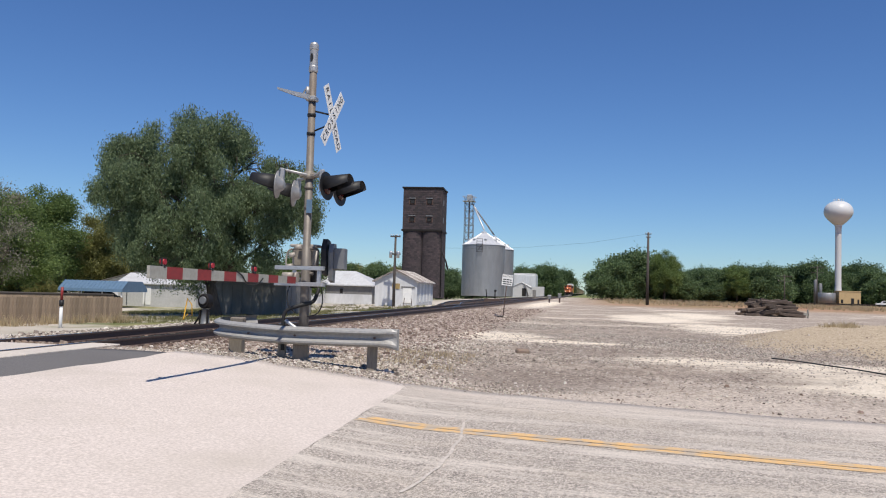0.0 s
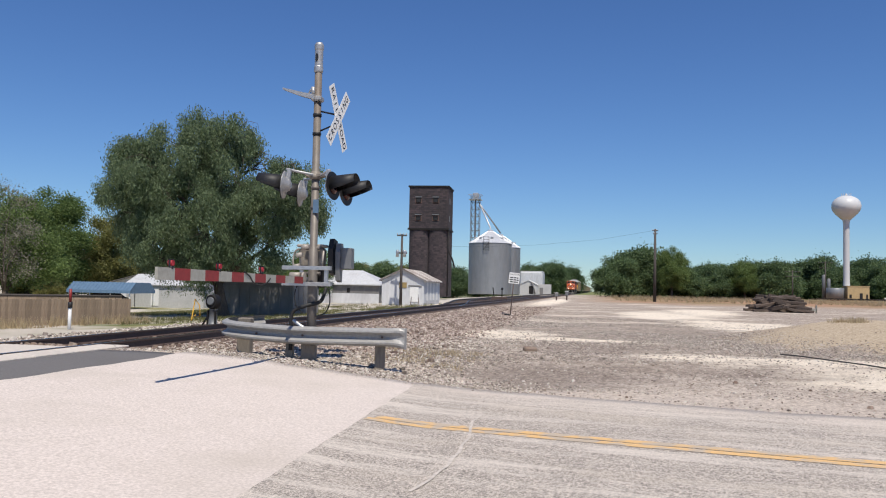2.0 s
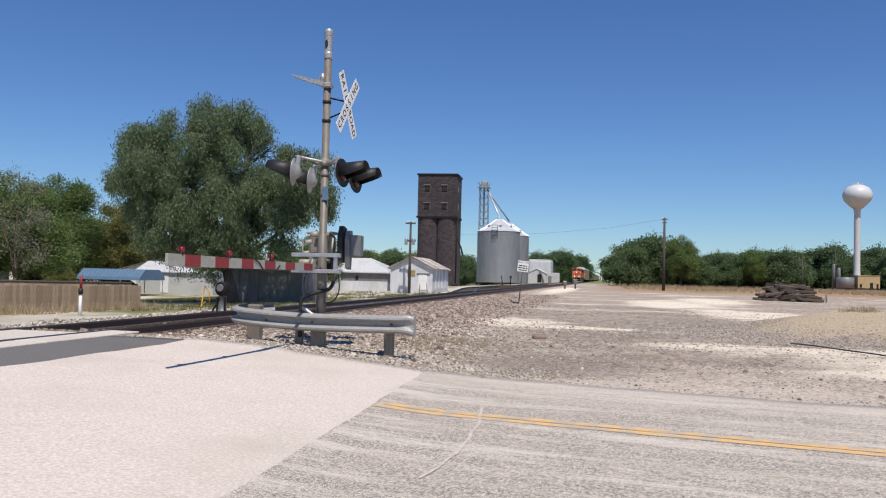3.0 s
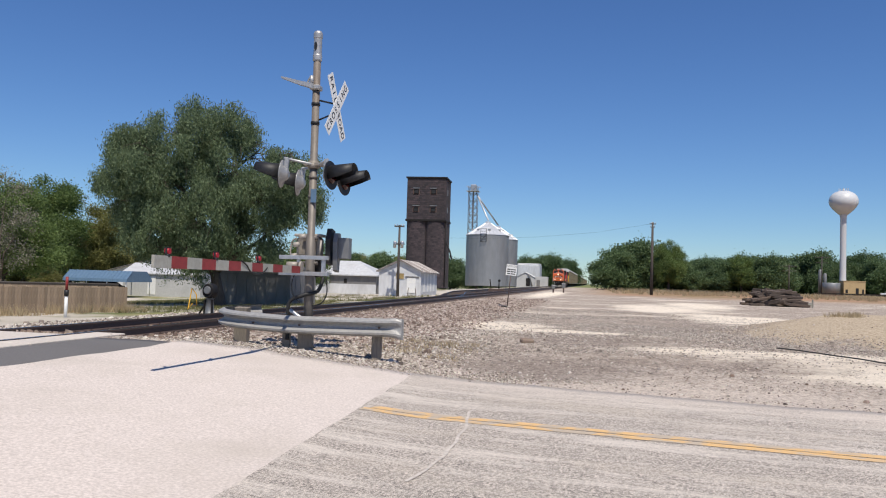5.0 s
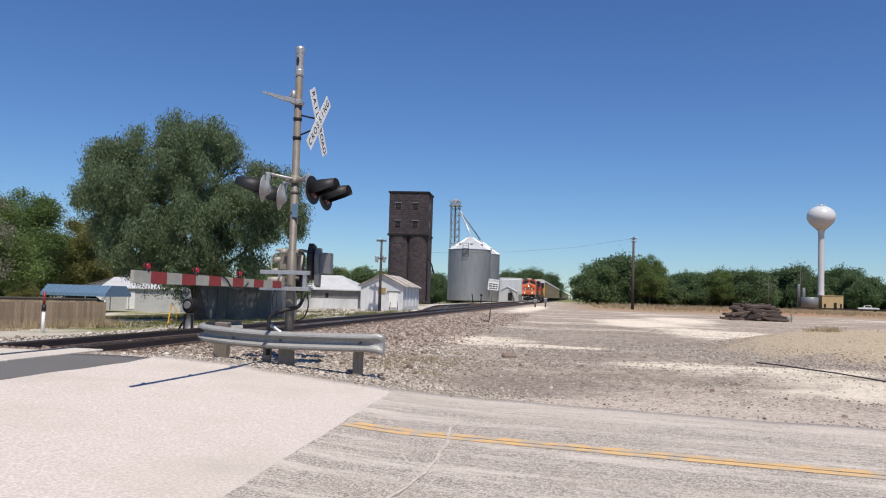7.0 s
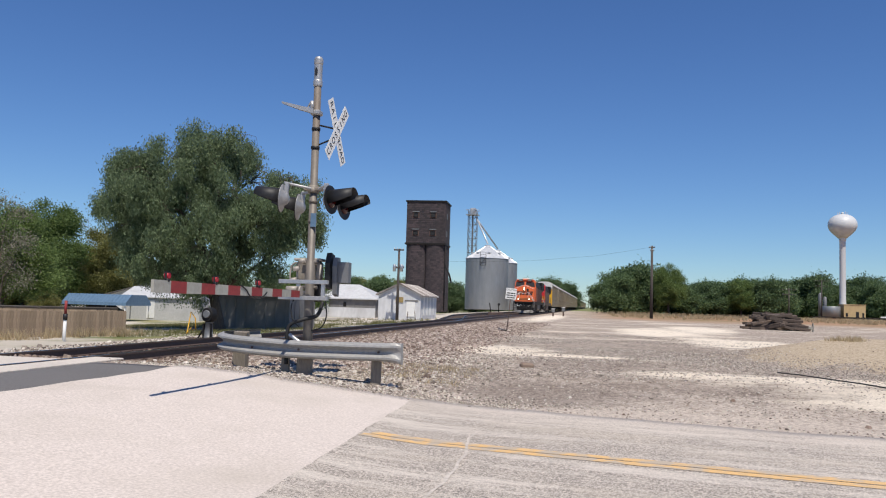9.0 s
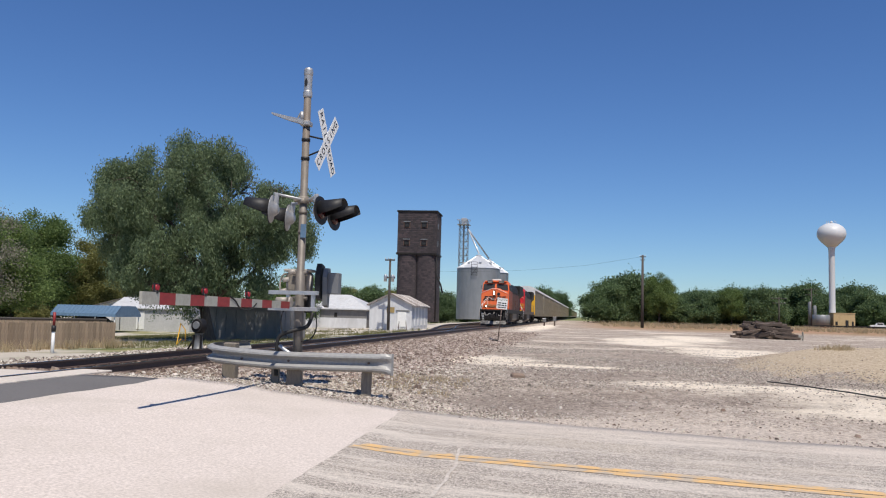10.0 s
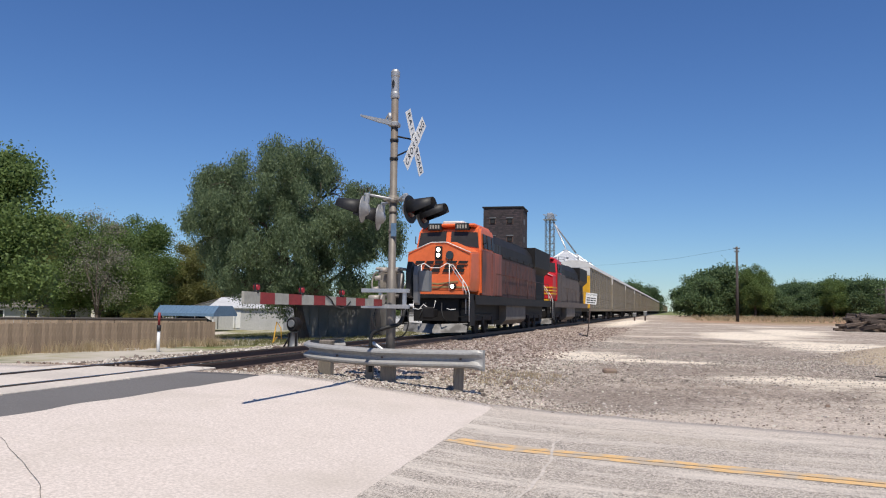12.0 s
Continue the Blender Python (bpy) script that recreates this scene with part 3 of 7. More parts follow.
def yellow_lines():
    """Double centre line, broken where the asphalt is cracked."""
    mt = yellow_paint()
    u = Vector((0.985, -0.174, 0)).normalized()
    v = Vector((0.174, 0.985, 0)).normalized()
    start = Vector((-2.66, 9.33, 0))
    for off in (-0.098, 0.098):
        bm = bmesh.new()
        prev = None
        for k in range(0, 160):
            s = 0.02 + k * 0.4 + (0.06 if off > 0 else 0)
            c = start + u * s + v * (off + 0.008 * noise.noise((s, off * 9, 0)))
            c.y = 9.33 - 0.175 * (c.x + 2.66) + off * 1.015
            w = 0.084 + 0.022 * noise.noise((s * 2, off, 4))
            pr = [c - v * w, c + v * w]
            vs = [bm.verts.new((q.x, q.y, land(q.x, q.y, False) + 0.017)) for q in pr]
            if prev:
                bm.faces.new((prev[0], vs[0], vs[1], prev[1]))
            prev = vs
        tagged(part("road_line", bm, mt), "worn yellow centre line painted on asphalt", "road marking", "double centre line", "structure")


yellow_lines()


def crack(points, width, material, label):
    bm = bmesh.new()
    prev = None
    dense = []
    for (x0, y0), (x1, y1) in zip(points, points[1:]):
        k = max(2, int(math.hypot(x1 - x0, y1 - y0) / 0.12))
        dense += [(x0 + (x1 - x0) * i / k, y0 + (y1 - y0) * i / k) for i in range(k)]
    for i, (x, y) in enumerate(dense):
        dx, dy = 0.028 * noise.noise((i * 0.35, x, 1)), 0.028 * noise.noise((i * 0.35, y, 8))
        w = width * (0.6 + 0.7 * abs(noise.noise((i * 0.5, 3, x))))
        vs = [bm.verts.new((x + dx + s * w, y + dy, land(x, y, False) + 0.0195)) for s in (-1, 1)]
        if prev:
            bm.faces.new((prev[0], vs[0], vs[1], prev[1]))
        prev = vs
    return tagged(part("road_crack", bm, material), label, "road", kind="structure")


crack([(-6.2, 6.15), (-4.6, 5.0), (-3.9, 4.3), (-3.4, 3.6)], 0.005, M["fuel_tank"], "thin crack in the concrete")
sealed = mat("pale_crack_fill", (0.60, 0.54, 0.48), (0.40, 0.36, 0.32), 14, 0.9)
crack([(-1.42, 6.2), (-1.35, 6.66), (-1.31, 7.26), (-1.32, 8.25), (-1.37, 8.9), (-1.46, 9.65), (-1.40, 10.37)], 0.022, sealed, "pale dusty crack across the asphalt")


# ---- railway ----
def rail_mesh(y0, y1, path=None):
    prof = [(-0.075, 0), (0.075, 0), (0.075, 0.012), (0.012, 0.035), (0.012, 0.13), (0.037, 0.14), (0.037, 0.172), (-0.037, 0.172), (-0.037, 0.14), (-0.012, 0.13), (-0.012, 0.035), (-0.075, 0.012)]
    bm = bmesh.new()
    stops = path or [(0, y0), (0, y1)]
    rings = [[bm.verts.new((x + a, y, b)) for a, b in prof] for x, y in stops]
    for r, s in zip(rings, rings[1:]):
        for k in range(len(prof)):
            bm.faces.new((r[k], r[(k + 1) % 12], s[(k + 1) % 12], s[k]))
    bm.faces.new(rings[0]), bm.faces.new(list(reversed(rings[-1])))
    me = mesh_of("rail", bm, M["rail"])
    me.materials.append(M["rail_top"])
    for p in me.polygons:
        if p.normal.z > 0.9 and p.center.z > 0.16:
            p.material_index = 1
    return me


def build_track():
    track = empty("railway_track", pose(TRACK_X, 0, RAIL_Z - 0.175), label="single railway track of rusty rails on ballast", category="railway track", kind="structure")
    for s in (-1, 1):
        part("rail", rail_mesh(-60, 1500), None, track, "steel rail with a bright worn head", at=pose(s * 0.755, 0, 0.003))
    bm = bmesh.new()
    box(bm, -1.3, 1.3, -0.115, 0.115, -0.17, 0.0, bevel=0.012)
    tie = mesh_of("tie", bm, M["tie"])
    bm = bmesh.new()
    box(bm, -0.1, 0.1, -0.09, 0.09, 0.0, 0.014)
    for k in (-0.075, 0.085):
        box(bm, k - 0.012, k + 0.012, -0.06, -0.03, 0.01, 0.035)
    plate = mesh_of("tie_plate", bm, M["rail"])
    for k in range(230):
        y = 12.4 + k * 0.52
        t = part("tie", tie, None, track, at=pose(random.uniform(-0.03, 0.03), y + random.uniform(-0.03, 0.03), 0.004, 0, 0, random.uniform(-1.2, 1.2)))
        if k < 60:
            for s in (-1, 1):
                part("tie_plate", plate, None, t, at=pose(s * 0.755, 0, 0.001))
    bm = bmesh.new()
    for k in range(500):
        y = 12.4 + (230 + k) * 0.52
        box(bm, -1.3, 1.3, y - 0.11, y + 0.11, -0.17, 0.0)
    tagged(part("far_tie", bm, M["tie"], track), kind="stuff")
    # concrete crossing panels
    deck = empty("crossing_deck", pose(TRACK_X, 0, RAIL_Z - 0.01), label="concrete panels laid between and beside the rails", category="crossing deck", kind="structure")
    bm = bmesh.new()
    box(bm, -0.64, 0.64, -1.2, 1.2, -0.16, 0, bevel=0.012)
    mid = mesh_of("panel", bm, M["panel"])
    bm = bmesh.new()
    box(bm, -0.28, 0.28, -1.2, 1.2, -0.16, 0, bevel=0.012)
    side = mesh_of("panel", bm, M["panel"])
    for k in range(8):
        y = 11.1 - 2.42 * k
        part("panel", mid, None, deck, at=pose(0, y, random.uniform(-0.006, 0.0)))
        for s in (-1, 1):
            part("panel", side, None, deck, at=pose(s * 1.09, y + (0.6 if s > 0 else 0), random.uniform(-0.006, 0.0)))
    # siding behind, leaving the main track by a turnout
    siding = empty("siding_track", pose(0, 0, RAIL_Z - 0.2), label="rusty siding track curving away behind", category="railway track", kind="structure")
    curve = [(-9.4 - 4.4 * smooth((y - 46) / 44.0), y) for y in list(range(52, 96, 3)) + [130, 200, 320]]
    for s in (-1, 1):
        part("rail", rail_mesh(0, 0, [(x + s * 0.755, y) for x, y in curve]), None, siding)
    bm = bmesh.new()
    for k in range(220):
        y = 62 + k * 0.55
        x = -9.4 - 4.4 * smooth((y - 46) / 44.0)
        box(bm, x - 1.3, x + 1.3, y - 0.11, y + 0.11, -0.15, 0)
    tagged(part("far_tie", bm, M["tie"], siding), kind="stuff")


build_track()


# ---- crossing signal ----
def build_signal():
    sig = empty("crossing_signal", pose(-4.97, 13.65, land(-4.97, 13.65) - 0.02), label="railway crossing signal mast with lights and crossbuck", category="crossing signal")
    z0 = land(-4.97, 13.65) - 0.02
    bm = bmesh.new()
    tube(bm, [(0, 0, 0), (0, 0, 2.0), (0, 0, 2.01), (0, 0, 5.35 - z0 + 0.2)], [0.085, 0.085, 0.068, 0.066], 20)
    part("mast", bm, M["mast"], sig, "grey mast with rusty streaks")
    top = part("cap", None or (lambda b: (lathe(b, [(0.07, 5.3), (0.083, 5.32), (0.083, 5.40), (0.074, 5.42), (0.074, 5.70), (0.083, 5.72), (0.083, 5.80), (0.06, 5.84)], 20, smooth=False), b)[1])(bmesh.new()), M["castal"], sig, "bright cast cap with an oval opening", at=pose(0, 0, -z0 + 0.12))
    bm = bmesh.new()
    ring = [(0.027 * math.cos(a) - 0.012, 0.076 * math.sin(a) + 5.56) for a in (2 * math.pi * k / 14 for k in range(14))]
    prism(bm, ring, "y", -0.0785, -0.05)
    part("opening", bm, M["black"], top)
    # bands
    for z in (4.02, 4.36, 1.25, 3.05, 2.7):
        bm = bmesh.new()
        tube(bm, [(0, 0, z), (0, 0, z + 0.05)], 0.078, 16)
        part("band", bm, M["black"] if z > 4 else M["mast"], sig)
    # crossbuck, facing across the road
    face = Matrix(((0, 0, 1, 0), (1, 0, 0, 0), (0, 1, 0, 0), (0, 0, 0, 1)))
    cz = 4.58 - z0
    buck = part("crossbuck", (lambda b: (box(b, -0.61, 0.61, -0.115, 0.115, -0.002, 0.002), b)[1])(bmesh.new()), M["white"], sig, "white blade lettered CROSSING", at=pose(0.40, -0.02, cz) @ pose(0, 0, 0, 0, 0, -7) @ face @ pose(0, 0, 0.006, 0, 0, 52))
    b2 = part("crossbuck", (lambda b: (box(b, -0.61, 0.61, -0.115, 0.115, -0.002, 0.002), b)[1])(bmesh.new()), M["white"], sig, "white blade lettered RAILROAD", at=pose(0.40, -0.02, cz) @ pose(0, 0, 0, 0, 0, -7) @ face @ pose(0, 0, 0, 0, 0, -60))
    for k, ch in enumerate("CROSSING"):
        letters(ch, 0.165, M["letter"], buck, pose(-0.51 + k * 0.146, 0, 0.004), "letter")
    for k, ch in enumerate("RAIL"):
        letters(ch, 0.165, M["letter"], b2, pose(-0.52 + k * 0.125, 0, 0.004), "letter")
    for k, ch in enumerate("ROAD"):
        letters(ch, 0.165, M["letter"], b2, pose(0.15 + k * 0.125, 0, 0.004), "letter")
    for dz in (0.14, -0.22):
        tubed("bracket", [(0.05, 0, cz + dz), (0.40, -0.02, cz + dz * 0.4)], 0.016, M["black"], sig)
    # flood lamp arm
    zl = 4.935 - z0
    bm = bmesh.new()
    prism(bm, [(-0.02, zl - 0.03), (-0.02, zl + 0.06), (-0.30, zl + 0.12), (-0.62, zl + 0.20), (-0.62, zl + 0.17), (-0.30, zl + 0.05)], "y", -0.14, -0.04)
    tube(bm, [(-0.16, -0.09, zl + 0.04), (-0.10, -0.09, zl + 0.16), (-0.05, -0.09, zl + 0.2)], 0.018, 6)
    box(bm, -0.10, 0.09, -0.1, 0.1, zl - 0.04, zl + 0.05, bevel=0.02)
    part("lamp_arm", bm, M["castal"], sig, "cast metal junction arm")
    bm = bmesh.new()
    tube(bm, [(-0.05, -0.1, zl + 0.05), (-0.06, -0.1, zl + 0.2)], 0.035, 8)
    part("junction_cap", bm, M["castal"], sig)
    # flashing lights
    zb = 3.56 - z0
    tubed("crossarm", [(-0.40, -0.40, zb + 0.06), (0, -0.07, zb), (0.42, 0.33, zb + 0.02)], 0.024, M["castal"], sig)
    tubed("crossarm", [(0.38, -0.36, zb + 0.04), (0, 0.07, zb - 0.03), (-0.38, 0.42, zb - 0.02)], 0.024, M["castal"], sig)

    def lamp(x, y, z, facing):
        """A flashing light with round black backboard, long hood and cast housing; facing: -1 or 1 along x."""
        hub = pose(x, y, z, 0, -4 * facing, -9 if facing > 0 else 8)
        disc = bmesh.new()
        tube(disc, [(0, 0, 0), (facing * 0.012, 0, 0)], 0.25, 28)
        d = part("backboard", disc, M["black"], sig, at=hub)
        h = bmesh.new()
        seg = 20
        inner = []
        for k in range(seg + 1):
            f = k / seg
            rows = []
            for q, r, low in ((0.01, 0.172, -32), (0.27, 0.152, -22), (0.47, 0.135, -8), (0.47, 0.129, -8), (0.27, 0.146, -22), (0.01, 0.164, -32)):
                a = math.radians(low + (180 - 2 * low) * f)
                rows.append(h.verts.new((facing * q, r * math.cos(a), r * math.sin(a))))
            inner.append(rows)
        for p, q in zip(inner, inner[1:]):
            for i in range(6):
                f = h.faces.new((p[i], p[(i + 1) % 6], q[(i + 1) % 6], q[i]))
                f.smooth = True
        part("hood", h, M["black"], d, "long black hood", at=pose(0, 0, 0, 0, -facing * 5, 0))
        le = bmesh.new()
        tube(le, [(facing * 0.013, 0, 0), (facing * 0.03, 0, 0), (facing * 0.045, 0, 0)], [0.15, 0.14, 0.08], 20)
        part("lens", le, M["red_lens"], d, "dark red lens")
        ho = bmesh.new()
        tube(ho, [(-facing * 0.001, 0, 0), (-facing * 0.012, 0, 0), (-facing * 0.013, 0, 0), (-facing * 0.10, 0, 0), (-facing * 0.13, 0, 0)], [0.245, 0.24, 0.15, 0.10, 0.05], 20)
        box(ho, -facing * 0.07 - 0.035, -facing * 0.07 + 0.035, -0.045, 0.045, 0.02, 0.29, bevel=0.01)
        part("housing", ho, M["castal"], d, "bright cast housing")
    lamp(-0.44, -0.38, zb - 0.21, -1)
    lamp(-0.43, 0.40, zb - 0.27, -1)
    lamp(0.44, -0.34, zb - 0.23, 1)
    lamp(0.47, 0.32, zb - 0.26, 1)
    bm = bmesh.new()
    for w, zz in ((0.10, zb - 0.02), (0.09, zb + 0.02)):
        tube(bm, [(0, 0, zz - 0.045), (0, 0, zz + 0.045)], w, 14)
    box(bm, -0.16, 0.16, -0.09, 0.09, zb - 0.03, zb + 0.03, bevel=0.012)
    part("crossarm_clamp", bm, M["mech"], sig, "rusty cast clamp holding the crossarms")
    # gate mechanism
    boxed("mechanism", (-0.30, 0.14, 0.06, 0.32, 1.66, 2.02), M["mech"], sig, "grimy tan gate mechanism case", 0.04)
    boxed("mechanism_lid", (-0.33, 0.17, 0.03, 0.34, 2.02, 2.07), M["worn_cast"], sig, "pale cast lid", 0.015)
    boxed("mechanism_foot", (-0.12, 0.15, 0.06, 0.30, 1.30, 1.66), M["soot"], sig, "dark lower bracket", 0.02)
    tubed("clamp", [(-0.14, 0, 2.0), (0.14, 0, 2.0)], 0.035, M["mast"], sig)
    tubed("clamp", [(-0.14, 0, 1.55), (0.14, 0, 1.55)], 0.03, M["mast"], sig)
    bm = bmesh.new()
    prism(bm, [(-0.10, -0.28), (0.12, -0.32), (0.18, 0.08), (0.16, 0.30), (-0.02, 0.34), (-0.12, 0.15)], "x", -0.02, 0.07, pose(0.26, 0.20, 1.84))
    part("counterweight", bm, M["black"], sig, "black iron counterweight")
    bm = bmesh.new()
    prism(bm, [(-0.08, -0.42), (0.05, -0.46), (0.12, 0.12), (0.08, 0.24), (-0.06, 0.24), (-0.12, 0.08)], "x", -0.02, 0.06, pose(0.38, 0.26, 1.86))
    part("counterweight", bm, M["cabinet"], sig, "grey steel weight plate")
    boxed("weight_box", (0.43, 0.63, 0.22, 0.42, 1.64, 2.02), M["cabinet"], sig, "grey steel weight with a label", 0.012)
    tubed("strap", bent([(-0.30, -0.12, 1.6), (-0.33, -0.12, 1.75), (-0.30, -0.12, 1.92), (-0.22, -0.12, 1.98)]), 0.016, M["worn_cast"], sig, "pale bent strap")
    for dx, dz in ((-0.2, 1.86), (-0.1, 2.0), (-0.24, 1.66)):
        bm = bmesh.new()
        tube(bm, [(dx - 0.06, -0.16, dz), (dx + 0.05, -0.14, dz + 0.02)], 0.042, 12)
        part("bearing", bm, M["worn_cast"], sig)
    for dz in (1.64, 1.36):
        boxed("gate_channel", (-0.47, 0.42, -0.29, -0.20, dz - 0.035, dz + 0.035), M["galv"], sig, "galvanised channel bar", 0.006)
    for dx in (0.33, -0.12):
        boxed("channel_tie", (dx - 0.03, dx + 0.03, -0.26, -0.2, 1.37, 1.63), M["galv"], sig)
    bm = bmesh.new()
    tube(bm, [(-0.30, -0.32, 1.5), (-0.10, -0.32, 1.5)], 0.06, 12)
    tube(bm, [(-0.06, -0.34, 1.48), (-0.02, -0.34, 1.48)], 0.09, 14)
    part("pivot", bm, M["worn_cast"], sig, "bright pivot shaft")
    for dx, h in ((-0.2, 1.9), (0.2, 1.95)):
        tubed("link_rod", [(dx, -0.1, 1.66), (dx * 1.1, -0.08, h)], 0.018, M["worn_cast"], sig)
    # cables
    tubed("cable", bent([(-0.12, -0.15, 1.5), (-0.24, -0.2, 1.25), (-0.22, -0.22, 1.0), (-0.1, -0.18, 0.85)]), 0.012, M["rubber"], sig)
    tubed("cable", bent([(0.30, 0.0, 1.35), (0.33, 0.0, 1.05), (0.24, 0.0, 0.85), (0.08, -0.05, 0.8)]), 0.012, M["rubber"], sig)
    tubed("conduit", bent([(0.22, 0.1, 1.3), (0.16, 0.0, 1.06), (-0.05, -0.16, 0.98), (-0.28, -0.2, 0.86), (-0.30, -0.2, 0.55), (-0.3, -0.2, 0.2)]), 0.035, M["rubber"], sig, "black flexible conduit")
    tubed("conduit", bent([(-0.24, -0.24, 0.72), (-0.08, -0.28, 0.62), (0.12, -0.25, 0.5), (0.2, -0.2, 0.3)]), 0.035, M["galv"], sig)
    boxed("sign_plate", (-0.005, 0.1, -0.082, -0.078, 2.62, 2.86), M["blue"], sig, "small blue notice plate on the mast")
    # footing
    boxed("footing", (-0.28, 0.28, -0.24, 0.24, -0.25, 0.02), M["panel"], sig, "concrete footing", 0.03)
    # gate arm with red and white bands, lowered
    a, b = Vector((-0.03, -0.45, 1.685)), Vector((-0.16, -4.90, 1.705))
    for k in range(12):
        p, q = a.lerp(b, k / 12), a.lerp(b, (k + 1) / 12)
        bm = bmesh.new()
        vs = []
        for c in (p, q):
            hh = 0.058 + 0.018 * ((a - c).length / 4.2)
            vs.append([bm.verts.new((c.x + s * 0.02, c.y, c.z - z0 + t * hh)) for s, t in ((-1, -1), (1, -1), (1, 1), (-1, 1))])
        for i in range(4):
            bm.faces.new((vs[0][i], vs[0][(i + 1) % 4], vs[1][(i + 1) % 4], vs[1][i]))
        bm.faces.new(vs[0]), bm.faces.new(list(reversed(vs[1])))
        part("gate_arm", bm, M["red_sheet" if k % 2 == 0 else "white_sheet"], sig, "lowered gate arm section, %s" % ("red" if k % 2 == 0 else "white"))
    for k, f in enumerate((0.93, 0.66, 0.36)):
        c = a.lerp(b, f)
        bm = bmesh.new()
        tube(bm, [(c.x, c.y, c.z - z0 + 0.06), (c.x, c.y, c.z - z0 + 0.10)], 0.03, 10)
        base = part("gate_lamp", bm, M["black"], sig)
        bm = bmesh.new()
        tube(bm, [(c.x - 0.03, c.y, c.z - z0 + 0.135), (c.x + 0.03, c.y, c.z - z0 + 0.135)], 0.036, 12)
        part("lens", bm, M["red_glow"], base, "glowing red lamp")
        bm = bmesh.new()
        box(bm, c.x - 0.034, c.x + 0.034, c.y - 0.02, c.y + 0.02, c.z - z0 + 0.17, c.z - z0 + 0.185)
        box(bm, c.x - 0.012, c.x + 0.012, c.y - 0.04, c.y - 0.034, c.z - z0 + 0.09, c.z - z0 + 0.18)
        part("lamp_guard", bm, M["black"], base)
    cab = [a.lerp(b, f) + Vector((0.025, 0, -z0 + d)) for f, d in ((0.5, 0.08), (0.46, 0.02), (0.43, -0.07), (0.38, -0.1), (0.33, -0.07), (0.3, 0.0))]
    tubed("cable", bent(cab), 0.011, M["rubber"], sig)


build_signal()


# ---- guardrail ----
def build_guardrail():
    g = empty("guardrail", label="curved galvanised guardrail on short timber posts", category="guardrail")
    path = [(-6.30, 14.75), (-6.62, 14.45), (-6.74, 14.1), (-6.60, 13.78), (-6.30, 13.58), (-5.8, 13.42), (-5.2, 13.33), (-4.6, 13.33), (-3.95, 13.42), (-3.46, 13.52)]
    wave = [(0.0, 0.155), (0.035, 0.15), (0.10, 0.115), (0.105, 0.085), (0.012, 0.03), (0.0, 0.0), (0.012, -0.03), (0.105, -0.085), (0.10, -0.115), (0.035, -0.15), (0.0, -0.155)]
    pts = []
    for i in range(len(path) - 1):
        for k in range(4):
            f = k / 4
            p0, p1, p2, p3 = (Vector(path[max(0, min(len(path) - 1, i + d))]) for d in (-1, 0, 1, 2))
            pts.append(0.5 * ((2 * p1) + (p2 - p0) * f + (2 * p0 - 5 * p1 + 4 * p2 - p3) * f * f + (-p0 + 3 * p1 - 3 * p2 + p3) * f ** 3))
    pts.append(Vector(path[-1]))
    bm = bmesh.new()
    front, back = [], []
    for i, p in enumerate(pts):
        d = (pts[min(i + 1, len(pts) - 1)] - pts[max(i - 1, 0)]).normalized()
        nrm = Vector((d.y, -d.x))
        zc = 0.85 - 0.115 * min(1, i / 24.0)
        front.append([bm.verts.new((p.x + nrm.x * o, p.y + nrm.y * o, zc + h)) for o, h in wave])
        back.append([bm.verts.new((p.x + nrm.x * (o - 0.006), p.y + nrm.y * (o - 0.006), zc + h)) for o, h in wave])
    for rows, flip in ((front, False), (back, True)):
        for a, b in zip(rows, rows[1:]):
            for k in range(len(wave) - 1):
                f = bm.faces.new((a[k], b[k], b[k + 1], a[k + 1]))
                f.smooth = False
    for k in (0, len(wave) - 1):
        for i in range(len(pts) - 1):
            bm.faces.new((front[i][k], front[i + 1][k], back[i + 1][k], back[i][k]))
    for i in (0, len(pts) - 1):
        for k in range(len(wave) - 1):
            bm.faces.new((front[i][k], front[i][k + 1], back[i][k + 1], back[i][k]))
    part("beam", bm, M["beam"], g, "dented galvanised steel W-beam")
    # flared end piece: the folds of the beam run out into a flat curled lip
    bm = bmesh.new()
    rows = []
    for f, reach, drop in ((0.0, -0.10, 0.0), (0.35, 0.02, 0.0), (0.7, 0.13, 0.005), (1.0, 0.22, 0.02)):
        rows.append([bm.verts.new((reach, -o * (1 - 0.8 * f) - 0.03 * f - 0.014, h * (1 + 0.16 * f) - drop)) for o, h in wave])
    rows.append([bm.verts.new((0.25, 0.04, v.co.z)) for v in rows[-1]])
    for a, b in zip(rows, rows[1:]):
        for k in range(len(wave) - 1):
            bm.faces.new((a[k], b[k], b[k + 1], a[k + 1]))
    ends = part("end_piece", bm, M["beam"], g, "flat flared end terminal", at=pose(-3.46, 13.52, 0.735, 0, 0, 9))
    thick = ends.modifiers.new("thickness", "SOLIDIFY")
    thick.thickness = 0.005
    for x, y, top, w, dp, tilt in ((-3.72, 13.70, 0.90, 0.09, 0.11, 4), (-4.95, 13.50, 0.80, 0.13, 0.08, -3), (-5.32, 13.55, 0.78, 0.07, 0.1, 5), (-6.35, 13.95, 0.98, 0.12, 0.1, -8)):
        z = land(x, y)
        bm = bmesh.new()
        box(bm, -w, w, -dp, dp, -0.3, top - z, bevel=0.012)
        part("post", bm, M["post"], g, "weathered timber post", at=pose(x, y, z, 1.5, 1, tilt + 12))
    for x, y in ((-3.62, 13.49), (-5.0, 13.34), (-5.9, 13.45)):
        tubed("bolt", [(x, y, 0.735), (x, y - 0.05, 0.735)], 0.02, M["rail"], g, seg=6)
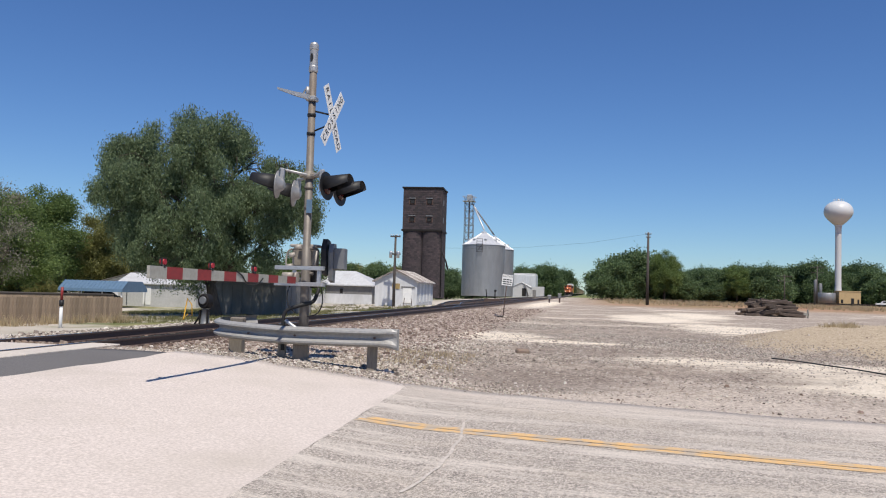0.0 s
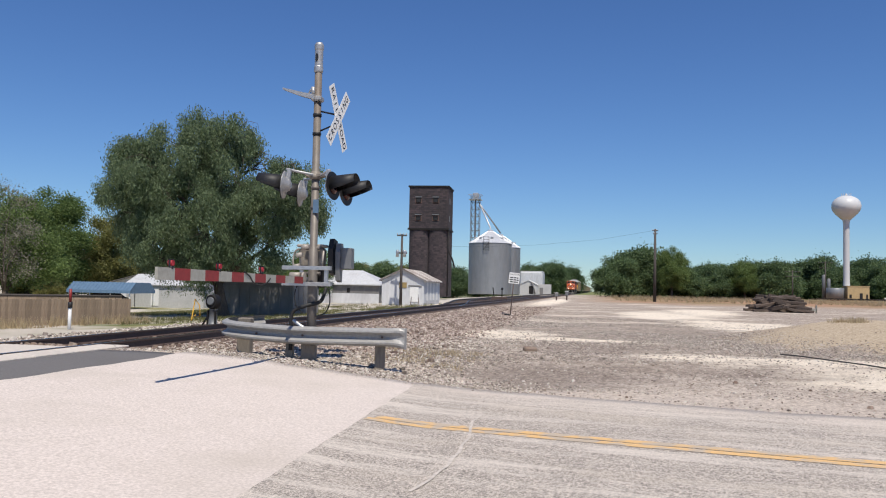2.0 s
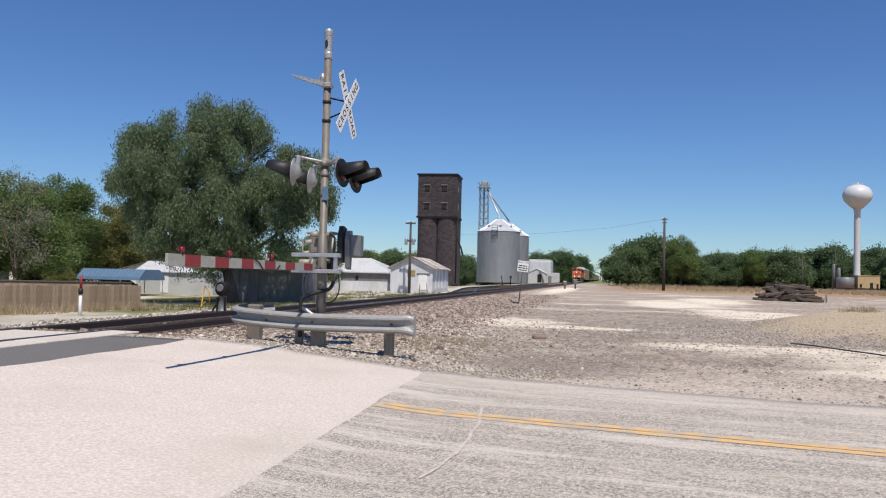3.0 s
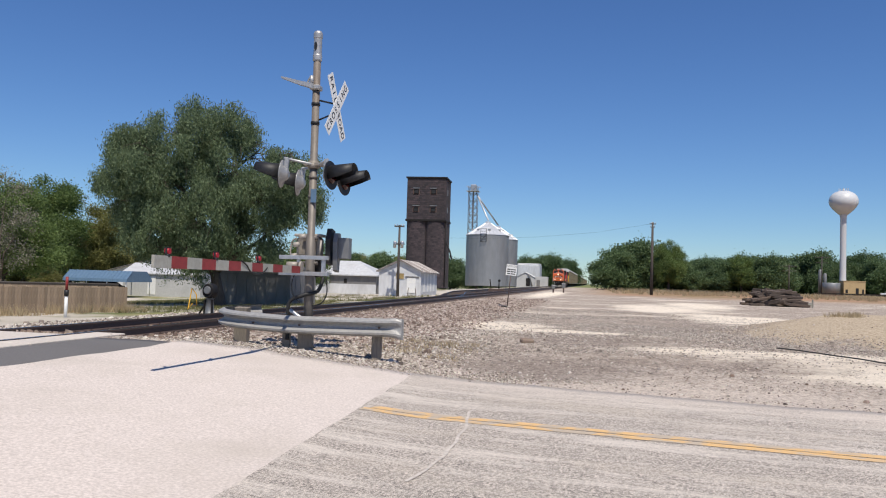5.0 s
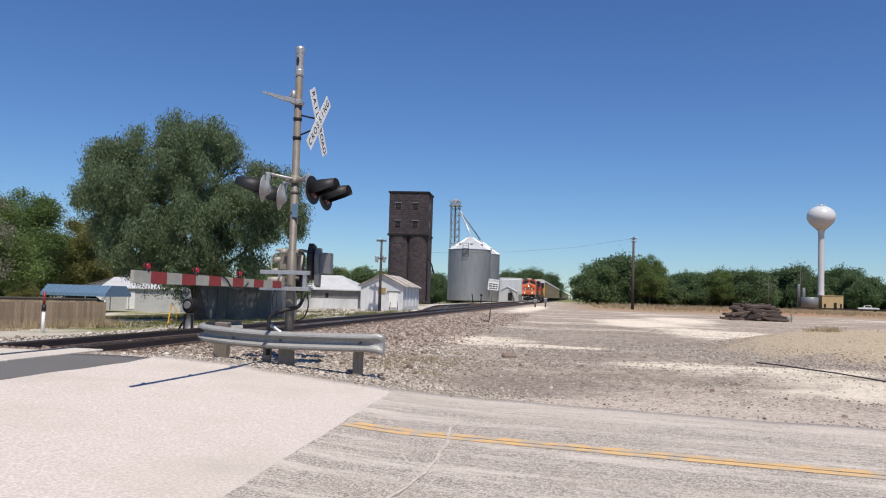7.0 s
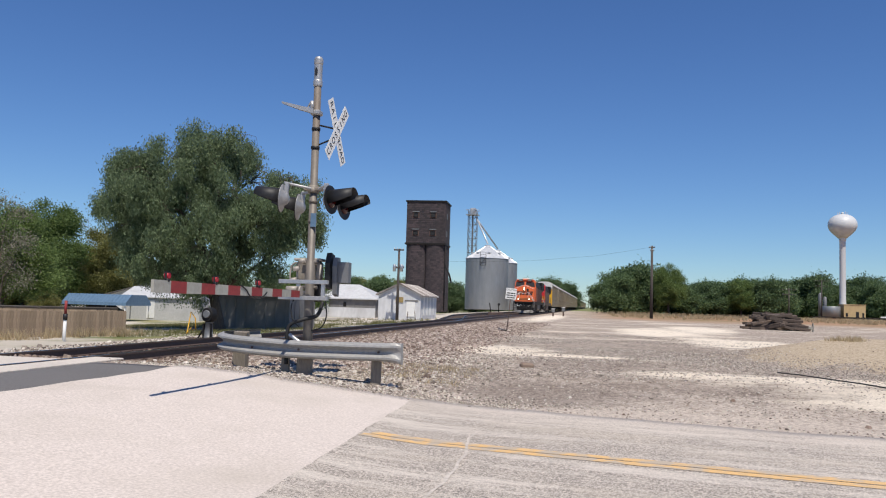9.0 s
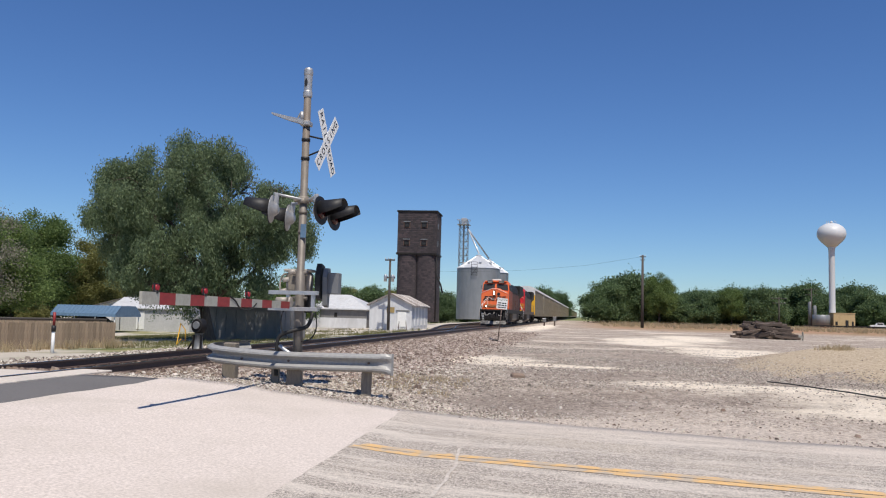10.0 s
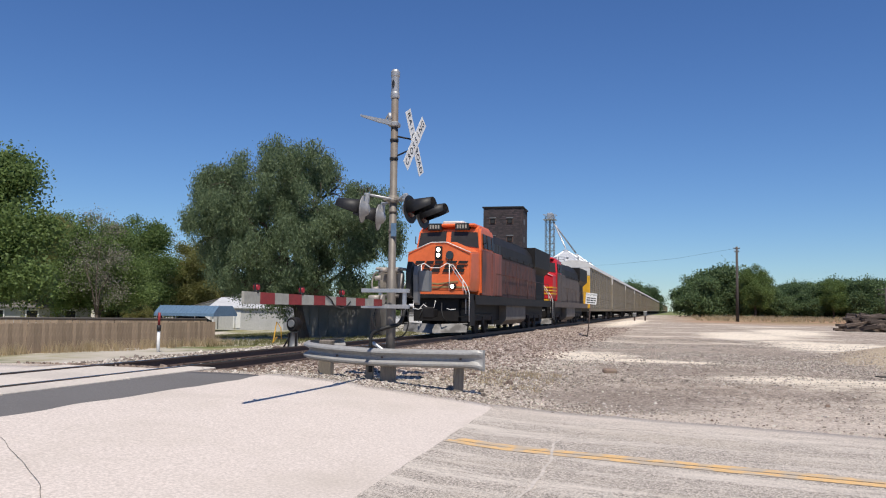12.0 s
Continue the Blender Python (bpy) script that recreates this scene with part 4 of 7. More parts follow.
    boxed("block", (-3.8, -3.62, 13.50, 13.62, 0.60, 0.86), M["post"], g, "", 0.01)


build_guardrail()


# ---- train: every vehicle has its front at y = 0, runs towards -y, rail head at z = 0 ----
def wheelset_truck(parent, y, axles, material, wheel_r=0.53):
    half = 1.05
    t = part("truck", (lambda b: (
        [box(b, s * half - 0.09, s * half + 0.09, y - 0.95 * axles + 0.6, y + 0.95 * axles - 0.6, 0.55, 0.85, bevel=0.03) for s in (-1, 1)],
        [box(b, s * half - 0.13, s * half + 0.13, y + (k - (axles - 1) / 2) * 1.85 - 0.2, y + (k - (axles - 1) / 2) * 1.85 + 0.2, 0.36, 0.74, bevel=0.03) for s in (-1, 1) for k in range(axles)],
        box(b, -1.0, 1.0, y - 0.3, y + 0.3, 0.55, 0.95), b)[3])(bmesh.new()), material, parent, "dusty steel truck frame")
    for k in range(axles):
        yy = y + (k - (axles - 1) / 2) * 1.85
        for s in (-1, 1):
            bm = bmesh.new()
            tube(bm, [(s * 0.70, yy, wheel_r), (s * 0.72, yy, wheel_r), (s * 0.83, yy, wheel_r)], [wheel_r + 0.03, wheel_r + 0.02, wheel_r], 20)
            part("wheel", bm, M["dirt_steel"], t)


def handrail(parent, pts, posts, r=0.017, material="railing"):
    bm = bmesh.new()
    tube(bm, pts, r, 6)
    for a, b in posts:
        tube(bm, [a, b], r * 0.9, 6)
    part("handrail", bm, M[material], parent, "painted handrail")


def taper(bm):
    """Draws the cab in towards its roof."""
    for v in bm.verts:
        if v.co.z > 3.5:
            v.co.x *= 1 - 0.07 * (v.co.z - 3.5)


def build_locomotive(name, label, nose, cab, hood, trim, flags):
    lo = empty(name, label=label, category="locomotive", group="train")
    L = 22.0
    # underframe and deck
    boxed("deck", (-1.52, 1.52, 1.0, L - 0.2, 1.38, 1.60), M["soot"], lo, "dark walkway deck", 0.02)
    boxed("side_sill", (1.50, 1.56, 1.2, L - 0.3, 1.22, 1.60), M[flags.get("sill", "orange_dirty_dim")], lo)
    boxed("side_sill", (-1.56, -1.50, 1.2, L - 0.3, 1.22, 1.60), M[flags.get("sill", "orange_dirty_dim")], lo)
    # pilot, steps, plough
    boxed("pilot", (-1.0, 1.0, 0.55, 0.66, 0.55, 1.62), M["soot"], lo, "sooty pilot plate", 0.02)
    boxed("end_sill", (-1.48, 1.48, 0.30, 0.70, 1.44, 1.60), M["soot"], lo, "dark end sill", 0.02)
    # added black block: stands in for the shade between wheels and tank
    boxed("frame", (-1.05, 1.05, 0.66, L - 0.8, 0.55, 1.38), M["soot"], lo, "dark filler block standing for shade under the body")
    bm = bmesh.new()
    for s in (-1, 1):
        vs = [bm.verts.new(v) for v in ((0, -0.15, 0.10), (s * 1.40, 0.32, 0.16), (s * 1.40, 0.50, 0.50), (0, 0.12, 0.44), (0, 0.05, 0.10), (s * 1.36, 0.48, 0.16), (s * 1.36, 0.60, 0.50), (0, 0.28, 0.44))]
        for q in ((0, 1, 2, 3), (4, 7, 6, 5), (0, 4, 5, 1), (3, 2, 6, 7), (1, 5, 6, 2)):
            bm.faces.new([vs[i] for i in q])
    part("snow_plow", bm, M["plow"], lo, "grey worn snow plough")
    bm = bmesh.new()
    box(bm, -0.16, 0.16, -0.55, 0.3, 0.72, 1.02, bevel=0.04)
    box(bm, -0.24, 0.24, -0.62, -0.42, 0.66, 1.10, bevel=0.05)
    part("coupler", bm, M["soot"], lo, "dark knuckle coupler")
    for s in (-1, 1):
        tubed("air_hose", [(s * 0.35, 0.2, 1.25), (s * 0.42, -0.05, 1.0), (s * 0.5, -0.12, 0.7), (s * 0.62, 0.1, 0.55)], 0.03, M["rubber"], lo)
        bm = bmesh.new()
        for k in range(4):
            box(bm, s * 1.0 if s > 0 else -1.50, s * 1.50 if s > 0 else -1.0, 0.42 + 0.07 * k, 0.95, 0.42 + 0.30 * k, 0.46 + 0.30 * k)
        box(bm, s * 1.50 - 0.02, s * 1.50 + 0.02, 0.38, 1.25, 0.40, 1.62)
        part("steps", bm, M["soot"], lo, "dark boarding steps")
        handrail(lo, [(s * 1.50, 0.36, 0.55), (s * 1.50, 0.34, 1.65), (s * 1.38, 0.34, 1.95), (s * 0.78, 0.34, 2.72), (s * 0.50, 0.34, 2.80)],
                 [((s * 1.22, 0.34, 1.62), (s * 1.22, 0.34, 2.16)), ((s * 0.62, 0.34, 1.62), (s * 0.62, 0.34, 2.75))], 0.02)
        handrail(lo, [(s * 1.34, 0.42, 0.85), (s * 1.34, 0.40, 1.70), (s * 1.18, 0.40, 2.02), (s * 0.60, 0.40, 2.78)], [], 0.018)
        for z in (1.0,):
            tubed("grab_iron", [(s * 0.55, 0.28, z + 0.05), (s * 0.72, 0.24, z), (s * 0.95, 0.26, z + 0.03)], 0.016, M["railing"], lo)
    tubed("hose_loop", [(-0.9, 0.2, 1.35), (-0.86, 0.05, 1.05), (-0.6, 0.02, 1.0), (-0.4, 0.02, 1.2), (-0.15, 0.02, 1.02), (0.05, 0.02, 1.0), (0.1, 0.1, 1.35)], 0.018, M["railing"], lo, "pale hose loop")
    tubed("chain_rail", [(-0.5, 0.34, 2.8), (-0.2, 0.33, 2.62), (0.2, 0.33, 2.62), (0.5, 0.34, 2.8)], 0.016, M["railing"], lo)
    bm = bmesh.new()
    box(bm, -1.25, 1.25, 0.30, 0.40, 1.60, 1.74)
    part("anticlimber", bm, M[trim], lo, "painted anticlimber edge")
    # short nose: broad, its top falling to both sides
    bm = bmesh.new()
    out0 = [(-1.40, 1.74), (1.40, 1.74), (1.45, 2.2), (1.45, 3.24), (0.35, 3.66), (-0.35, 3.66), (-1.45, 3.24), (-1.45, 2.2)]
    A = [bm.verts.new((x * 0.985, 0.85 - (0.10 if z < 3 else 0.0), z)) for x, z in out0]
    B = [bm.verts.new((x, 2.45, z + (0.14 if z > 3 else 0))) for x, z in out0]
    bm.faces.new(A), bm.faces.new(list(reversed(B)))
    for i in range(8):
        bm.faces.new((A[i], B[i], B[(i + 1) % 8], A[(i + 1) % 8]))
    bmesh.ops.bevel(bm, geom=[e for e in bm.edges], offset=0.04, segments=2, affect="EDGES")
    nose_ob = part("nose", bm, M[nose], lo, "broad nose")
    bm = bmesh.new()
    for pts in ([(-1.42, 0.80, 3.245), (-0.36, 0.83, 3.655), (0.36, 0.83, 3.655), (1.42, 0.80, 3.245)],):
        tube(bm, pts, 0.022, 6)
    part("nose_stripe", bm, M["railing"], nose_ob, "thin pale edge stripe")
    # nose fittings
    bm = bmesh.new()
    box(bm, -0.14, 0.15, 0.70, 0.9, 2.98, 3.50, bevel=0.03)
    hl = part("headlight", bm, M["black"], lo, "twin headlight case")
    for z in (3.14, 3.36):
        bm = bmesh.new()
        tube(bm, [(0.005, 0.68, z), (0.005, 0.71, z)], 0.085, 16)
        part("lamp", bm, M["headlight"], hl, "lit headlight")
    bm = bmesh.new()
    tube(bm, [(0.5, 0.74, 3.14), (0.5, 0.8, 3.14)], 0.17, 20)
    part("door_window", bm, M["glass"], nose_ob, "round dark window")
    for s in (-1, 1):
        bm = bmesh.new()
        tube(bm, [(s * 0.78, 0.24, 1.90), (s * 0.78, 0.5, 1.90)], 0.12, 16)
        d = part("ditch_light", bm, M["black"], lo)
        bm = bmesh.new()
        tube(bm, [(s * 0.78, 0.225, 1.90), (s * 0.78, 0.238, 1.90)], 0.082, 16)
        part("lamp", bm, M["headlight"], d, "lit ditch light")
    if flags.get("mark"):
        # railway's mark as plain slanted bars
        for x0, w in ((-1.18, 0.40), (-0.70, 0.34), (-0.30, 0.36), (0.22, 0.44), (0.74, 0.42)):
            for z, cut in ((2.48, 0.0), (2.64, 0.08), (2.80, 0.0)):
                bm = bmesh.new()
                lean = (z - 2.55) * 0.5
                prism(bm, [(x0 + lean, z), (x0 + w - cut + lean, z), (x0 + w - cut + 0.06 + lean, z + 0.115), (x0 + 0.06 + lean, z + 0.115)], "y", 0.735, 0.75)
                part("mark", bm, M["letter"], nose_ob, "plain black slanted bar")
        bm = bmesh.new()
        box(bm, -1.40, 1.40, 0.735, 0.75, 1.86, 1.92)
        for s in (-1, 1):
            prism(bm, [(0, 1.98), (s * 0.9, 2.08), (s * 0.9, 2.14), (0, 2.04)], "y", 0.735, 0.748)
        part("lower_stripe", bm, M["old_yellow"], nose_ob, "dull yellow stripe")
    # cab
    bm = bmesh.new()
    side = [(2.3, 1.60), (4.9, 1.60), (4.9, 4.28), (4.6, 4.45), (2.62, 4.45), (2.36, 4.30), (2.16, 3.45)]
    prism(bm, side, "x", -1.52, 1.52)
    bmesh.ops.bevel(bm, geom=[e for e in bm.edges if abs(e.verts[0].co.x - e.verts[1].co.x) < 0.01], offset=0.10, segments=3, affect="EDGES")
    taper(bm)
    cab_ob = part("cab", bm, M[cab], lo, "wide cab")
    boxed("cab_roof", (-1.25, 1.25, 2.2, 4.95, 4.40, 4.54), M[cab], lo, "", 0.06)
    bm = bmesh.new()
    box(bm, -0.5, 0.5, 2.9, 3.7, 4.55, 4.72, bevel=0.05)
    part("roof_unit", bm, M["rack_roof"], lo, "pale roof air unit")
    for s in (-1, 1):
        # windscreens, number boards
        bm = bmesh.new()
        q = [(s * 0.12, 2.19, 3.70), (s * 1.42, 2.15, 3.52), (s * 1.40, 2.30, 4.17), (s * 0.12, 2.31, 4.22)]
        A = [bm.verts.new(v) for v in q]
        B = [bm.verts.new((v[0], v[1] + 0.05, v[2])) for v in q]
        bm.faces.new(A), bm.faces.new(list(reversed(B)))
        for i in range(4):
            bm.faces.new((A[i], B[i], B[(i + 1) % 4], A[(i + 1) % 4]))
        taper(bm)
        part("windscreen", bm, M["dim_pane"], cab_ob, "dark sloping windscreen")
        nb = boxed("number_board", (s * 0.95 if s < 0 else 0.32, -0.32 if s < 0 else 0.95, 2.14, 2.5, 4.26, 4.55), M["black"], lo, "black board with pale bars", 0.02)
        bm = bmesh.new()
        for k in range(4):
            x0 = (-0.86 if s < 0 else 0.41) + k * 0.125
            box(bm, x0, x0 + 0.075, 2.128, 2.138, 4.33, 4.48)
        part("bars", bm, M["white_sheet"], nb)
        for y0, y1 in ((2.75, 3.35), (3.5, 4.2), (4.35, 4.75)):
            bm = bmesh.new()
            box(bm, s * 1.525 - 0.012, s * 1.525 + 0.012, y0, y1, 3.55, 4.14)
            taper(bm)
            part("side_window", bm, M["dim_pane"], cab_ob)
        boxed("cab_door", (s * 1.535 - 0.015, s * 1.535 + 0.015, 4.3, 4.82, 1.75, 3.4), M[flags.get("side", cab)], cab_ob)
        tubed("mirror", [(s * 1.52, 2.6, 3.7), (s * 1.66, 2.55, 3.75), (s * 1.66, 2.55, 4.05)], 0.025, M["black"], cab_ob)
        # sooted cab side sheet; its colour also holds the side's weaker light
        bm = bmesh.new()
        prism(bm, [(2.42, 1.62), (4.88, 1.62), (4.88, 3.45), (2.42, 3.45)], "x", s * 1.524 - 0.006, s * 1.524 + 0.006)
        part("side_sheet", bm, M[flags.get("side", cab)], cab_ob, "weathered, darkened side sheet")
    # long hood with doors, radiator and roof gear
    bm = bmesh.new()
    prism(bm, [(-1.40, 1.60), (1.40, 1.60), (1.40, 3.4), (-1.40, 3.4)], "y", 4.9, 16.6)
    part("hood", bm, M[hood], lo, "sooty, darkened hood")
    bm = bmesh.new()
    prism(bm, [(-1.42, 3.40), (1.42, 3.40), (1.36, 3.95), (1.05, 4.38), (-1.05, 4.38), (-1.36, 3.95)], "y", 4.9, 16.6)
    part("roof", bm, M["soot"], lo, "black roof")
    bm = bmesh.new()
    prism(bm, [(-1.15, 1.60), (1.15, 1.60), (1.15, 3.1), (1.55, 3.45), (1.55, 4.5), (-1.55, 4.5), (-1.55, 3.45), (-1.15, 3.1)], "y", 15.6, 21.3)
    part("radiator", bm, M["soot"], lo, "black flared radiator section")
    boxed("exhaust", (-0.5, 0.5, 9.5, 11.5, 4.36, 4.60), M["soot"], lo, "", 0.05)
    boxed("roof_hatch", (-0.9, 0.9, 5.4, 7.4, 4.36, 4.46), M["soot"], lo, "", 0.03)
    boxed("roof_hatch", (-0.9, 0.9, 12.2, 14.6, 4.36, 4.50), M["soot"], lo, "", 0.03)
    for s in (-1, 1):
        for k in range(3):
            boxed("louvre", (s * 1.40 - 0.02, s * 1.40 + 0.02, 5.05 + k * 0.55, 5.50 + k * 0.55, 3.50, 3.92), M["black"], lo)
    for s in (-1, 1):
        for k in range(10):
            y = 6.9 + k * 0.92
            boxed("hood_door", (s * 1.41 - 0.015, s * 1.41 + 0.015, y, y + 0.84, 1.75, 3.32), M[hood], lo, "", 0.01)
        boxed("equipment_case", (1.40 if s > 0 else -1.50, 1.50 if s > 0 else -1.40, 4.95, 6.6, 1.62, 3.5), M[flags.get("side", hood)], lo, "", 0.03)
        for k in range(5):
            boxed("grille", (s * 1.43 - 0.015, s * 1.43 + 0.015, 6.9 + k * 1.9, 8.5 + k * 1.9, 3.42, 3.56), M["soot"], lo)
        handrail(lo, [(s * 1.5, 5.3, 2.6), (s * 1.5, 21.0, 2.6)], [((s * 1.5, y, 1.6), (s * 1.5, y, 2.6)) for y in (5.3, 8, 10.7, 13.4, 16.1, 18.8, 21.0)], 0.016, flags.get("rail", "orange_dirty_dim"))
        boxed("air_tank", (s * 1.05 - 0.25, s * 1.05 + 0.25, 13.4, 14.6, 0.75, 1.25), M["dirt_steel"], lo, "", 0.05)
    bm = bmesh.new()
    prism(bm, [(-1.42, 0.55), (-1.1, 0.32), (1.1, 0.32), (1.42, 0.55), (1.42, 1.22), (-1.42, 1.22)], "y", 8.0, 13.2)
    part("fuel_tank", bm, M["fuel_tank"], lo, "dusty grey fuel tank")
    wheelset_truck(lo, 4.2, 3, M["dirt_steel"])
    wheelset_truck(lo, 17.6, 3, M["dirt_steel"])
    return lo


LOCO = build_locomotive("locomotive", "orange diesel locomotive with a broad nose, headlights lit", "orange", "orange", "orange_dirty_dim", "orange",
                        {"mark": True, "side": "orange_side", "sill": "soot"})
LOCO_2 = build_locomotive("locomotive", "red and silver diesel locomotive coupled second, sooty", "red_paint", "red_paint", "silver", "yellow",
                          {"side": "silver", "sill": "silver", "rail": "silver"})
bm = bmesh.new()
for z in (2.05, 2.25, 2.45):
    box(bm, -1.475, 1.475, 0.73, 2.4, z, z + 0.09)
part("stripe", bm, M["yellow"], LOCO_2, "yellow nose stripes")
for engine in (LOCO, LOCO_2):
    engine.scale = (0.95, 1.0, 1.04)


def build_autorack(end="yellow"):
    """A covered car carrier: ribbed side panels between posts, arched pale roof, end doors."""
    car = empty("autorack", label="tan covered car carrier wagon with ribbed sides", category="railway wagon", group="train")
    L, top = 27.6, 5.35
    boxed("underframe", (-1.45, 1.45, 0.6, L - 0.6, 0.95, 1.25), M["dirt_steel"], car, "dusty steel underframe", 0.02)
    bm = bmesh.new()
    prism(bm, [(-1.40, 1.25), (1.40, 1.25), (1.40, top - 0.02), (-1.40, top - 0.02)], "y", 0.85, L - 0.85)
    part("body", bm, M["autorack"], car)
    bm = bmesh.new()
    prism(bm, [(-1.60, top - 0.22), (1.60, top - 0.22), (1.52, top + 0.12), (1.05, top + 0.36), (0.5, top + 0.47), (-0.5, top + 0.47), (-1.05, top + 0.36), (-1.52, top + 0.12)], "y", 0.6, L - 0.6)
    part("roof", bm, M["rack_roof"], car, "pale arched roof")
    panel_bm = bmesh.new()
    pw = (L - 1.8) / 12
    for z in range(4):
        z0, z1 = 1.30 + z * 0.97, 1.30 + z * 0.97 + 0.93
        outline = [(-0.02, z0)]
        for r in range(5):
            outline += [(0.015, z0 + 0.01 + r * 0.185), (0.015, z0 + 0.08 + r * 0.185), (0.045, z0 + 0.10 + r * 0.185), (0.045, z0 + 0.17 + r * 0.185)]
        prism(panel_bm, outline + [(0.015, z1), (-0.02, z1)], "y", 0.03, pw - 0.06)
    panel = mesh_of("side_panel", panel_bm, M["autorack"])
    post_bm = bmesh.new()
    box(post_bm, -0.05, 0.05, -0.05, 0.05, 1.2, top)
    post = mesh_of("post", post_bm, M["rack_post"])
    for s in (-1, 1):
        for k in range(12):
            part("side_panel", panel, None, car, at=pose(s * 1.47, 0.9 + k * pw if s > 0 else 0.9 + (k + 1) * pw, 0, 0, 0, 0 if s > 0 else 180))
        for k in range(13):
            part("post", post, None, car, at=pose(s * 1.49, 0.9 + k * pw, 0))
        boxed("sill", (s * 1.50 - 0.06, s * 1.50 + 0.06, 0.6, L - 0.6, 1.02, 1.30), M["rack_post"], car)
    for y0, y1 in ((0.62, 0.85), (L - 0.85, L - 0.62)):
        boxed("end_door", (-1.50, 1.50, y0, y1, 1.25, 4.35), M[end], car, "ribbed end door", 0.08)
        boxed("end_cap", (-1.50, 1.50, y0, y1, 4.37, 5.2), M["rack_roof"], car, "pale sheet under the roof", 0.05)
        bm = bmesh.new()
        for k in range(7):
            box(bm, -1.35 + k * 0.43, -1.28 + k * 0.43, y0 - 0.05, y1 + 0.05, 1.3, 2.6)
        part("door_rib", bm, M["rack_post"], car)
    for y in (3.2, L - 3.2):
        wheelset_truck(car, y, 2, M["dirt_steel"], 0.42)
    return car


RACK = build_autorack()
RACK_PLAIN = build_autorack("autorack")
TRAIN = [(LOCO, 0.0), (LOCO_2, 22.6), (RACK, 45.6), (RACK_PLAIN, 73.8)]
for k in range(2, 24):
    TRAIN.append((copy_thing(RACK_PLAIN, pose(0, 0, 0)), 45.6 + 28.2 * k))


# ---- grain elevator, bins, sheds ----
def window(parent, x, z, w, h, y, m=None, frame_mat="post", name="window"):
    """A window facing -y with frame, sill and dark pane, proud of the wall by its frame."""
    bm = bmesh.new()
    f = 0.12 * w
    for x0, x1, z0, z1 in ((x - w / 2 - f, x - w / 2, z - h / 2 - f, z + h / 2 + f), (x + w / 2, x + w / 2 + f, z - h / 2 - f, z + h / 2 + f),
                           (x - w / 2, x + w / 2, z + h / 2, z + h / 2 + f), (x - w / 2 - f, x + w / 2 + f, z - h / 2 - f, z - h / 2)):
        box(bm, x0, x1, y - 0.08, y + 0.1, z0, z1)
    fr = part(name, bm, M[frame_mat], parent, "window frame", at=m)
    boxed("pane", (x - w / 2, x + w / 2, y - 0.005, y + 0.03, z - h / 2, z + h / 2), M["dim_pane"], fr)
    return fr


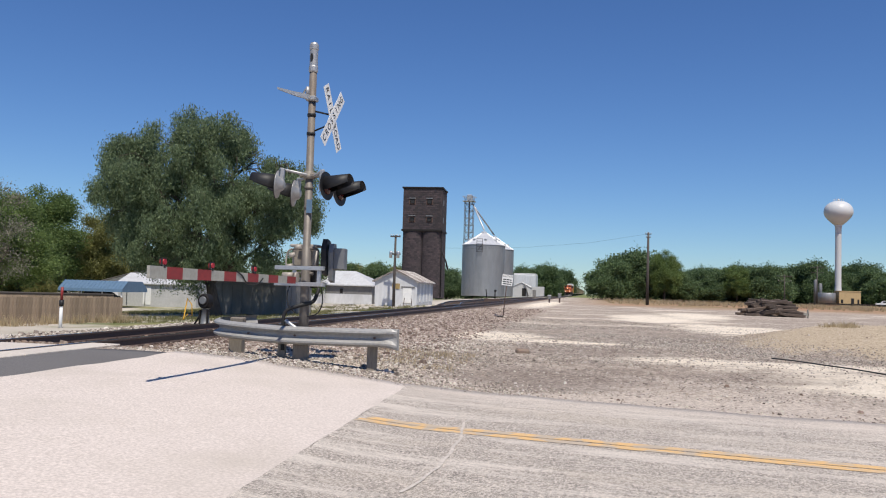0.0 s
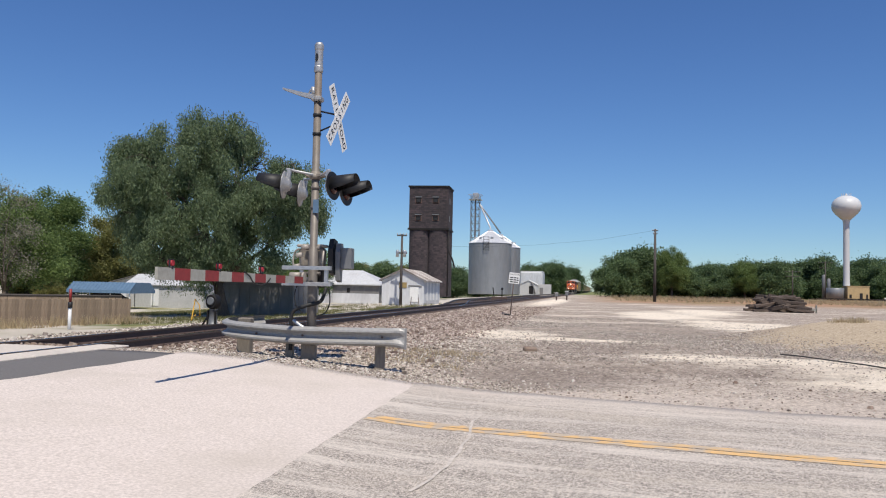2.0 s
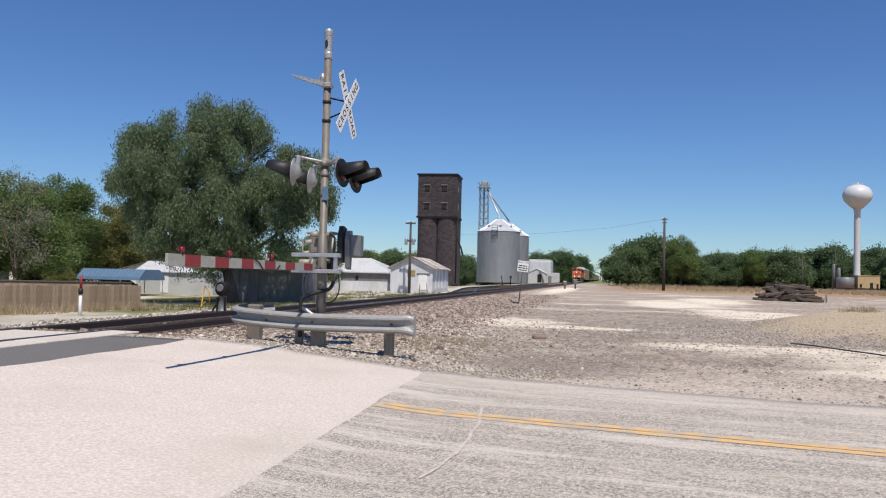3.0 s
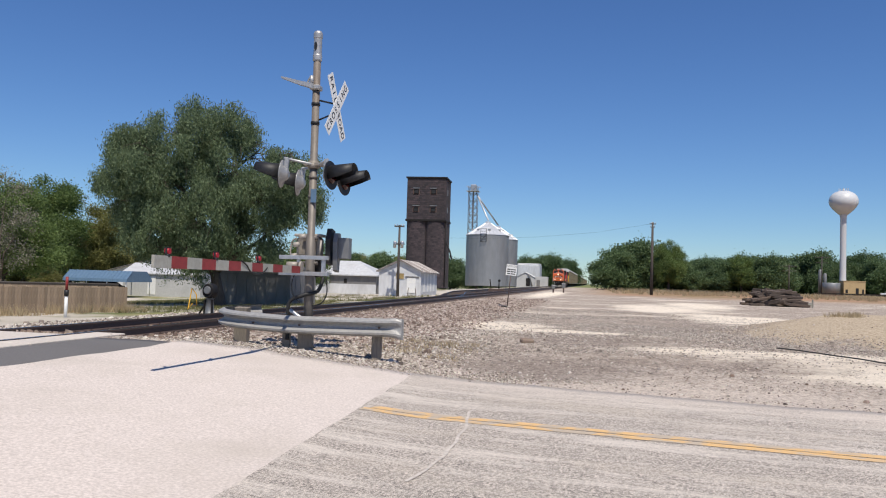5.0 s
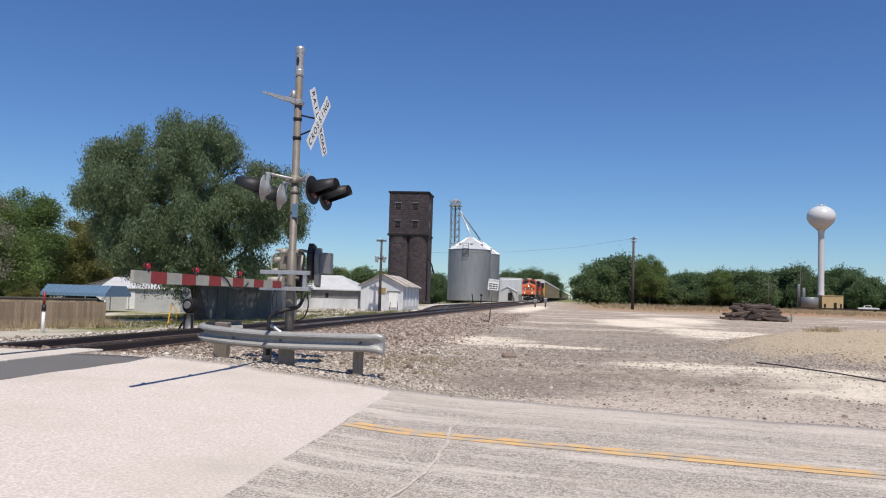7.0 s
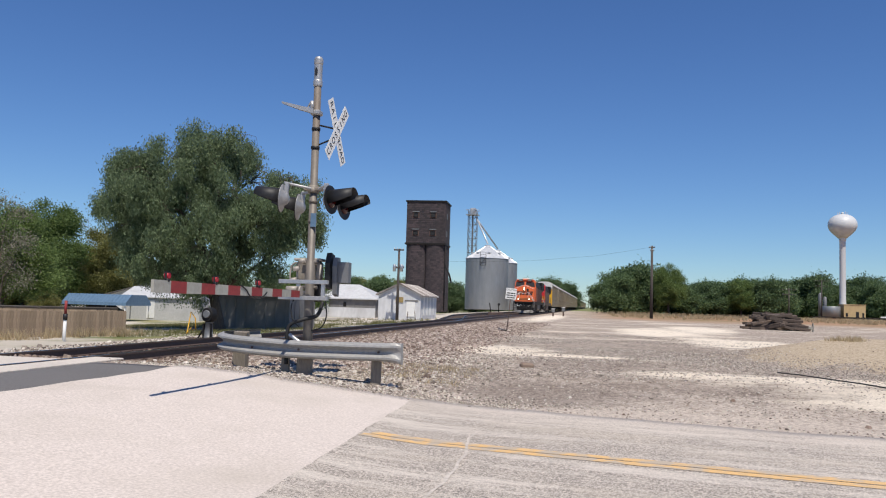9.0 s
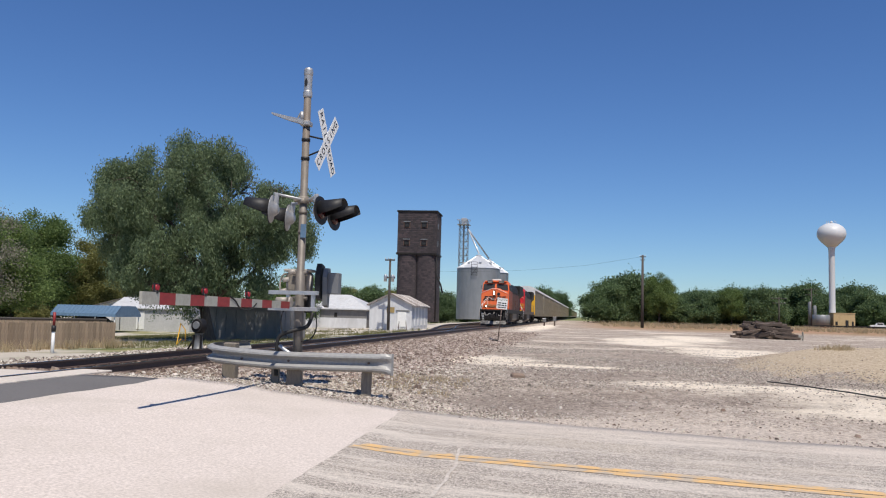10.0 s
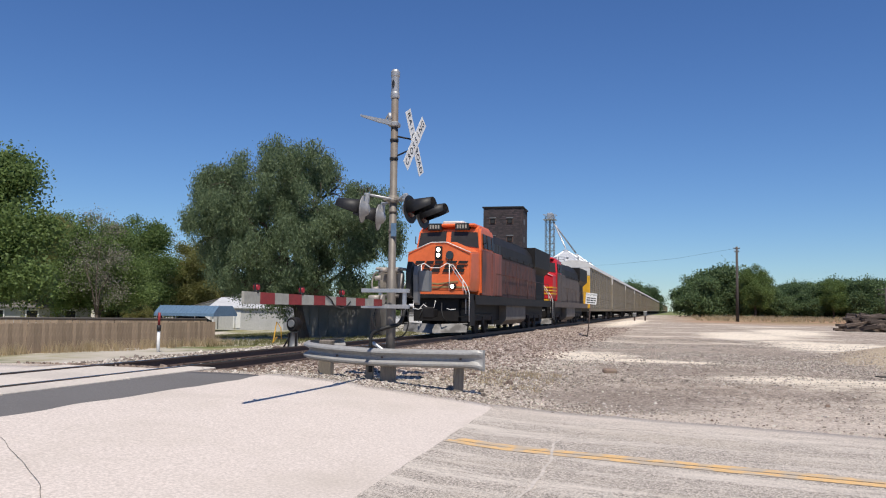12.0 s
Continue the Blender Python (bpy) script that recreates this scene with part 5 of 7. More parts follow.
def build_elevator():
    el = empty("grain_elevator", pose(-26.95, 127.0, 0.2, 0, 0, 3) @ Matrix.Diagonal((0.895, 0.85, 1, 1)), label="dark brick grain elevator with twin round silos", category="grain elevator")
    # two rows of silos and the headhouse
    for sx in (-1.78, 1.78):
        bm = bmesh.new()
        prism(bm, [(sx + 1.77 * math.cos(a), 1.05 + 0.85 * math.sin(a)) for a in (math.pi + math.pi * k / 24 for k in range(25))] + [(sx + 1.77, 7.1), (sx - 1.77, 7.1)], "z", 0, 10.9)
        part("silo", bm, M["mortar"], el, "round-fronted silo of dark brick")
    bm = bmesh.new()
    box(bm, -3.55, 3.55, 0.25, 7.2, 10.9, 17.8)
    part("headhouse", bm, M["mortar"], el, "square brick headhouse")
    for z0, z1, g in ((10.75, 11.05, 0.14), (17.7, 17.95, 0.16)):
        boxed("ledge", (-3.6 - g, 3.6 + g, 0.2 - g, 7.2 + g, z0, z1), M["soot"], el, "dark projecting ledge", 0.03)
    # blockwork, course by course, on the faces in view
    bm = bmesh.new()
    course, blk = 0.30, 0.62
    for k in range(int(6.6 / course)):
        z = 11.08 + k * course
        off = blk / 2 if k % 2 else 0
        x = -3.55 - off
        while x < 3.55:
            a, b = max(x, -3.55), min(x + blk - 0.05, 3.55)
            if b - a > 0.08 and not any(abs((a + b) / 2 - wx) < 0.75 and abs(z + 0.15 - wz) < 0.62 for wx, wz in ((-1.85, 15.6), (1.3, 15.6), (-1.85, 12.75), (1.3, 12.75))):
                box(bm, a, b, 0.25 - 0.03 - random.uniform(0, 0.015), 0.26, z, z + course - 0.045)
            x += blk
        y = 0.25 - off
        while y < 7.2:
            a, b = max(y, 0.25), min(y + blk - 0.05, 7.2)
            if b - a > 0.08:
                box(bm, 3.54, 3.58 + random.uniform(0, 0.015), a, b, z, z + course - 0.045)
            y += blk
    tagged(part("brick", bm, island_mat(), el), kind="stuff")
    bm = bmesh.new()
    for sx in (-1.78, 1.78):
        for k in range(36):
            z = 0.05 + k * course
            for i in range(-1, 11):
                a0 = math.pi + math.pi * (i + (0.5 if k % 2 else 0)) / 10
                a1 = min(a0 + 0.92 * math.pi / 10, 2 * math.pi)
                a0 = max(a0, math.pi)
                if a1 - a0 < 0.05:
                    continue
                vs = []
                for grow in (-0.02, 0.03):
                    for a in (a0, a1):
                        for zz in (z, z + course - 0.045):
                            vs.append(bm.verts.new((sx + (1.77 + 0.3 * grow) * math.cos(a), 1.05 + (0.85 + grow) * math.sin(a), zz)))
                for q in ((4, 5, 7, 6), (0, 4, 6, 2), (1, 3, 7, 5), (0, 1, 5, 4), (2, 6, 7, 3)):
                    bm.faces.new([vs[i2] for i2 in q])
        if sx > 0:
            for k in range(36):
                z, y = 0.05 + k * course, 1.1 - (0.31 if k % 2 else 0)
                while y < 7.0:
                    box(bm, 3.54, 3.585, max(y, 1.08), min(y + 0.57, 7.1), z, z + course - 0.045)
                    y += 0.62
    tagged(part("brick", bm, island_mat(), el), kind="stuff")
    for wx, wz in ((-1.85, 15.6), (1.3, 15.6), (-1.85, 12.75), (1.3, 12.75)):
        boxed("window_infill", (wx - 0.62, wx + 0.62, 0.19, 0.25, wz - 0.55, wz + 0.5), M["brick"], el)
        window(el, wx, wz - (0.12 if wz < 14 else 0), 0.72, 0.62 if wz > 14 else 0.5, 0.17, frame_mat="soot")
        boxed("lintel", (wx - 0.62, wx + 0.62, 0.06, 0.2, wz + 0.42, wz + 0.56), M["cabinet"], el, "pale worn lintel")
    for wz in (15.6, 12.75):
        boxed("side_window", (3.57, 3.62, 2.0, 2.9, wz - 0.5, wz + 0.4), M["cabinet"], el)
    tubed("spout", [(3.6, 1.0, 7.6), (4.5, 0.6, 6.0), (4.9, 0.4, 4.7)], 0.15, M["soot"], el, "dark loading spout")
    tubed("downpipe", [(3.66, 0.6, 10.7), (3.66, 0.6, 0.2)], 0.10, M["soot"], el)


ISLAND = []


def island_mat():
    """Dark bricks, each its own shade."""
    if not ISLAND:
        m = bpy.data.materials.new("brick_shades")
        m.use_nodes = True
        n, l = m.node_tree.nodes, m.node_tree.links
        geo, ramp, mx, nz = n.new("ShaderNodeNewGeometry"), n.new("ShaderNodeValToRGB"), n.new("ShaderNodeMixRGB"), n.new("ShaderNodeTexNoise")
        ramp.color_ramp.elements[0].color, ramp.color_ramp.elements[1].color = (0.028, 0.024, 0.028, 1), (0.10, 0.07, 0.076, 1)
        l.new(geo.outputs["Random Per Island"], ramp.inputs[0])
        nz.inputs["Scale"].default_value, nz.inputs["Detail"].default_value = 0.3, 5
        l.new(geo.outputs["Position"], nz.inputs["Vector"])
        mx.inputs[2].default_value = (0.035, 0.03, 0.032, 1)
        l.new(nz.outputs["Fac"], mx.inputs[0]), l.new(ramp.outputs[0], mx.inputs[1])
        l.new(mx.outputs[0], n["Principled BSDF"].inputs["Base Color"])
        n["Principled BSDF"].inputs["Roughness"].default_value = 0.9
        ISLAND.append(m)
    return ISLAND[0]


build_elevator()


def grain_bin(x, y, r, eave, peak, label):
    b = empty("grain_bin", pose(x, y, 0.5), label=label, category="grain bin", group="steel grain bins")
    bm = bmesh.new()
    prof, z = [(r, 0)], 0.0
    while z < eave:
        z += 0.17
        prof.append((r + (0.035 if len(prof) % 2 else 0.0), z))
    lathe(bm, prof, 56)
    part("wall", bm, M["bin"], b, "corrugated galvanised wall")
    bm = bmesh.new()
    lathe(bm, [(r + 0.12, z - 0.05), (r + 0.12, z), (0.6, peak - 0.1), (0.6, peak + 0.25), (0.3, peak + 0.3)], 56, smooth=False)
    roof = part("roof", bm, M["bin_roof"], b, "bright conical steel roof")
    bm = bmesh.new()
    for k in range(28):
        a = 2 * math.pi * k / 28
        tube(bm, [((r + 0.1) * math.cos(a), (r + 0.1) * math.sin(a), z + 0.03), (0.62 * math.cos(a), 0.62 * math.sin(a), peak - 0.07)], 0.05, 4)
    part("roof_rib", bm, M["bin_roof"], roof)
    for k in range(8):
        a = 2 * math.pi * (k + 0.3) / 8
        c = Vector((r * 0.7 * math.cos(a), r * 0.7 * math.sin(a), z + (peak - z) * 0.33))
        boxed("roof_vent", (c.x - 0.3, c.x + 0.3, c.y - 0.3, c.y + 0.3, c.z, c.z + 0.4), M["galv"], roof, "", 0.08)
    bm = bmesh.new()
    for k in range(32):
        a = 2 * math.pi * k / 32
        box(bm, -0.03, -0.012, -0.02, 0.02, 0, z, Matrix.Translation(((r + 0.06) * math.cos(a), (r + 0.06) * math.sin(a), 0)) @ pose(0, 0, 0, 0, 0, math.degrees(a)))
    tagged(part("stiffener", bm, M["bin"], b), kind="stuff")
    # ladder with landing near the eave
    bm = bmesh.new()
    a = -1.62
    cx, cy = (r + 0.35) * math.cos(a), (r + 0.35) * math.sin(a)
    for s in (-0.65, 0.65):
        tube(bm, [(cx + s * 0.92, cy, z - 1.7), (cx + s * 0.92, cy, z + 1.2)], 0.045, 5)
    for k in range(6):
        tube(bm, [(cx - 0.6, cy, z - 1.6 + k * 0.55), (cx + 0.6, cy, z - 1.6 + k * 0.55)], 0.035, 5)
    tube(bm, [(cx - 0.6, cy, z - 1.6), (cx + 0.6, cy, z + 0.05)], 0.035, 5)
    tagged(part("ladder", bm, M["soot"], b, "dark ladder cage at the eave"), kind="stuff")
    return b


grain_bin(-22.7, 172.0, 4.57, 10.75, 13.6, "large corrugated steel grain bin with a pale conical roof")
grain_bin(-22.15, 186.0, 4.57, 10.6, 13.6, "corrugated steel grain bin standing behind another")


def build_leg():
    """Lattice tower with elevator head and spouts down to the bins."""
    t = empty("elevator_leg", pose(-27.3, 180.0, 0.4), label="steel lattice bucket elevator with sloping spouts", category="elevator leg")
    H, w = 22.4, 0.95
    bm = bmesh.new()
    for sx in (-w, w):
        for sy in (-w, w):
            tube(bm, [(sx, sy, 0), (sx, sy, H)], 0.06, 5)
    k = 0
    while k * 1.6 < H - 1.5:
        z = k * 1.6
        for a, b in (((-w, -w), (w, -w)), ((w, -w), (w, w)), ((w, w), (-w, w)), ((-w, w), (-w, -w))):
            tube(bm, [(*a, z), (*b, z + 1.6)], 0.05, 4)
            tube(bm, [(*a, z), (*b, z)], 0.05, 4)
        k += 1
    part("lattice", bm, M["cabinet"], t, "grey lattice frame")
    bm = bmesh.new()
    box(bm, -0.16, 0.16, -0.2, 0.2, 0, H - 0.5)
    part("casing", bm, M["cabinet"], t)
    boxed("head", (-0.6, 0.7, -0.5, 0.5, H - 1.0, H + 0.5), M["galv"], t, "elevator head housing", 0.15)
    bm = bmesh.new()
    for z in (H - 1.0,):
        box(bm, -1.4, 1.4, -1.4, 1.4, z - 0.1, z)
        for s in (-1.4, 1.4):
            tube(bm, [(s, -1.4, z + 1.0), (s, 1.4, z + 1.0)], 0.05, 4)
            tube(bm, [(-1.4, s, z + 1.0), (1.4, s, z + 1.0)], 0.05, 4)
    part("platform", bm, M["galv"], t)
    tubed("spout", [(0.8, 0, H - 1.6), (4.6, -7.9, 14.3)], 0.17, M["bin_roof"], t, "bright steel spout")
    tubed("spout", [(0.8, 0.3, H - 1.8), (5.15, 5.6, 14.2)], 0.17, M["galv"], t, "grey steel spout")


build_leg()


def gabled(name, m, w, d, eave, ridge, wall, roof, label, category, ribs=0.6, along="y", over=0.25):
    """A gabled building; w across the front (-y), d deep; along: the ridge's direction."""
    b = empty(name, m, label=label, category=category)
    bm = bmesh.new()
    if along == "y":
        prism(bm, [(-w / 2, -0.4), (w / 2, -0.4), (w / 2, eave), (0, ridge), (-w / 2, eave)], "y", 0, d)
    else:
        prism(bm, [(0, -0.4), (d, -0.4), (d, eave), (d / 2, ridge), (0, eave)], "x", -w / 2, w / 2)
    part("wall", bm, M[wall], b)
    for s in (-1, 1):
        bm = bmesh.new()
        if along == "y":
            sl = (ridge - eave) / (w / 2)
            p = [(s * (w / 2 + over), eave - sl * over + 0.02), (0, ridge + 0.02), (0, ridge + 0.11), (s * (w / 2 + over), eave - sl * over + 0.11)]
            prism(bm, p, "y", -over, d + over)
            lines = [((s * (w / 2 + over), -over + k * ribs, eave - sl * over + 0.12), (0, -over + k * ribs, ridge + 0.12)) for k in range(int((d + 2 * over) / ribs) + 1)] if ribs else []
        else:
            sl = (ridge - eave) / (d / 2)
            c = d / 2
            p = [(c + s * (c + over), eave - sl * over + 0.02), (c, ridge + 0.02), (c, ridge + 0.11), (c + s * (c + over), eave - sl * over + 0.11)]
            prism(bm, p, "x", -w / 2 - over, w / 2 + over)
            lines = [((-w / 2 - over + k * ribs, c + s * (c + over), eave - sl * over + 0.12), (-w / 2 - over + k * ribs, c, ridge + 0.12)) for k in range(int((w + 2 * over) / ribs) + 1)] if ribs else []
        sheet = part("roof", bm, M[roof], b, "sloping sheet roof")
        if lines:
            bm = bmesh.new()
            for ends in lines:
                tube(bm, ends, 0.025, 4)
            tagged(part("roof_seam", bm, M[roof], sheet), kind="stuff")
    return b


def shed_details(b, w, d, eave, side_mat="shed_wall"):
    bm = bmesh.new()
    for k in range(int(w / 0.6) + 1):
        x = -w / 2 + k * 0.6
        box(bm, x - 0.02, x + 0.02, -0.02, 0.01, 0, eave)
    for k in range(int(d / 0.6) + 1):
        box(bm, w / 2 - 0.01, w / 2 + 0.02, k * 0.6 - 0.02, k * 0.6 + 0.02, 0, eave)
    tagged(part("batten", bm, M[side_mat], b), kind="stuff")


shed = gabled("shed", pose(-17.5, 72.0, 0.3, 0, 0, 3), 3.9, 10.2, 1.95, 2.9, "shed_wall", "rust_roof", "weathered white shed with a rusty tin roof", "shed")
shed_details(shed, 3.9, 10.2, 1.95)
boxed("door", (0.65, 1.45, -0.06, 0.0, 0.0, 1.35), M["white"], shed, "pale door")
boxed("door_head", (0.5, 1.75, -0.08, 0.0, 1.40, 1.50), M["barn_wall"], shed)
boxed("notice", (-0.35, 0.35, -0.06, 0.0, 1.25, 1.75), M["old_yellow"], shed, "faded yellow notice board")
for y in (1.6, 3.6, 5.6, 7.8):
    boxed("side_panel", (1.955, 1.99, y, y + 0.7, 0.1, 1.8), M["white"], shed)

def build_barn():
    """Low metal shed, its bright roof hipped at the end towards the track."""
    b = empty("grain_shed", pose(-27.2, 82.0, 0.1), label="long grey metal shed with a bright tin roof", category="shed")
    boxed("wall", (-5.0, 4.7, 0, 6.0, -0.3, 1.72), M["barn_wall"], b, "grey ribbed wall")
    boxed("wall_base", (-5.0, 4.7, -0.05, -0.004, -0.3, 0.75), M["shed_wall"], b, "pale lower wall")
    bm = bmesh.new()
    low = [(-5.2, -0.3), (4.95, -0.3), (4.95, 6.3), (-5.2, 6.3)]
    v = [bm.verts.new((x, y, z)) for z in (1.62, 1.74) for x, y in low] + [bm.verts.new((-4.0, 3.0, 3.25)), bm.verts.new((2.0, 3.0, 3.25))]
    for q in ((0, 1, 2, 3), (0, 1, 5, 4), (1, 2, 6, 5), (2, 3, 7, 6), (3, 0, 4, 7), (4, 5, 9, 8), (5, 6, 9), (6, 7, 8, 9), (7, 4, 8)):
        bm.faces.new([v[i] for i in q])
    roof = part("roof", bm, M["tin_roof"], b, "bright sheet roof")
    bm = bmesh.new()
    for k in range(17):
        x = -5.0 + k * 0.6
        f = min(1.0, max(0.0, (4.95 - x) / 2.95))
        tube(bm, [(x, -0.31, 1.75), (x, -0.3 + 3.3 * f, 1.75 + 1.51 * f)], 0.022, 4)
    tagged(part("roof_seam", bm, M["tin_roof"], roof), kind="stuff")
    shed_details(b, 9.4, 6.0, 1.6, "barn_wall")
    for x, w in ((-1.9, 0.35), (1.2, 0.3)):
        boxed("vent", (x, x + w, -0.08, 0.0, 0.85, 1.3), M["soot"], b)


build_barn()
lean = empty("lean_to", pose(-27.9, 79.2, 0.1), label="pale sheet-metal lean-to before a grey shed", category="shed")
boxed("wall", (-2.6, 0.4, 0, 2.4, -0.3, 1.9), M["shed_wall"], lean, "pale wall", 0.03)
boxed("roof", (-2.8, 0.6, -0.2, 2.6, 1.91, 2.0), M["tin_roof"], lean)
stand = empty("notice_stand", pose(-15.7, 69.0, land(-15.7, 69.0)), label="small white notice on a thin stand before a shed", category="sign")
boxed("plate", (-0.3, 0.3, -0.02, 0.02, 0.75, 1.15), M["white"], stand, "white plate")
for side in (-0.26, 0.26):
    tubed("leg", [(side * 1.5, 0.1, -0.05), (side, 0.03, 1.1)], 0.03, M["rail"], stand)

white_hall = gabled("white_shed", pose(-21.9, 262.0, 0.3, 0, 0, 2), 6.0, 14, 2.9, 4.4, "house", "tin_roof", "white gabled metal building beside the tracks", "shed", ribs=1.5)
boxed("annex", (3.02, 7.2, 1, 10, -0.3, 3.2), M["house"], white_hall, "low white annex", 0.03)
boxed("door", (3.6, 4.7, 0.92, 1.0, 0, 2.1), M["barn_wall"], white_hall)
boxed("doorway", (0.2, 1.5, -0.08, 0.0, 0, 2.6), M["soot"], white_hall, "dark open doorway")
tubed("downpipe", [(2.2, -0.3, 0), (1.6, -0.3, 2.4), (0.9, -0.3, 4.0)], 0.2, M["barn_wall"], white_hall)
grey_hall = empty("grey_building", pose(-15.5, 285.0, 0.3), label="pale flat-roofed building behind a white shed", category="building")
boxed("wall", (-11.4, -3.4, 0, 12, -0.3, 7.7), M["shed_wall"], grey_hall, "", 0.4)
boxed("parapet", (-11.2, -3.6, 0.2, 11.8, 7.7, 7.95), M["white"], grey_hall)


def switch_stand(x, y):
    s = empty("switch_stand", pose(x, y, land(x, y)), label="low iron switch stand with a target beside the siding", category="switch stand")
    boxed("base", (-0.9, 0.9, -0.3, 0.3, 0.05, 0.45), M["rail"], s, "", 0.03)
    tubed("lever", [(-0.6, 0, 0.4), (-0.75, 0, 1.5)], 0.06, M["soot"], s)
    tubed("spindle", [(0.3, 0, 0.4), (0.3, 0, 1.3)], 0.06, M["soot"], s)
    bm = bmesh.new()
    tube(bm, [(0.32, -0.05, 1.35), (0.32, 0.05, 1.35)], 0.15, 14)
    part("target", bm, M["black"], s)


switch_stand(-11.0, 92.0)


# ---- poles, water tower, signs, timber ----
def utility_pole(x, y, h, label, arms=((0.5, 0.8),), lean=0, transformer=None, r=0.14):
    p = empty("utility_pole", pose(x, y, land(x, y), 0, lean, 0), label=label, category="utility pole")
    tubed("pole", [(0, 0, -0.5), (0, 0, h)], [r * 1.2, r * 0.75], M["pole"], p, "", 10)
    for dz, w in arms:
        boxed("crossarm", (-w, w, -0.12, -0.02, h - dz - 0.06, h - dz + 0.06), M["pole"], p)
        for s in (-0.9, -0.35, 0.35, 0.9):
            bm = bmesh.new()
            tube(bm, [(s * w, -0.07, h - dz + 0.05), (s * w, -0.07, h - dz + 0.2)], 0.045, 6)
            part("insulator", bm, M["galv"], p)
    if transformer:
        for s in transformer[1]:
            bm = bmesh.new()
            tube(bm, [(s, -0.3, h - transformer[0] - 0.45), (s, -0.3, h - transformer[0] + 0.1), (s, -0.3, h - transformer[0] + 0.18)], [0.14, 0.14, 0.08], 12)
            part("transformer", bm, M["galv"], p, "grey transformer can")
    return p


utility_pole(-17.2, 70.0, 6.4, "wooden utility pole with transformers beside the shed", ((0.12, 0.45), (1.7, 0.5)), transformer=(1.6, (-0.32, 0.34)), r=0.12)
utility_pole(8.0, 118.0, 10.35, "tall bare wooden utility pole at the edge of the lot", ((0.25, 0.42), (0.7, 0.3)), r=0.2)
utility_pole(64.3, 248.0, 11.3, "wooden utility pole with crossarms near the water tower", ((0.4, 2.0), (1.9, 1.7)), r=0.17)
utility_pole(44.7, 200.0, 7.2, "wooden utility pole with crossarms before the trees", ((0.4, 1.7), (1.5, 1.5)), r=0.15)
utility_pole(-19.0, 73.5, 2.4, "short wooden pole beside the shed", (), r=0.08)
utility_pole(94.0, 255.0, 20.0, "tall wooden utility pole with crossarms by the road", ((0.5, 1.8), (1.6, 1.6)), r=0.26)
tagged(tubed("overhead_wire", [(7.85, 118, 10.4), (0, 124, 9.4), (-10, 131, 8.9), (-20, 138, 8.9), (-30, 146, 9.3)], 0.011, M["rubber"], seg=5), "thin overhead wire sagging between poles", "wire")


def build_water_tower():
    w = empty("water_tower", pose(71.9, 255.0, 0.3), label="white spheroid water tower on a slender column", category="water tower")
    bm = bmesh.new()
    lathe(bm, [(1.9, 0), (1.45, 1.2), (1.0, 3.6), (0.88, 6), (0.86, 22.6), (1.0, 23.6), (1.4, 24.3)], 32)
    part("column", bm, M["tower"], w, "white steel column")
    bm = bmesh.new()
    prof = [(1.2, 23.9), (2.0, 24.6), (2.9, 25.5), (3.55, 26.3), (3.92, 27.1), (4.02, 27.8), (3.95, 28.5), (3.65, 29.3), (3.1, 30.0), (2.4, 30.5), (1.5, 30.9), (0.6, 31.06), (0.05, 31.1)]
    lathe(bm, prof, 40)
    tank = part("tank", bm, M["tower"], w, "white bulging tank")
    bm = bmesh.new()
    tube(bm, [(0, 0, 31.0), (0, 0, 31.6)], 0.35, 10)
    for k in range(10):
        a = 2 * math.pi * k / 10
        tube(bm, [(1.3 * math.cos(a), 1.3 * math.sin(a), 30.9), (1.3 * math.cos(a), 1.3 * math.sin(a), 31.7)], 0.06, 4)
    part("roof_fitting", bm, M["tower"], tank)


build_water_tower()
wh = empty("pump_house", pose(73.4, 249.0, 0.3), label="small tan block pump house with dark doors", category="utility building")
boxed("wall", (-2.9, 2.9, 0, 5, -0.3, 4.2), M["tan"], wh, "tan block wall", 0.03)
boxed("roof", (-3.0, 3.0, -0.1, 5.1, 4.2, 4.4), M["tan"], wh, "flat pale roof edge")
for x0, x1, z0, z1 in ((-2.4, -1.8, 0.9, 1.9), (0.3, 1.1, 0.0, 2.3), (2.0, 2.5, 0.0, 2.0)):
    boxed("door", (x0, x1, -0.06, 0.0, z0, z1), M["black"], wh, "dark door")
tk = empty("storage_tank", pose(67.4, 250.0, 0.3), label="round grey steel storage tank with a red base", category="tank")
bm = bmesh.new()
lathe(bm, [(2.4, 0.5), (2.4, 3.6), (2.3, 3.7)], 28)
part("shell", bm, M["bin"], tk)
bm = bmesh.new()
lathe(bm, [(2.55, 0.0), (2.5, 0.5)], 28)
part("base", bm, M["asphalt_line"], tk)
bm = bmesh.new()
lathe(bm, [(0.55, 0), (0.55, 7.2), (0.2, 7.6)], 14, (-2.2, 3.0))
lathe(bm, [(0.5, 0), (0.5, 6.2), (0.2, 6.5)], 14, (-0.8, 3.4))
part("vertical_tank", bm, M["cabinet"], tk)


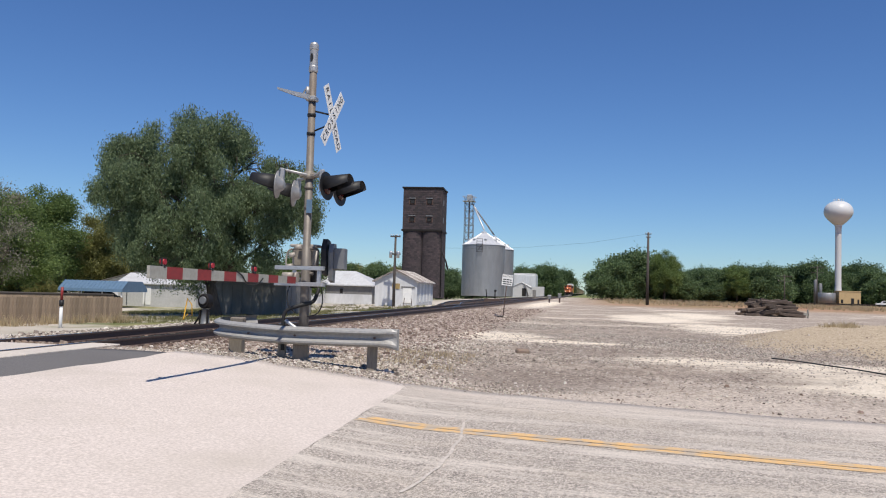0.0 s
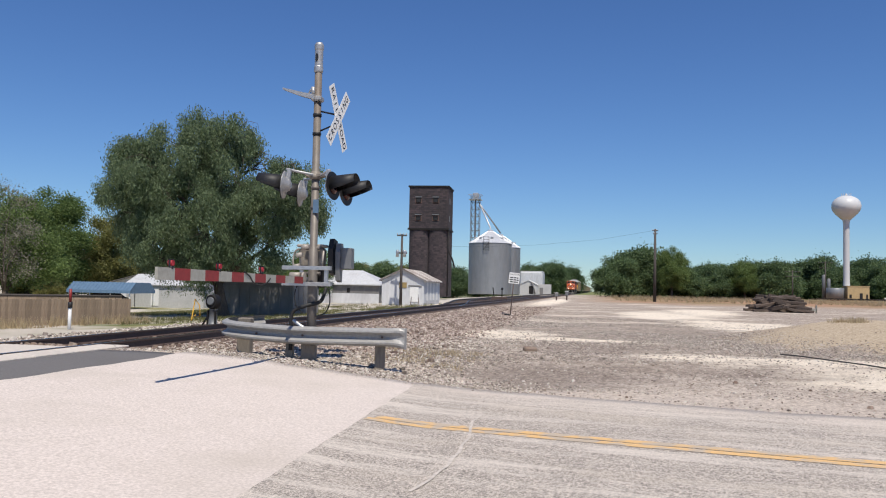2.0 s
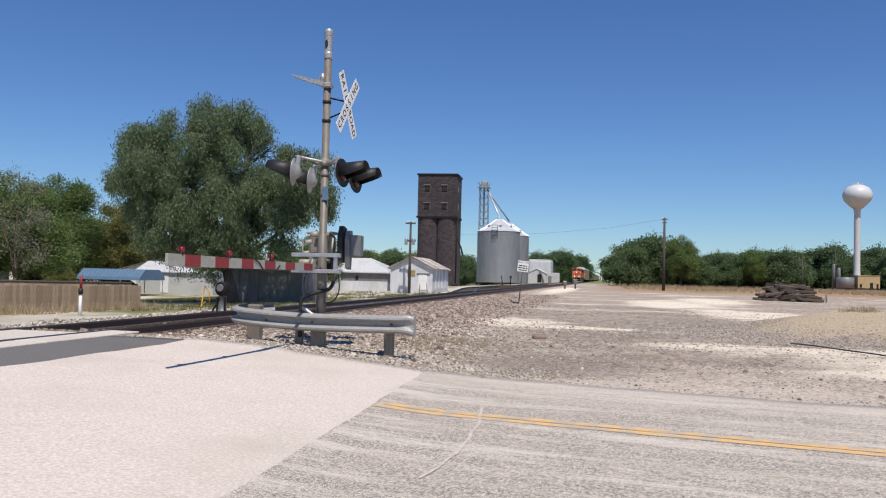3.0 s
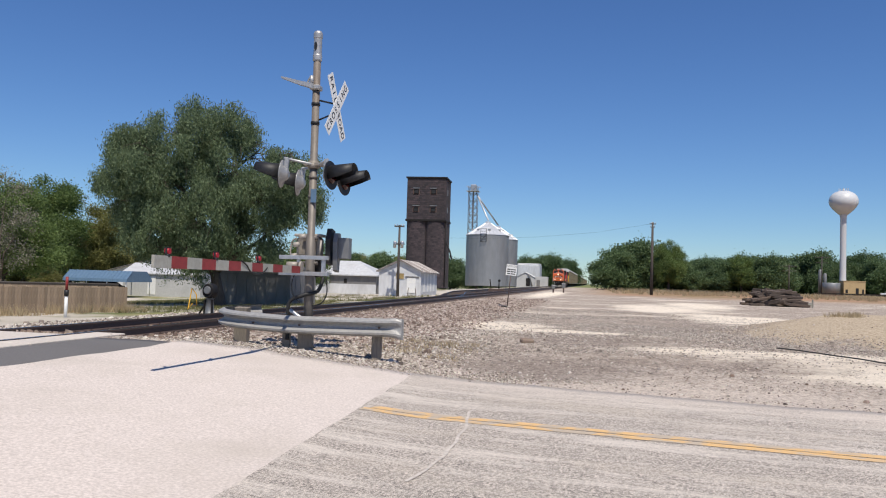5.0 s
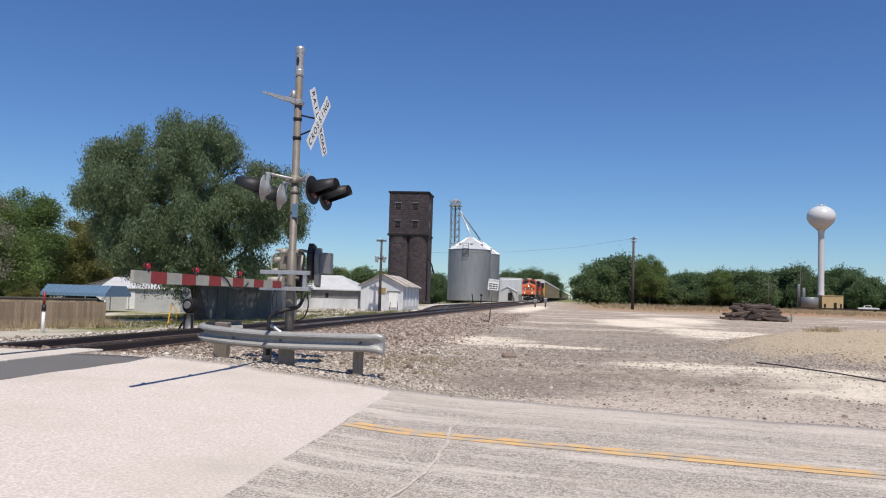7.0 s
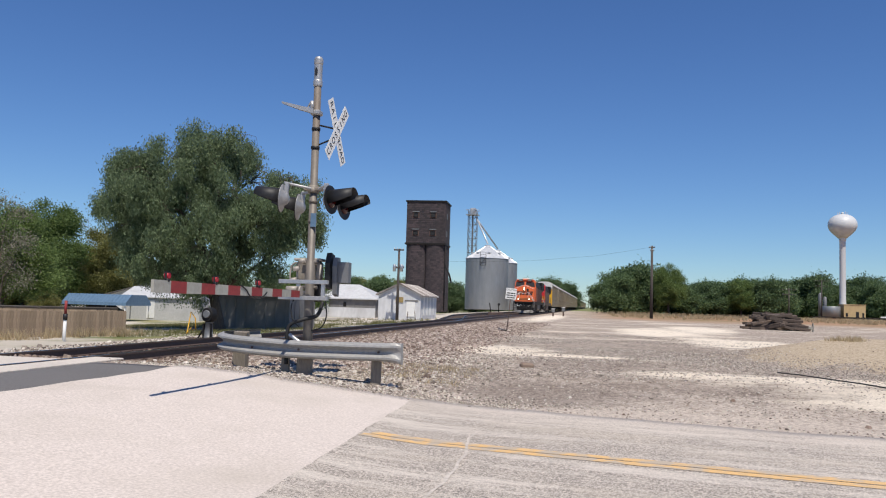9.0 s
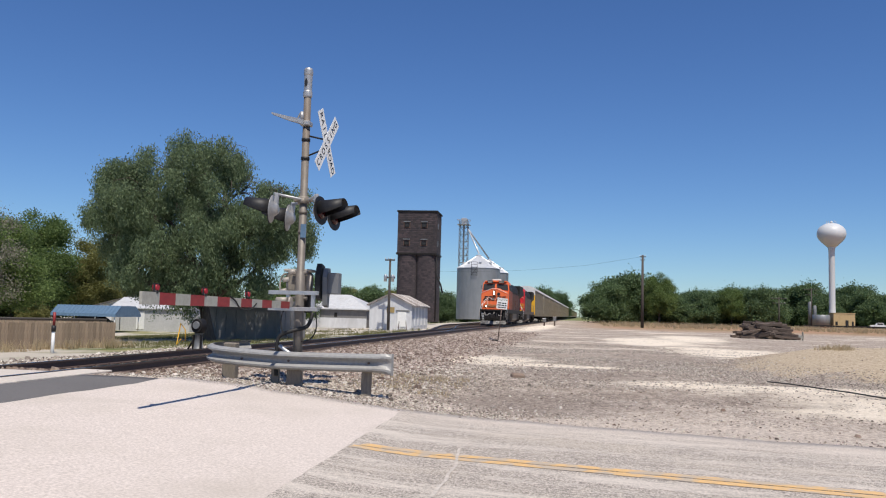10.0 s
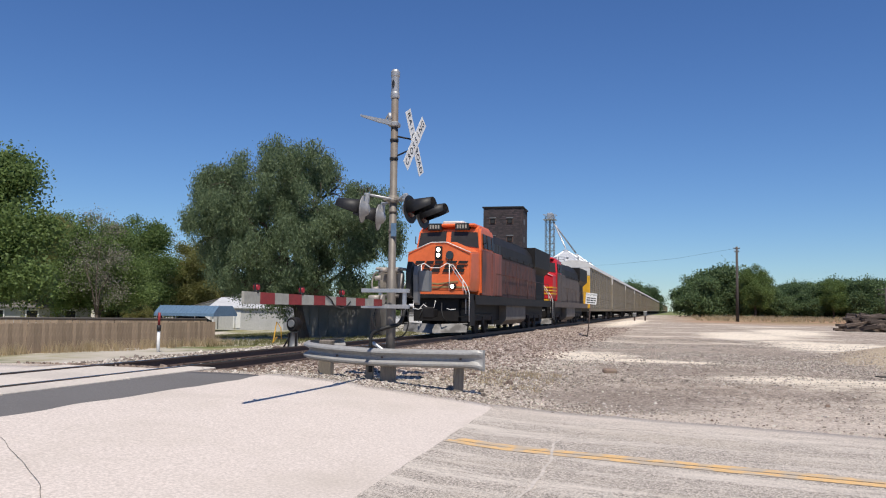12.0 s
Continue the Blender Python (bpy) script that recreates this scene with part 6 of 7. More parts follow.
def pickup(x, y, rz):
    c = empty("pickup_truck", pose(x, y, 0.35, 0, 0, rz), label="white pickup truck parked by the far road", category="truck")
    bm = bmesh.new()
    prism(bm, [(-2.7, 0.45), (2.6, 0.45), (2.65, 1.05), (1.3, 1.15), (0.8, 1.75), (-0.6, 1.78), (-0.75, 1.15), (-2.7, 1.1)], "x", -0.95, 0.95)
    part("body", bm, M["white"], c, "white body")
    for yy in (-1.7, 1.7):
        for s in (-0.9, 0.9):
            bm = bmesh.new()
            tube(bm, [(s - 0.1, yy, 0.38), (s + 0.1, yy, 0.38)], 0.38, 14)
            part("wheel", bm, M["rubber"], c)
    for s in (-1, 1):
        boxed("window", (s * 0.955 - 0.01, s * 0.955 + 0.01, -0.5, 0.9, 1.2, 1.65), M["glass"], c)


pickup(82.0, 246.0, 80)
boxed_row = empty("low_wall", pose(74, 243.0, 0.3), label="low dark barrier along the far road", category="barrier")
boxed("rail", (-13, 22, -0.1, 0.1, 0.25, 0.75), M["soot"], boxed_row)


def caution_sign(x, y):
    z = land(x, y)
    s = empty("caution_sign", pose(x, y, z, 0, 5.5, 8), label="white caution sign on a thin steel post in gravel", category="sign")
    tubed("post", [(0, 0, -0.3), (0, 0, 2.0)], 0.026, M["rail"], s)
    boxed("foot_plate", (-0.3, 0.42, -0.2, 0.2, -0.02, 0.035), M["soot"], s, "dark foot plate")
    plate = boxed("plate", (-0.27, 0.27, -0.045, -0.035, 1.62, 2.17), M["white"], s, "white sign plate")
    letters("CAUTION", 0.115, M["letter"], plate, pose(0, -0.0465, 2.08, 90, 0, 0))
    bm = bmesh.new()
    for z0, w in ((1.92, 0.21), (1.81, 0.23), (1.70, 0.20)):
        for a, b in ((-w, -w * 0.25), (-w * 0.12, w * 0.5), (w * 0.6, w)):
            box(bm, a, b, -0.049, -0.046, z0 - 0.027, z0 + 0.027)
    part("text_bar", bm, M["letter"], plate)


caution_sign(-4.32, 40.8)


def signal_box(x, y, h, label):
    b = empty("trackside_box", pose(x, y, land(x, y)), label=label, category="equipment box", group="trackside boxes")
    tubed("leg", [(0, 0, -0.2), (0, 0, h)], 0.11, M["rail"], b)
    boxed("case", (-0.22, 0.22, -0.2, 0.2, h * 0.6, h + 0.1), M["cabinet"], b, "weathered steel case", 0.05)
    boxed("lid", (-0.25, 0.25, -0.22, 0.22, h + 0.1, h + 0.16), M["white"], b)


signal_box(-5.3, 108.0, 0.85, "small grey trackside equipment box on a post")
signal_box(-4.1, 112.0, 1.1, "small grey trackside equipment box on a post")


def dwarf_signal(x, y):
    z = land(x, y)
    d = empty("track_signal", pose(x, y, z), label="dark hooded low signal box beside the rails", category="track signal")
    tubed("post", [(0, 0, -0.1), (0, 0, 0.08), (0, 0, 0.1), (0, 0, 0.62), (0, 0, 0.64)], [0.2, 0.2, 0.15, 0.12, 0.16], M["cabinet"], d, "grey tapering pedestal", 14)
    for s in (-0.13, 0.13):
        boxed("rib", (s - 0.02, s + 0.02, -0.13, -0.05, 0.05, 0.6), M["soot"], d)
    bm = bmesh.new()
    prism(bm, [(0.2 * math.cos(a), 0.88 + 0.24 * math.sin(a)) for a in (2 * math.pi * k / 14 for k in range(14))], "y", -0.18, 0.2)
    bmesh.ops.bevel(bm, geom=bm.edges[:], offset=0.03, segments=1, affect="EDGES")
    part("head", bm, M["soot"], d, "rounded dark head")
    tubed("lens_ring", [(0, -0.19, 0.9), (0, -0.23, 0.9)], [0.13, 0.11], M["cabinet"], d, "worn metal ring", 14)
    tubed("brace", [(-0.1, 0, 0.55), (-0.4, 0, 0.05)], 0.03, M["soot"], d)
    boxed("switch_rod", (-0.7, 0.5, -0.15, 0.15, 0.02, 0.13), M["rail"], d, "", 0.02)
    tubed("yellow_strap", [(-0.55, -0.1, 0.45), (-0.70, -0.1, 0.25), (-0.58, -0.1, 0.95), (-0.42, -0.1, 0.75), (-0.40, -0.1, 0.4), (-0.5, -0.1, 0.38)], 0.018, M["yellow"], d, "bent yellow strap")


dwarf_signal(-12.15, 24.2)


def marker_post(x, y):
    z = land(x, y)
    p = empty("marker_post", pose(x, y, z), label="white marker post with a dark top before the fence", category="marker post")
    tubed("post", [(0, 0, -0.2), (0, 0, 0.82)], 0.055, M["white"], p)
    tubed("band", [(0, 0, 0.72), (0, 0, 0.92)], 0.075, M["black"], p)
    tubed("top", [(0, 0, 0.92), (0, 0, 1.36)], 0.045, M["red_sheet"], p, "faded orange top")


marker_post(-17.3, 24.2)


def build_fence():
    f = empty("board_fence", label="low weathered board fence beyond the tracks", category="fence")
    a, b = Vector((-18.7, 30.0)), Vector((-23.6, 16.0))
    n = 118
    d = (b - a) / n
    ang = math.degrees(math.atan2(d.y, d.x))
    for k in range(n):
        c = a + d * (k + 0.5)
        z = land(c.x, c.y, False)
        h = 0.90 + random.uniform(-0.012, 0.012) - z
        bm = bmesh.new()
        w = d.length * 0.48
        prism(bm, [(-w, -0.12), (w, -0.12), (w, h - 0.03), (w * 0.5, h), (-w * 0.5, h), (-w, h - 0.03)], "y", -0.01, 0.01)
        part("board", bm, M["board"], f, at=pose(c.x, c.y, z, random.uniform(-1, 1), 0, ang) @ pose(0, random.uniform(-0.006, 0.006), 0, 0, random.uniform(-0.6, 0.6), 0))
    bm = bmesh.new()
    tube(bm, [(*(a + Vector((-0.06, 0.0))), 0.84), (*(b + Vector((-0.06, 0))), 0.84)], 0.04, 4)
    tube(bm, [(*(a + Vector((-0.06, 0.0))), 0.35), (*(b + Vector((-0.06, 0))), 0.35)], 0.04, 4)
    part("rail", bm, M["board"], f)
    # second fence line running back
    g = empty("board_fence", label="weathered board fence running back beside the yard", category="fence")
    a2, b2 = Vector((-21.0, 33.0)), Vector((-34.0, 22.0))
    for k in range(60):
        c = a2.lerp(b2, (k + 0.5) / 60)
        z = land(c.x, c.y, False)
        bm = bmesh.new()
        box(bm, -0.135, 0.135, -0.01, 0.01, -0.1, 0.93 - z + random.uniform(-0.02, 0.02))
        part("board", bm, M["board"], g, at=pose(c.x, c.y, z, 0, 0, math.degrees(math.atan2(-11, -13))))
    tubed("top_rail", [(-21, 33, 0.93), (-34, 22, 0.93)], 0.05, M["pole"], g)


build_fence()


def timber_pile():
    p = empty("timber_pile", pose(13.8, 66.0, land(13.8, 66)), label="heap of old dark railway sleepers on gravel", category="timber pile")
    rng = random.Random(5)
    bm = bmesh.new()
    box(bm, -1.3, 1.3, -0.12, 0.12, -0.09, 0.09, bevel=0.012)
    me = mesh_of("sleeper", bm, M["old_timber"])
    for k in range(90):
        layer = rng.random() ** 1.4
        x = -0.1 + rng.uniform(-1.35, 1.25) * (1 - 0.6 * layer)
        y = rng.uniform(-1.5, 1.5) * (1 - 0.5 * layer)
        z = 0.1 + layer * 1.22 * (1 - 0.35 * abs(x + 0.3) / 1.6)
        part("sleeper", me, None, p, at=pose(x, y, z, rng.uniform(-14, 14), rng.uniform(-6, 10) + 7 * x, rng.gauss(0, 24)))
    bm = bmesh.new()
    box(bm, 1.5, 2.45, -1.0, -0.75, 0.12, 0.36)
    box(bm, 2.4, 2.46, -1.0, -0.75, 0.0, 0.62)
    part("pale_beam", bm, M["white_sheet"], p, "pale broken beam")


timber_pile()


# ---- houses and yard beyond the tracks ----
def build_carport():
    c = empty("carport", pose(-48.6, 73.5, -1.05, 0, 0, 4), label="blue metal carport with a dark car beneath", category="carport")
    bm = bmesh.new()
    out = [(-2.7, 1.45), (-2.62, 1.75), (-1.5, 2.55), (1.5, 2.55), (2.62, 1.75), (2.7, 1.45)]
    prism(bm, [(y + 2.6, z) for y, z in out], "x", -4.2, 2.6)
    part("canopy", bm, M["blue"], c, "blue ribbed canopy")
    bm = bmesh.new()
    for k in range(18):
        x = -4.2 + k * 0.4
        tube(bm, [(x, -0.11, 1.46), (x, -0.03, 1.77), (x, 1.1, 2.57)], 0.03, 4)
    part("canopy_rib", bm, M["blue"], c)
    for x in (-4.0, -1.8, 0.4, 2.45):
        for y in (0.1, 5.1):
            tubed("post", [(x, y, 0), (x, y, 1.7)], 0.05, M["white"], c)
    car = empty("parked_car", pose(-50.0, 75.6, -1.0, 0, 0, 94), label="dark car parked under the carport", category="car")
    bm = bmesh.new()
    prism(bm, [(-2.2, 0.35), (2.2, 0.35), (2.2, 0.85), (1.3, 1.0), (0.7, 1.5), (-0.9, 1.5), (-1.7, 1.0), (-2.2, 0.9)], "x", -0.85, 0.85)
    part("body", bm, M["car_dark"], car, "dark body")
    for yy in (-1.35, 1.35):
        for s in (-0.8, 0.8):
            bm = bmesh.new()
            tube(bm, [(s - 0.1, yy, 0.33), (s + 0.1, yy, 0.33)], 0.33, 14)
            part("wheel", bm, M["rubber"], car)


build_carport()
garage = gabled("garage", pose(-47.0, 82.0, -1.0, 0, 0, 4), 9.0, 6.0, 2.3, 3.4, "house", "tin_roof", "white sided garage behind the carport", "garage", ribs=0, along="x")
boxed("door", (-1.6, -0.7, -0.05, 0.0, 0, 2.0), M["white"], garage, "white door")
house = gabled("house", pose(-58.0, 60.5, -1.1, 0, 0, 42), 12.0, 6.0, 2.3, 3.1, "house", "shingle", "white single-storey house under trees behind the fence", "house", ribs=0, along="x", over=0.4)
for x in (-4.6, -1.8, 1.0, 4.2):
    window(house, x, 1.4, 0.9, 1.1, -0.02, frame_mat="white")
house2 = gabled("house", pose(-54.5, 92.0, -1.0, 0, 0, 4), 12.0, 8.0, 2.3, 3.9, "shed_wall", "shingle", "pale house with a grey shingle roof behind the carport", "house", ribs=0, along="y", over=0.4)
window(house2, 0.5, 3.2, 1.0, 0.8, -0.02, frame_mat="white")
tarp_shed = gabled("low_shed", pose(-17.9, 40.5, -0.1, 0, 0, -6), 4.4, 3.0, 1.75, 2.0, "barn_wall", "barn_wall", "low grey shed standing in the shade of the tree", "shed", ribs=0.5, along="x", over=0.1)
shed_details(tarp_shed, 4.4, 3.0, 1.7, "barn_wall")


# ---- trees ----
def leaf_cloud(name, centres, per, spread, size, material, hang=0.0, seed=1, long=1.7, flat=0.0):
    """One mesh of many small folded leaves in sprays round the centres; hang: sprays trail downwards."""
    rng = np.random.default_rng(seed)
    c = np.repeat(np.asarray(centres, float), per, axis=0)
    n = len(c)
    off = rng.normal(0, 1, (n, 3)) * np.asarray(spread)
    if hang:
        drop = rng.random(n) ** 0.8 * hang
        off[:, :2] *= (1 - 0.25 * drop / hang)[:, None]
        off[:, 2] = off[:, 2] * 0.4 - drop
    p = c + off
    u = rng.normal(0, 1, (n, 3))
    if hang:
        u[:, 2] -= 1.6
    if flat:
        u[:, 2] *= 1 - flat
    u /= np.linalg.norm(u, axis=1)[:, None]
    v = np.cross(u, rng.normal(0, 1, (n, 3)))
    v /= np.linalg.norm(v, axis=1)[:, None] + 1e-9
    s = size * rng.uniform(0.6, 1.35, n)[:, None]
    quad = np.stack([p - u * s * long * 0.5, p + v * s * 0.5, p + u * s * long * 0.5, p - v * s * 0.5], axis=1)
    me = bpy.data.meshes.new(name)
    me.vertices.add(4 * n)
    me.vertices.foreach_set("co", quad.reshape(-1))
    me.loops.add(4 * n)
    me.loops.foreach_set("vertex_index", np.arange(4 * n, dtype=np.int32))
    me.polygons.add(n)
    me.polygons.foreach_set("loop_start", np.arange(0, 4 * n, 4, dtype=np.int32))
    me.polygons.foreach_set("loop_total", np.full(n, 4, dtype=np.int32))
    me.update()
    me.validate()
    me.materials.append(material)
    return me


def blob_points(blobs, count, seed, shell=0.55):
    """Points in a set of ellipsoids (centre, radii), most near their skins, with an uneven outline."""
    rng = np.random.default_rng(seed)
    vol = np.array([r[0] * r[1] * r[2] for _, r in blobs]) ** 0.75
    pick = rng.choice(len(blobs), count, p=vol / vol.sum())
    d = rng.normal(0, 1, (count, 3))
    d /= np.linalg.norm(d, axis=1)[:, None]
    rad = (shell + (1 - shell) * rng.random(count) ** 0.6)
    bump = np.array([1 + 0.28 * noise.noise((x * 2.1 + k, y * 2.1, z * 2.1 + k)) for (x, y, z), k in zip(d, pick)])
    C, R = np.array([b[0] for b in blobs]), np.array([b[1] for b in blobs])
    return C[pick] + d * R[pick] * (rad * bump)[:, None]


def limbs(bm, base, blobs, r0, seed, lean=(0, 0), fork=0.3):
    """Trunk, then a bent limb into each blob with a few twigs."""
    rng = random.Random(seed)
    b = Vector(base)
    mean = sum((Vector(c) for c, _ in blobs), Vector()) / len(blobs)
    top = b.lerp(mean, fork) + Vector((lean[0], lean[1], 0))
    tube(bm, [b - Vector((0, 0, 0.3)), b.lerp(top, 0.15), b.lerp(top, 0.6), top], [r0 * 1.5, r0, r0 * 0.85, r0 * 0.75], 10)
    for c, r in blobs:
        c = Vector(c)
        mid = top.lerp(c, 0.5) + Vector((rng.uniform(-0.4, 0.4), rng.uniform(-0.4, 0.4), rng.uniform(0, 0.5)))
        tube(bm, [top - Vector((0, 0, 0.2)), top.lerp(mid, 0.5), mid, c], [r0 * 0.6, r0 * 0.48, r0 * 0.36, r0 * 0.16], 7)
        for _ in range(5):
            e = c + Vector((rng.uniform(-1, 1) * r[0], rng.uniform(-1, 1) * r[1], rng.uniform(-0.4, 0.8) * r[2])) * 0.62
            tube(bm, [mid.lerp(c, rng.uniform(0.3, 1)), c.lerp(e, 0.5) + Vector((0, 0, 0.15)), e], [r0 * 0.2, r0 * 0.12, r0 * 0.04], 5)


def tree(name, m, blobs, trunk_r, leaves, count, per, spread, size, label, hang=0.0, seed=1, shell=0.55, fork=0.3, long=1.7, loose=0.2):
    t = empty(name, m, label=label, category="tree")
    bm = bmesh.new()
    limbs(bm, (0, 0, 0), blobs, trunk_r, seed, fork=fork)
    part("trunk", bm, M["bark"], t, "rough brown trunk and limbs")
    clumps = int(14 * len(blobs))
    mids = blob_points(blobs, clumps, seed + 50, 0.62)
    mean_r = sum(r[0] for _, r in blobs) / len(blobs)
    radii = np.random.default_rng(seed).uniform(0.16, 0.40, clumps) * mean_r
    pts = np.concatenate([blob_points([(c, (r, r, r * 0.75)) for c, r in zip(mids, radii)], int(count * (1 - loose)), seed, 0.2), blob_points(blobs, int(count * loose), seed + 1, 0.3)])
    part("crown", leaf_cloud("crown", pts, per, spread, size, M[leaves], hang, seed, long), None, t, "leafy crown")
    return t


BIG = [((-3.0, 0, 7.3), (2.6, 2.8, 2.4)), ((-0.6, 0.4, 9.0), (2.3, 2.6, 1.7)), ((0.6, 0.2, 7.4), (2.0, 2.4, 1.9)), ((2.6, 0, 6.4), (2.0, 2.4, 1.6)), ((-5.2, 0.2, 6.6), (1.5, 2.0, 1.7)), ((-3.9, -0.3, 4.7), (1.6, 2.0, 1.5)),
       ((3.5, 0.2, 5.5), (1.25, 2.0, 1.3)), ((-1.2, -0.8, 5.2), (2.8, 2.4, 2.2)), ((-5.9, 0.3, 5.6), (0.8, 1.4, 1.0)), ((-2.2, -0.6, 3.4), (1.9, 1.8, 1.2)), ((0.3, -1.4, 3.5), (1.6, 1.4, 1.0)), ((-4.7, 0.1, 8.1), (1.3, 1.5, 1.1)), ((1.4, -0.8, 5.9), (2.0, 1.6, 1.4)), ((-0.9, -0.8, 2.6), (1.1, 1.0, 0.6)), ((-3.1, -0.6, 2.7), (1.0, 0.8, 0.45)), ((3.0, 0.1, 6.9), (1.3, 1.6, 1.0)), ((-2.3, -1.2, 1.9), (0.45, 0.5, 0.4)), ((2.4, -0.3, 3.5), (0.8, 0.8, 0.5)), ((-2.6, 0.4, 8.6), (1.7, 2.0, 1.3)), ((-4.9, 0.3, 8.0), (1.5, 1.6, 1.2)), ((3.1, -0.7, 4.6), (0.9, 0.9, 0.6))]
big = tree("willow_tree", pose(-18.0, 37.0, land(-18.0, 37.0)), BIG, 0.30, "willow", 3300, 84, (0.20, 0.20, 0.12), 0.047,
           "large spreading willow with drooping olive foliage", hang=1.0, seed=3, shell=0.45, fork=0.33, long=2.9, loose=0.08)
tubed("drooping_limb", bent([(0.3, 0, 2.6), (0.7, -0.3, 3.7), (1.4, -0.4, 4.35), (2.1, -0.4, 4.3), (2.5, -0.3, 3.6), (2.85, -0.2, 2.9), (3.3, -0.2, 2.5)], 3), [0.15 - 0.0055 * k for k in range(19)], M["bark"], big, "bent bare limb")

twig_rng = random.Random(8)
bm = bmesh.new()
for c, r in BIG:
    for _ in range(16):
        a, up = twig_rng.uniform(0, 6.28), twig_rng.uniform(-0.3, 1.0)
        side = math.sqrt(max(0.0, 1 - up * up))
        e = Vector(c) + Vector((r[0] * side * math.cos(a), r[1] * side * math.sin(a), r[2] * up)) * twig_rng.uniform(0.75, 0.98)
        st = Vector(c).lerp(e, 0.25)
        mid = st.lerp(e, 0.6) + Vector((0, 0, 0.35))
        tube(bm, [st, mid, e, e + Vector((0.12 * math.cos(a), 0.12 * math.sin(a), -0.5))], [0.022, 0.014, 0.009, 0.004], 4)
tagged(part("twig", bm, M["bark"], big, "fine drooping twigs"), kind="stuff")

# woods beyond: five kinds, repeated
KINDS = {
    "maple": ([((0, 0, 6.2), (3.4, 3.4, 3.0)), ((-1.8, 0.5, 4.2), (2.6, 2.8, 2.2)), ((2.0, -0.4, 4.4), (2.6, 2.6, 2.3)), ((0.2, 0, 8.4), (2.0, 2.0, 1.8))], "maple", 1900, 46, 0.40, 0.11),
    "elm": ([((0, 0, 6.5), (2.8, 2.8, 3.2)), ((-1.6, 0, 4.0), (2.4, 2.4, 2.2)), ((1.7, 0.5, 5.0), (2.3, 2.4, 2.4)), ((0.6, -0.5, 2.4), (2.4, 2.4, 1.6))], "olive", 1700, 42, 0.40, 0.11),
    "bush": ([((0, 0, 4.6), (4.2, 4.0, 3.6)), ((-3.2, 0, 3.2), (3.2, 3.4, 3.0)), ((3.2, 0.5, 3.4), (3.2, 3.2, 2.9)), ((0.5, -1.5, 2.2), (4.2, 3.0, 2.4)), ((1.4, 0.4, 7.0), (2.2, 2.2, 2.0))], "bush", 1900, 24, 0.55, 0.23),
    "thin": ([((0, 0, 7.0), (1.6, 1.6, 3.0)), ((-0.8, 0, 4.6), (1.6, 1.6, 2.2)), ((1.0, 0.3, 5.2), (1.5, 1.5, 2.2))], "bare", 360, 14, 0.35, 0.07),
}
WORDS = {"maple": "broad tree with bright green spring leaves", "elm": "rounded tree with yellowish-green spring leaves", "bush": "dense dark green tree with low foliage", "thin": "sparse pale tree just coming into leaf"}
MASTER = {}
rng = random.Random(11)


def plant(kind, x, y, s, z=None, sx=1.0):
    where = pose(x, y, land(x, y, False) if z is None else z, 0, 0, rng.uniform(0, 360)) @ Matrix.Diagonal((s * sx, s * sx, s, 1))
    if kind not in MASTER:
        blobs, leaves, count, per, spread, size = KINDS[kind]
        t = tree({"maple": "maple_tree", "elm": "elm_tree", "bush": "tree", "thin": "bare_tree"}[kind], pose(0, 0, 0), blobs, 0.3 if kind != "thin" else 0.14, leaves, count, per,
                 (spread, spread, spread * 0.8), size, WORDS[kind], seed=len(MASTER) + 20, shell=0.5)
        t.matrix_basis = where
        MASTER[kind] = t
        t["group"] = "trees of the village"
        t.scale = (1, 1, 1)
        t.matrix_basis = where
        return t
    master = MASTER[kind]
    keep = master.matrix_basis.copy()
    master.matrix_basis = Matrix()
    c = copy_thing(master, where)
    c.matrix_basis = where
    master.matrix_basis = keep
    return c


# yards on the far side of the tracks
for kind, x, y, s in (("maple", -69.0, 92.0, 1.4), ("maple", -51.5, 63.0, 1.05), ("elm", -57.5, 64.0, 1.1), ("maple", -64.5, 63.0, 1.15), ("elm", -76.0, 97.0, 1.3), ("thin", -80.0, 98.0, 1.5), ("maple", -85.0, 94.0, 1.5), ("maple", -43.0, 41.0, 1.3), ("elm", -64.0, 98.0, 1.15),
                      ("maple", -72.0, 74.0, 1.15), ("maple", -92.0, 104.0, 1.5), ("elm", -96.0, 96.0, 1.5), ("maple", -105.0, 110.0, 1.6), ("maple", -50.0, 44.0, 1.25), ("elm", -66.0, 62.0, 0.95), ("bush", -64.0, 112.0, 0.9),
                      ("bush", -75.0, 118.0, 1.1), ("bush", -54.0, 112.0, 0.8), ("elm", -55.5, 74.0, 0.4), ("bush", -88.0, 118.0, 1.2), ("bush", -44.0, 110.0, 0.7), ("thin", -71.0, 100.0, 1.35), ("thin", -47.5, 58.0, 1.1)):
    plant(kind, x, y, s)
# behind the mill and bins
for kind, x, y, s in (("maple", -42.0, 128.0, 0.7), ("maple", -56.0, 172.0, 0.85), ("elm", -51.0, 170.0, 0.78), ("maple", -46.5, 171.0, 0.82), ("elm", -42.0, 172.0, 0.75), ("maple", -23.5, 64.0, 0.5), ("bush", -43.0, 160.0, 0.85), ("bush", -52.0, 170.0, 0.9), ("elm", -62.0, 168.0, 0.9), ("bush", -50.0, 215.0, 1.0), ("bush", -40.0, 225.0, 1.0), ("bush", -34.0, 235.0, 0.9),
                      ("bush", -26.0, 330.0, 1.4), ("bush", -20.0, 345.0, 1.55), ("bush", -14.5, 400.0, 1.5), ("bush", -30.0, 320.0, 1.2), ("bush", -17.0, 420.0, 1.4), ("bush", -36.0, 300.0, 1.1)):
    plant(kind, x, y, s)
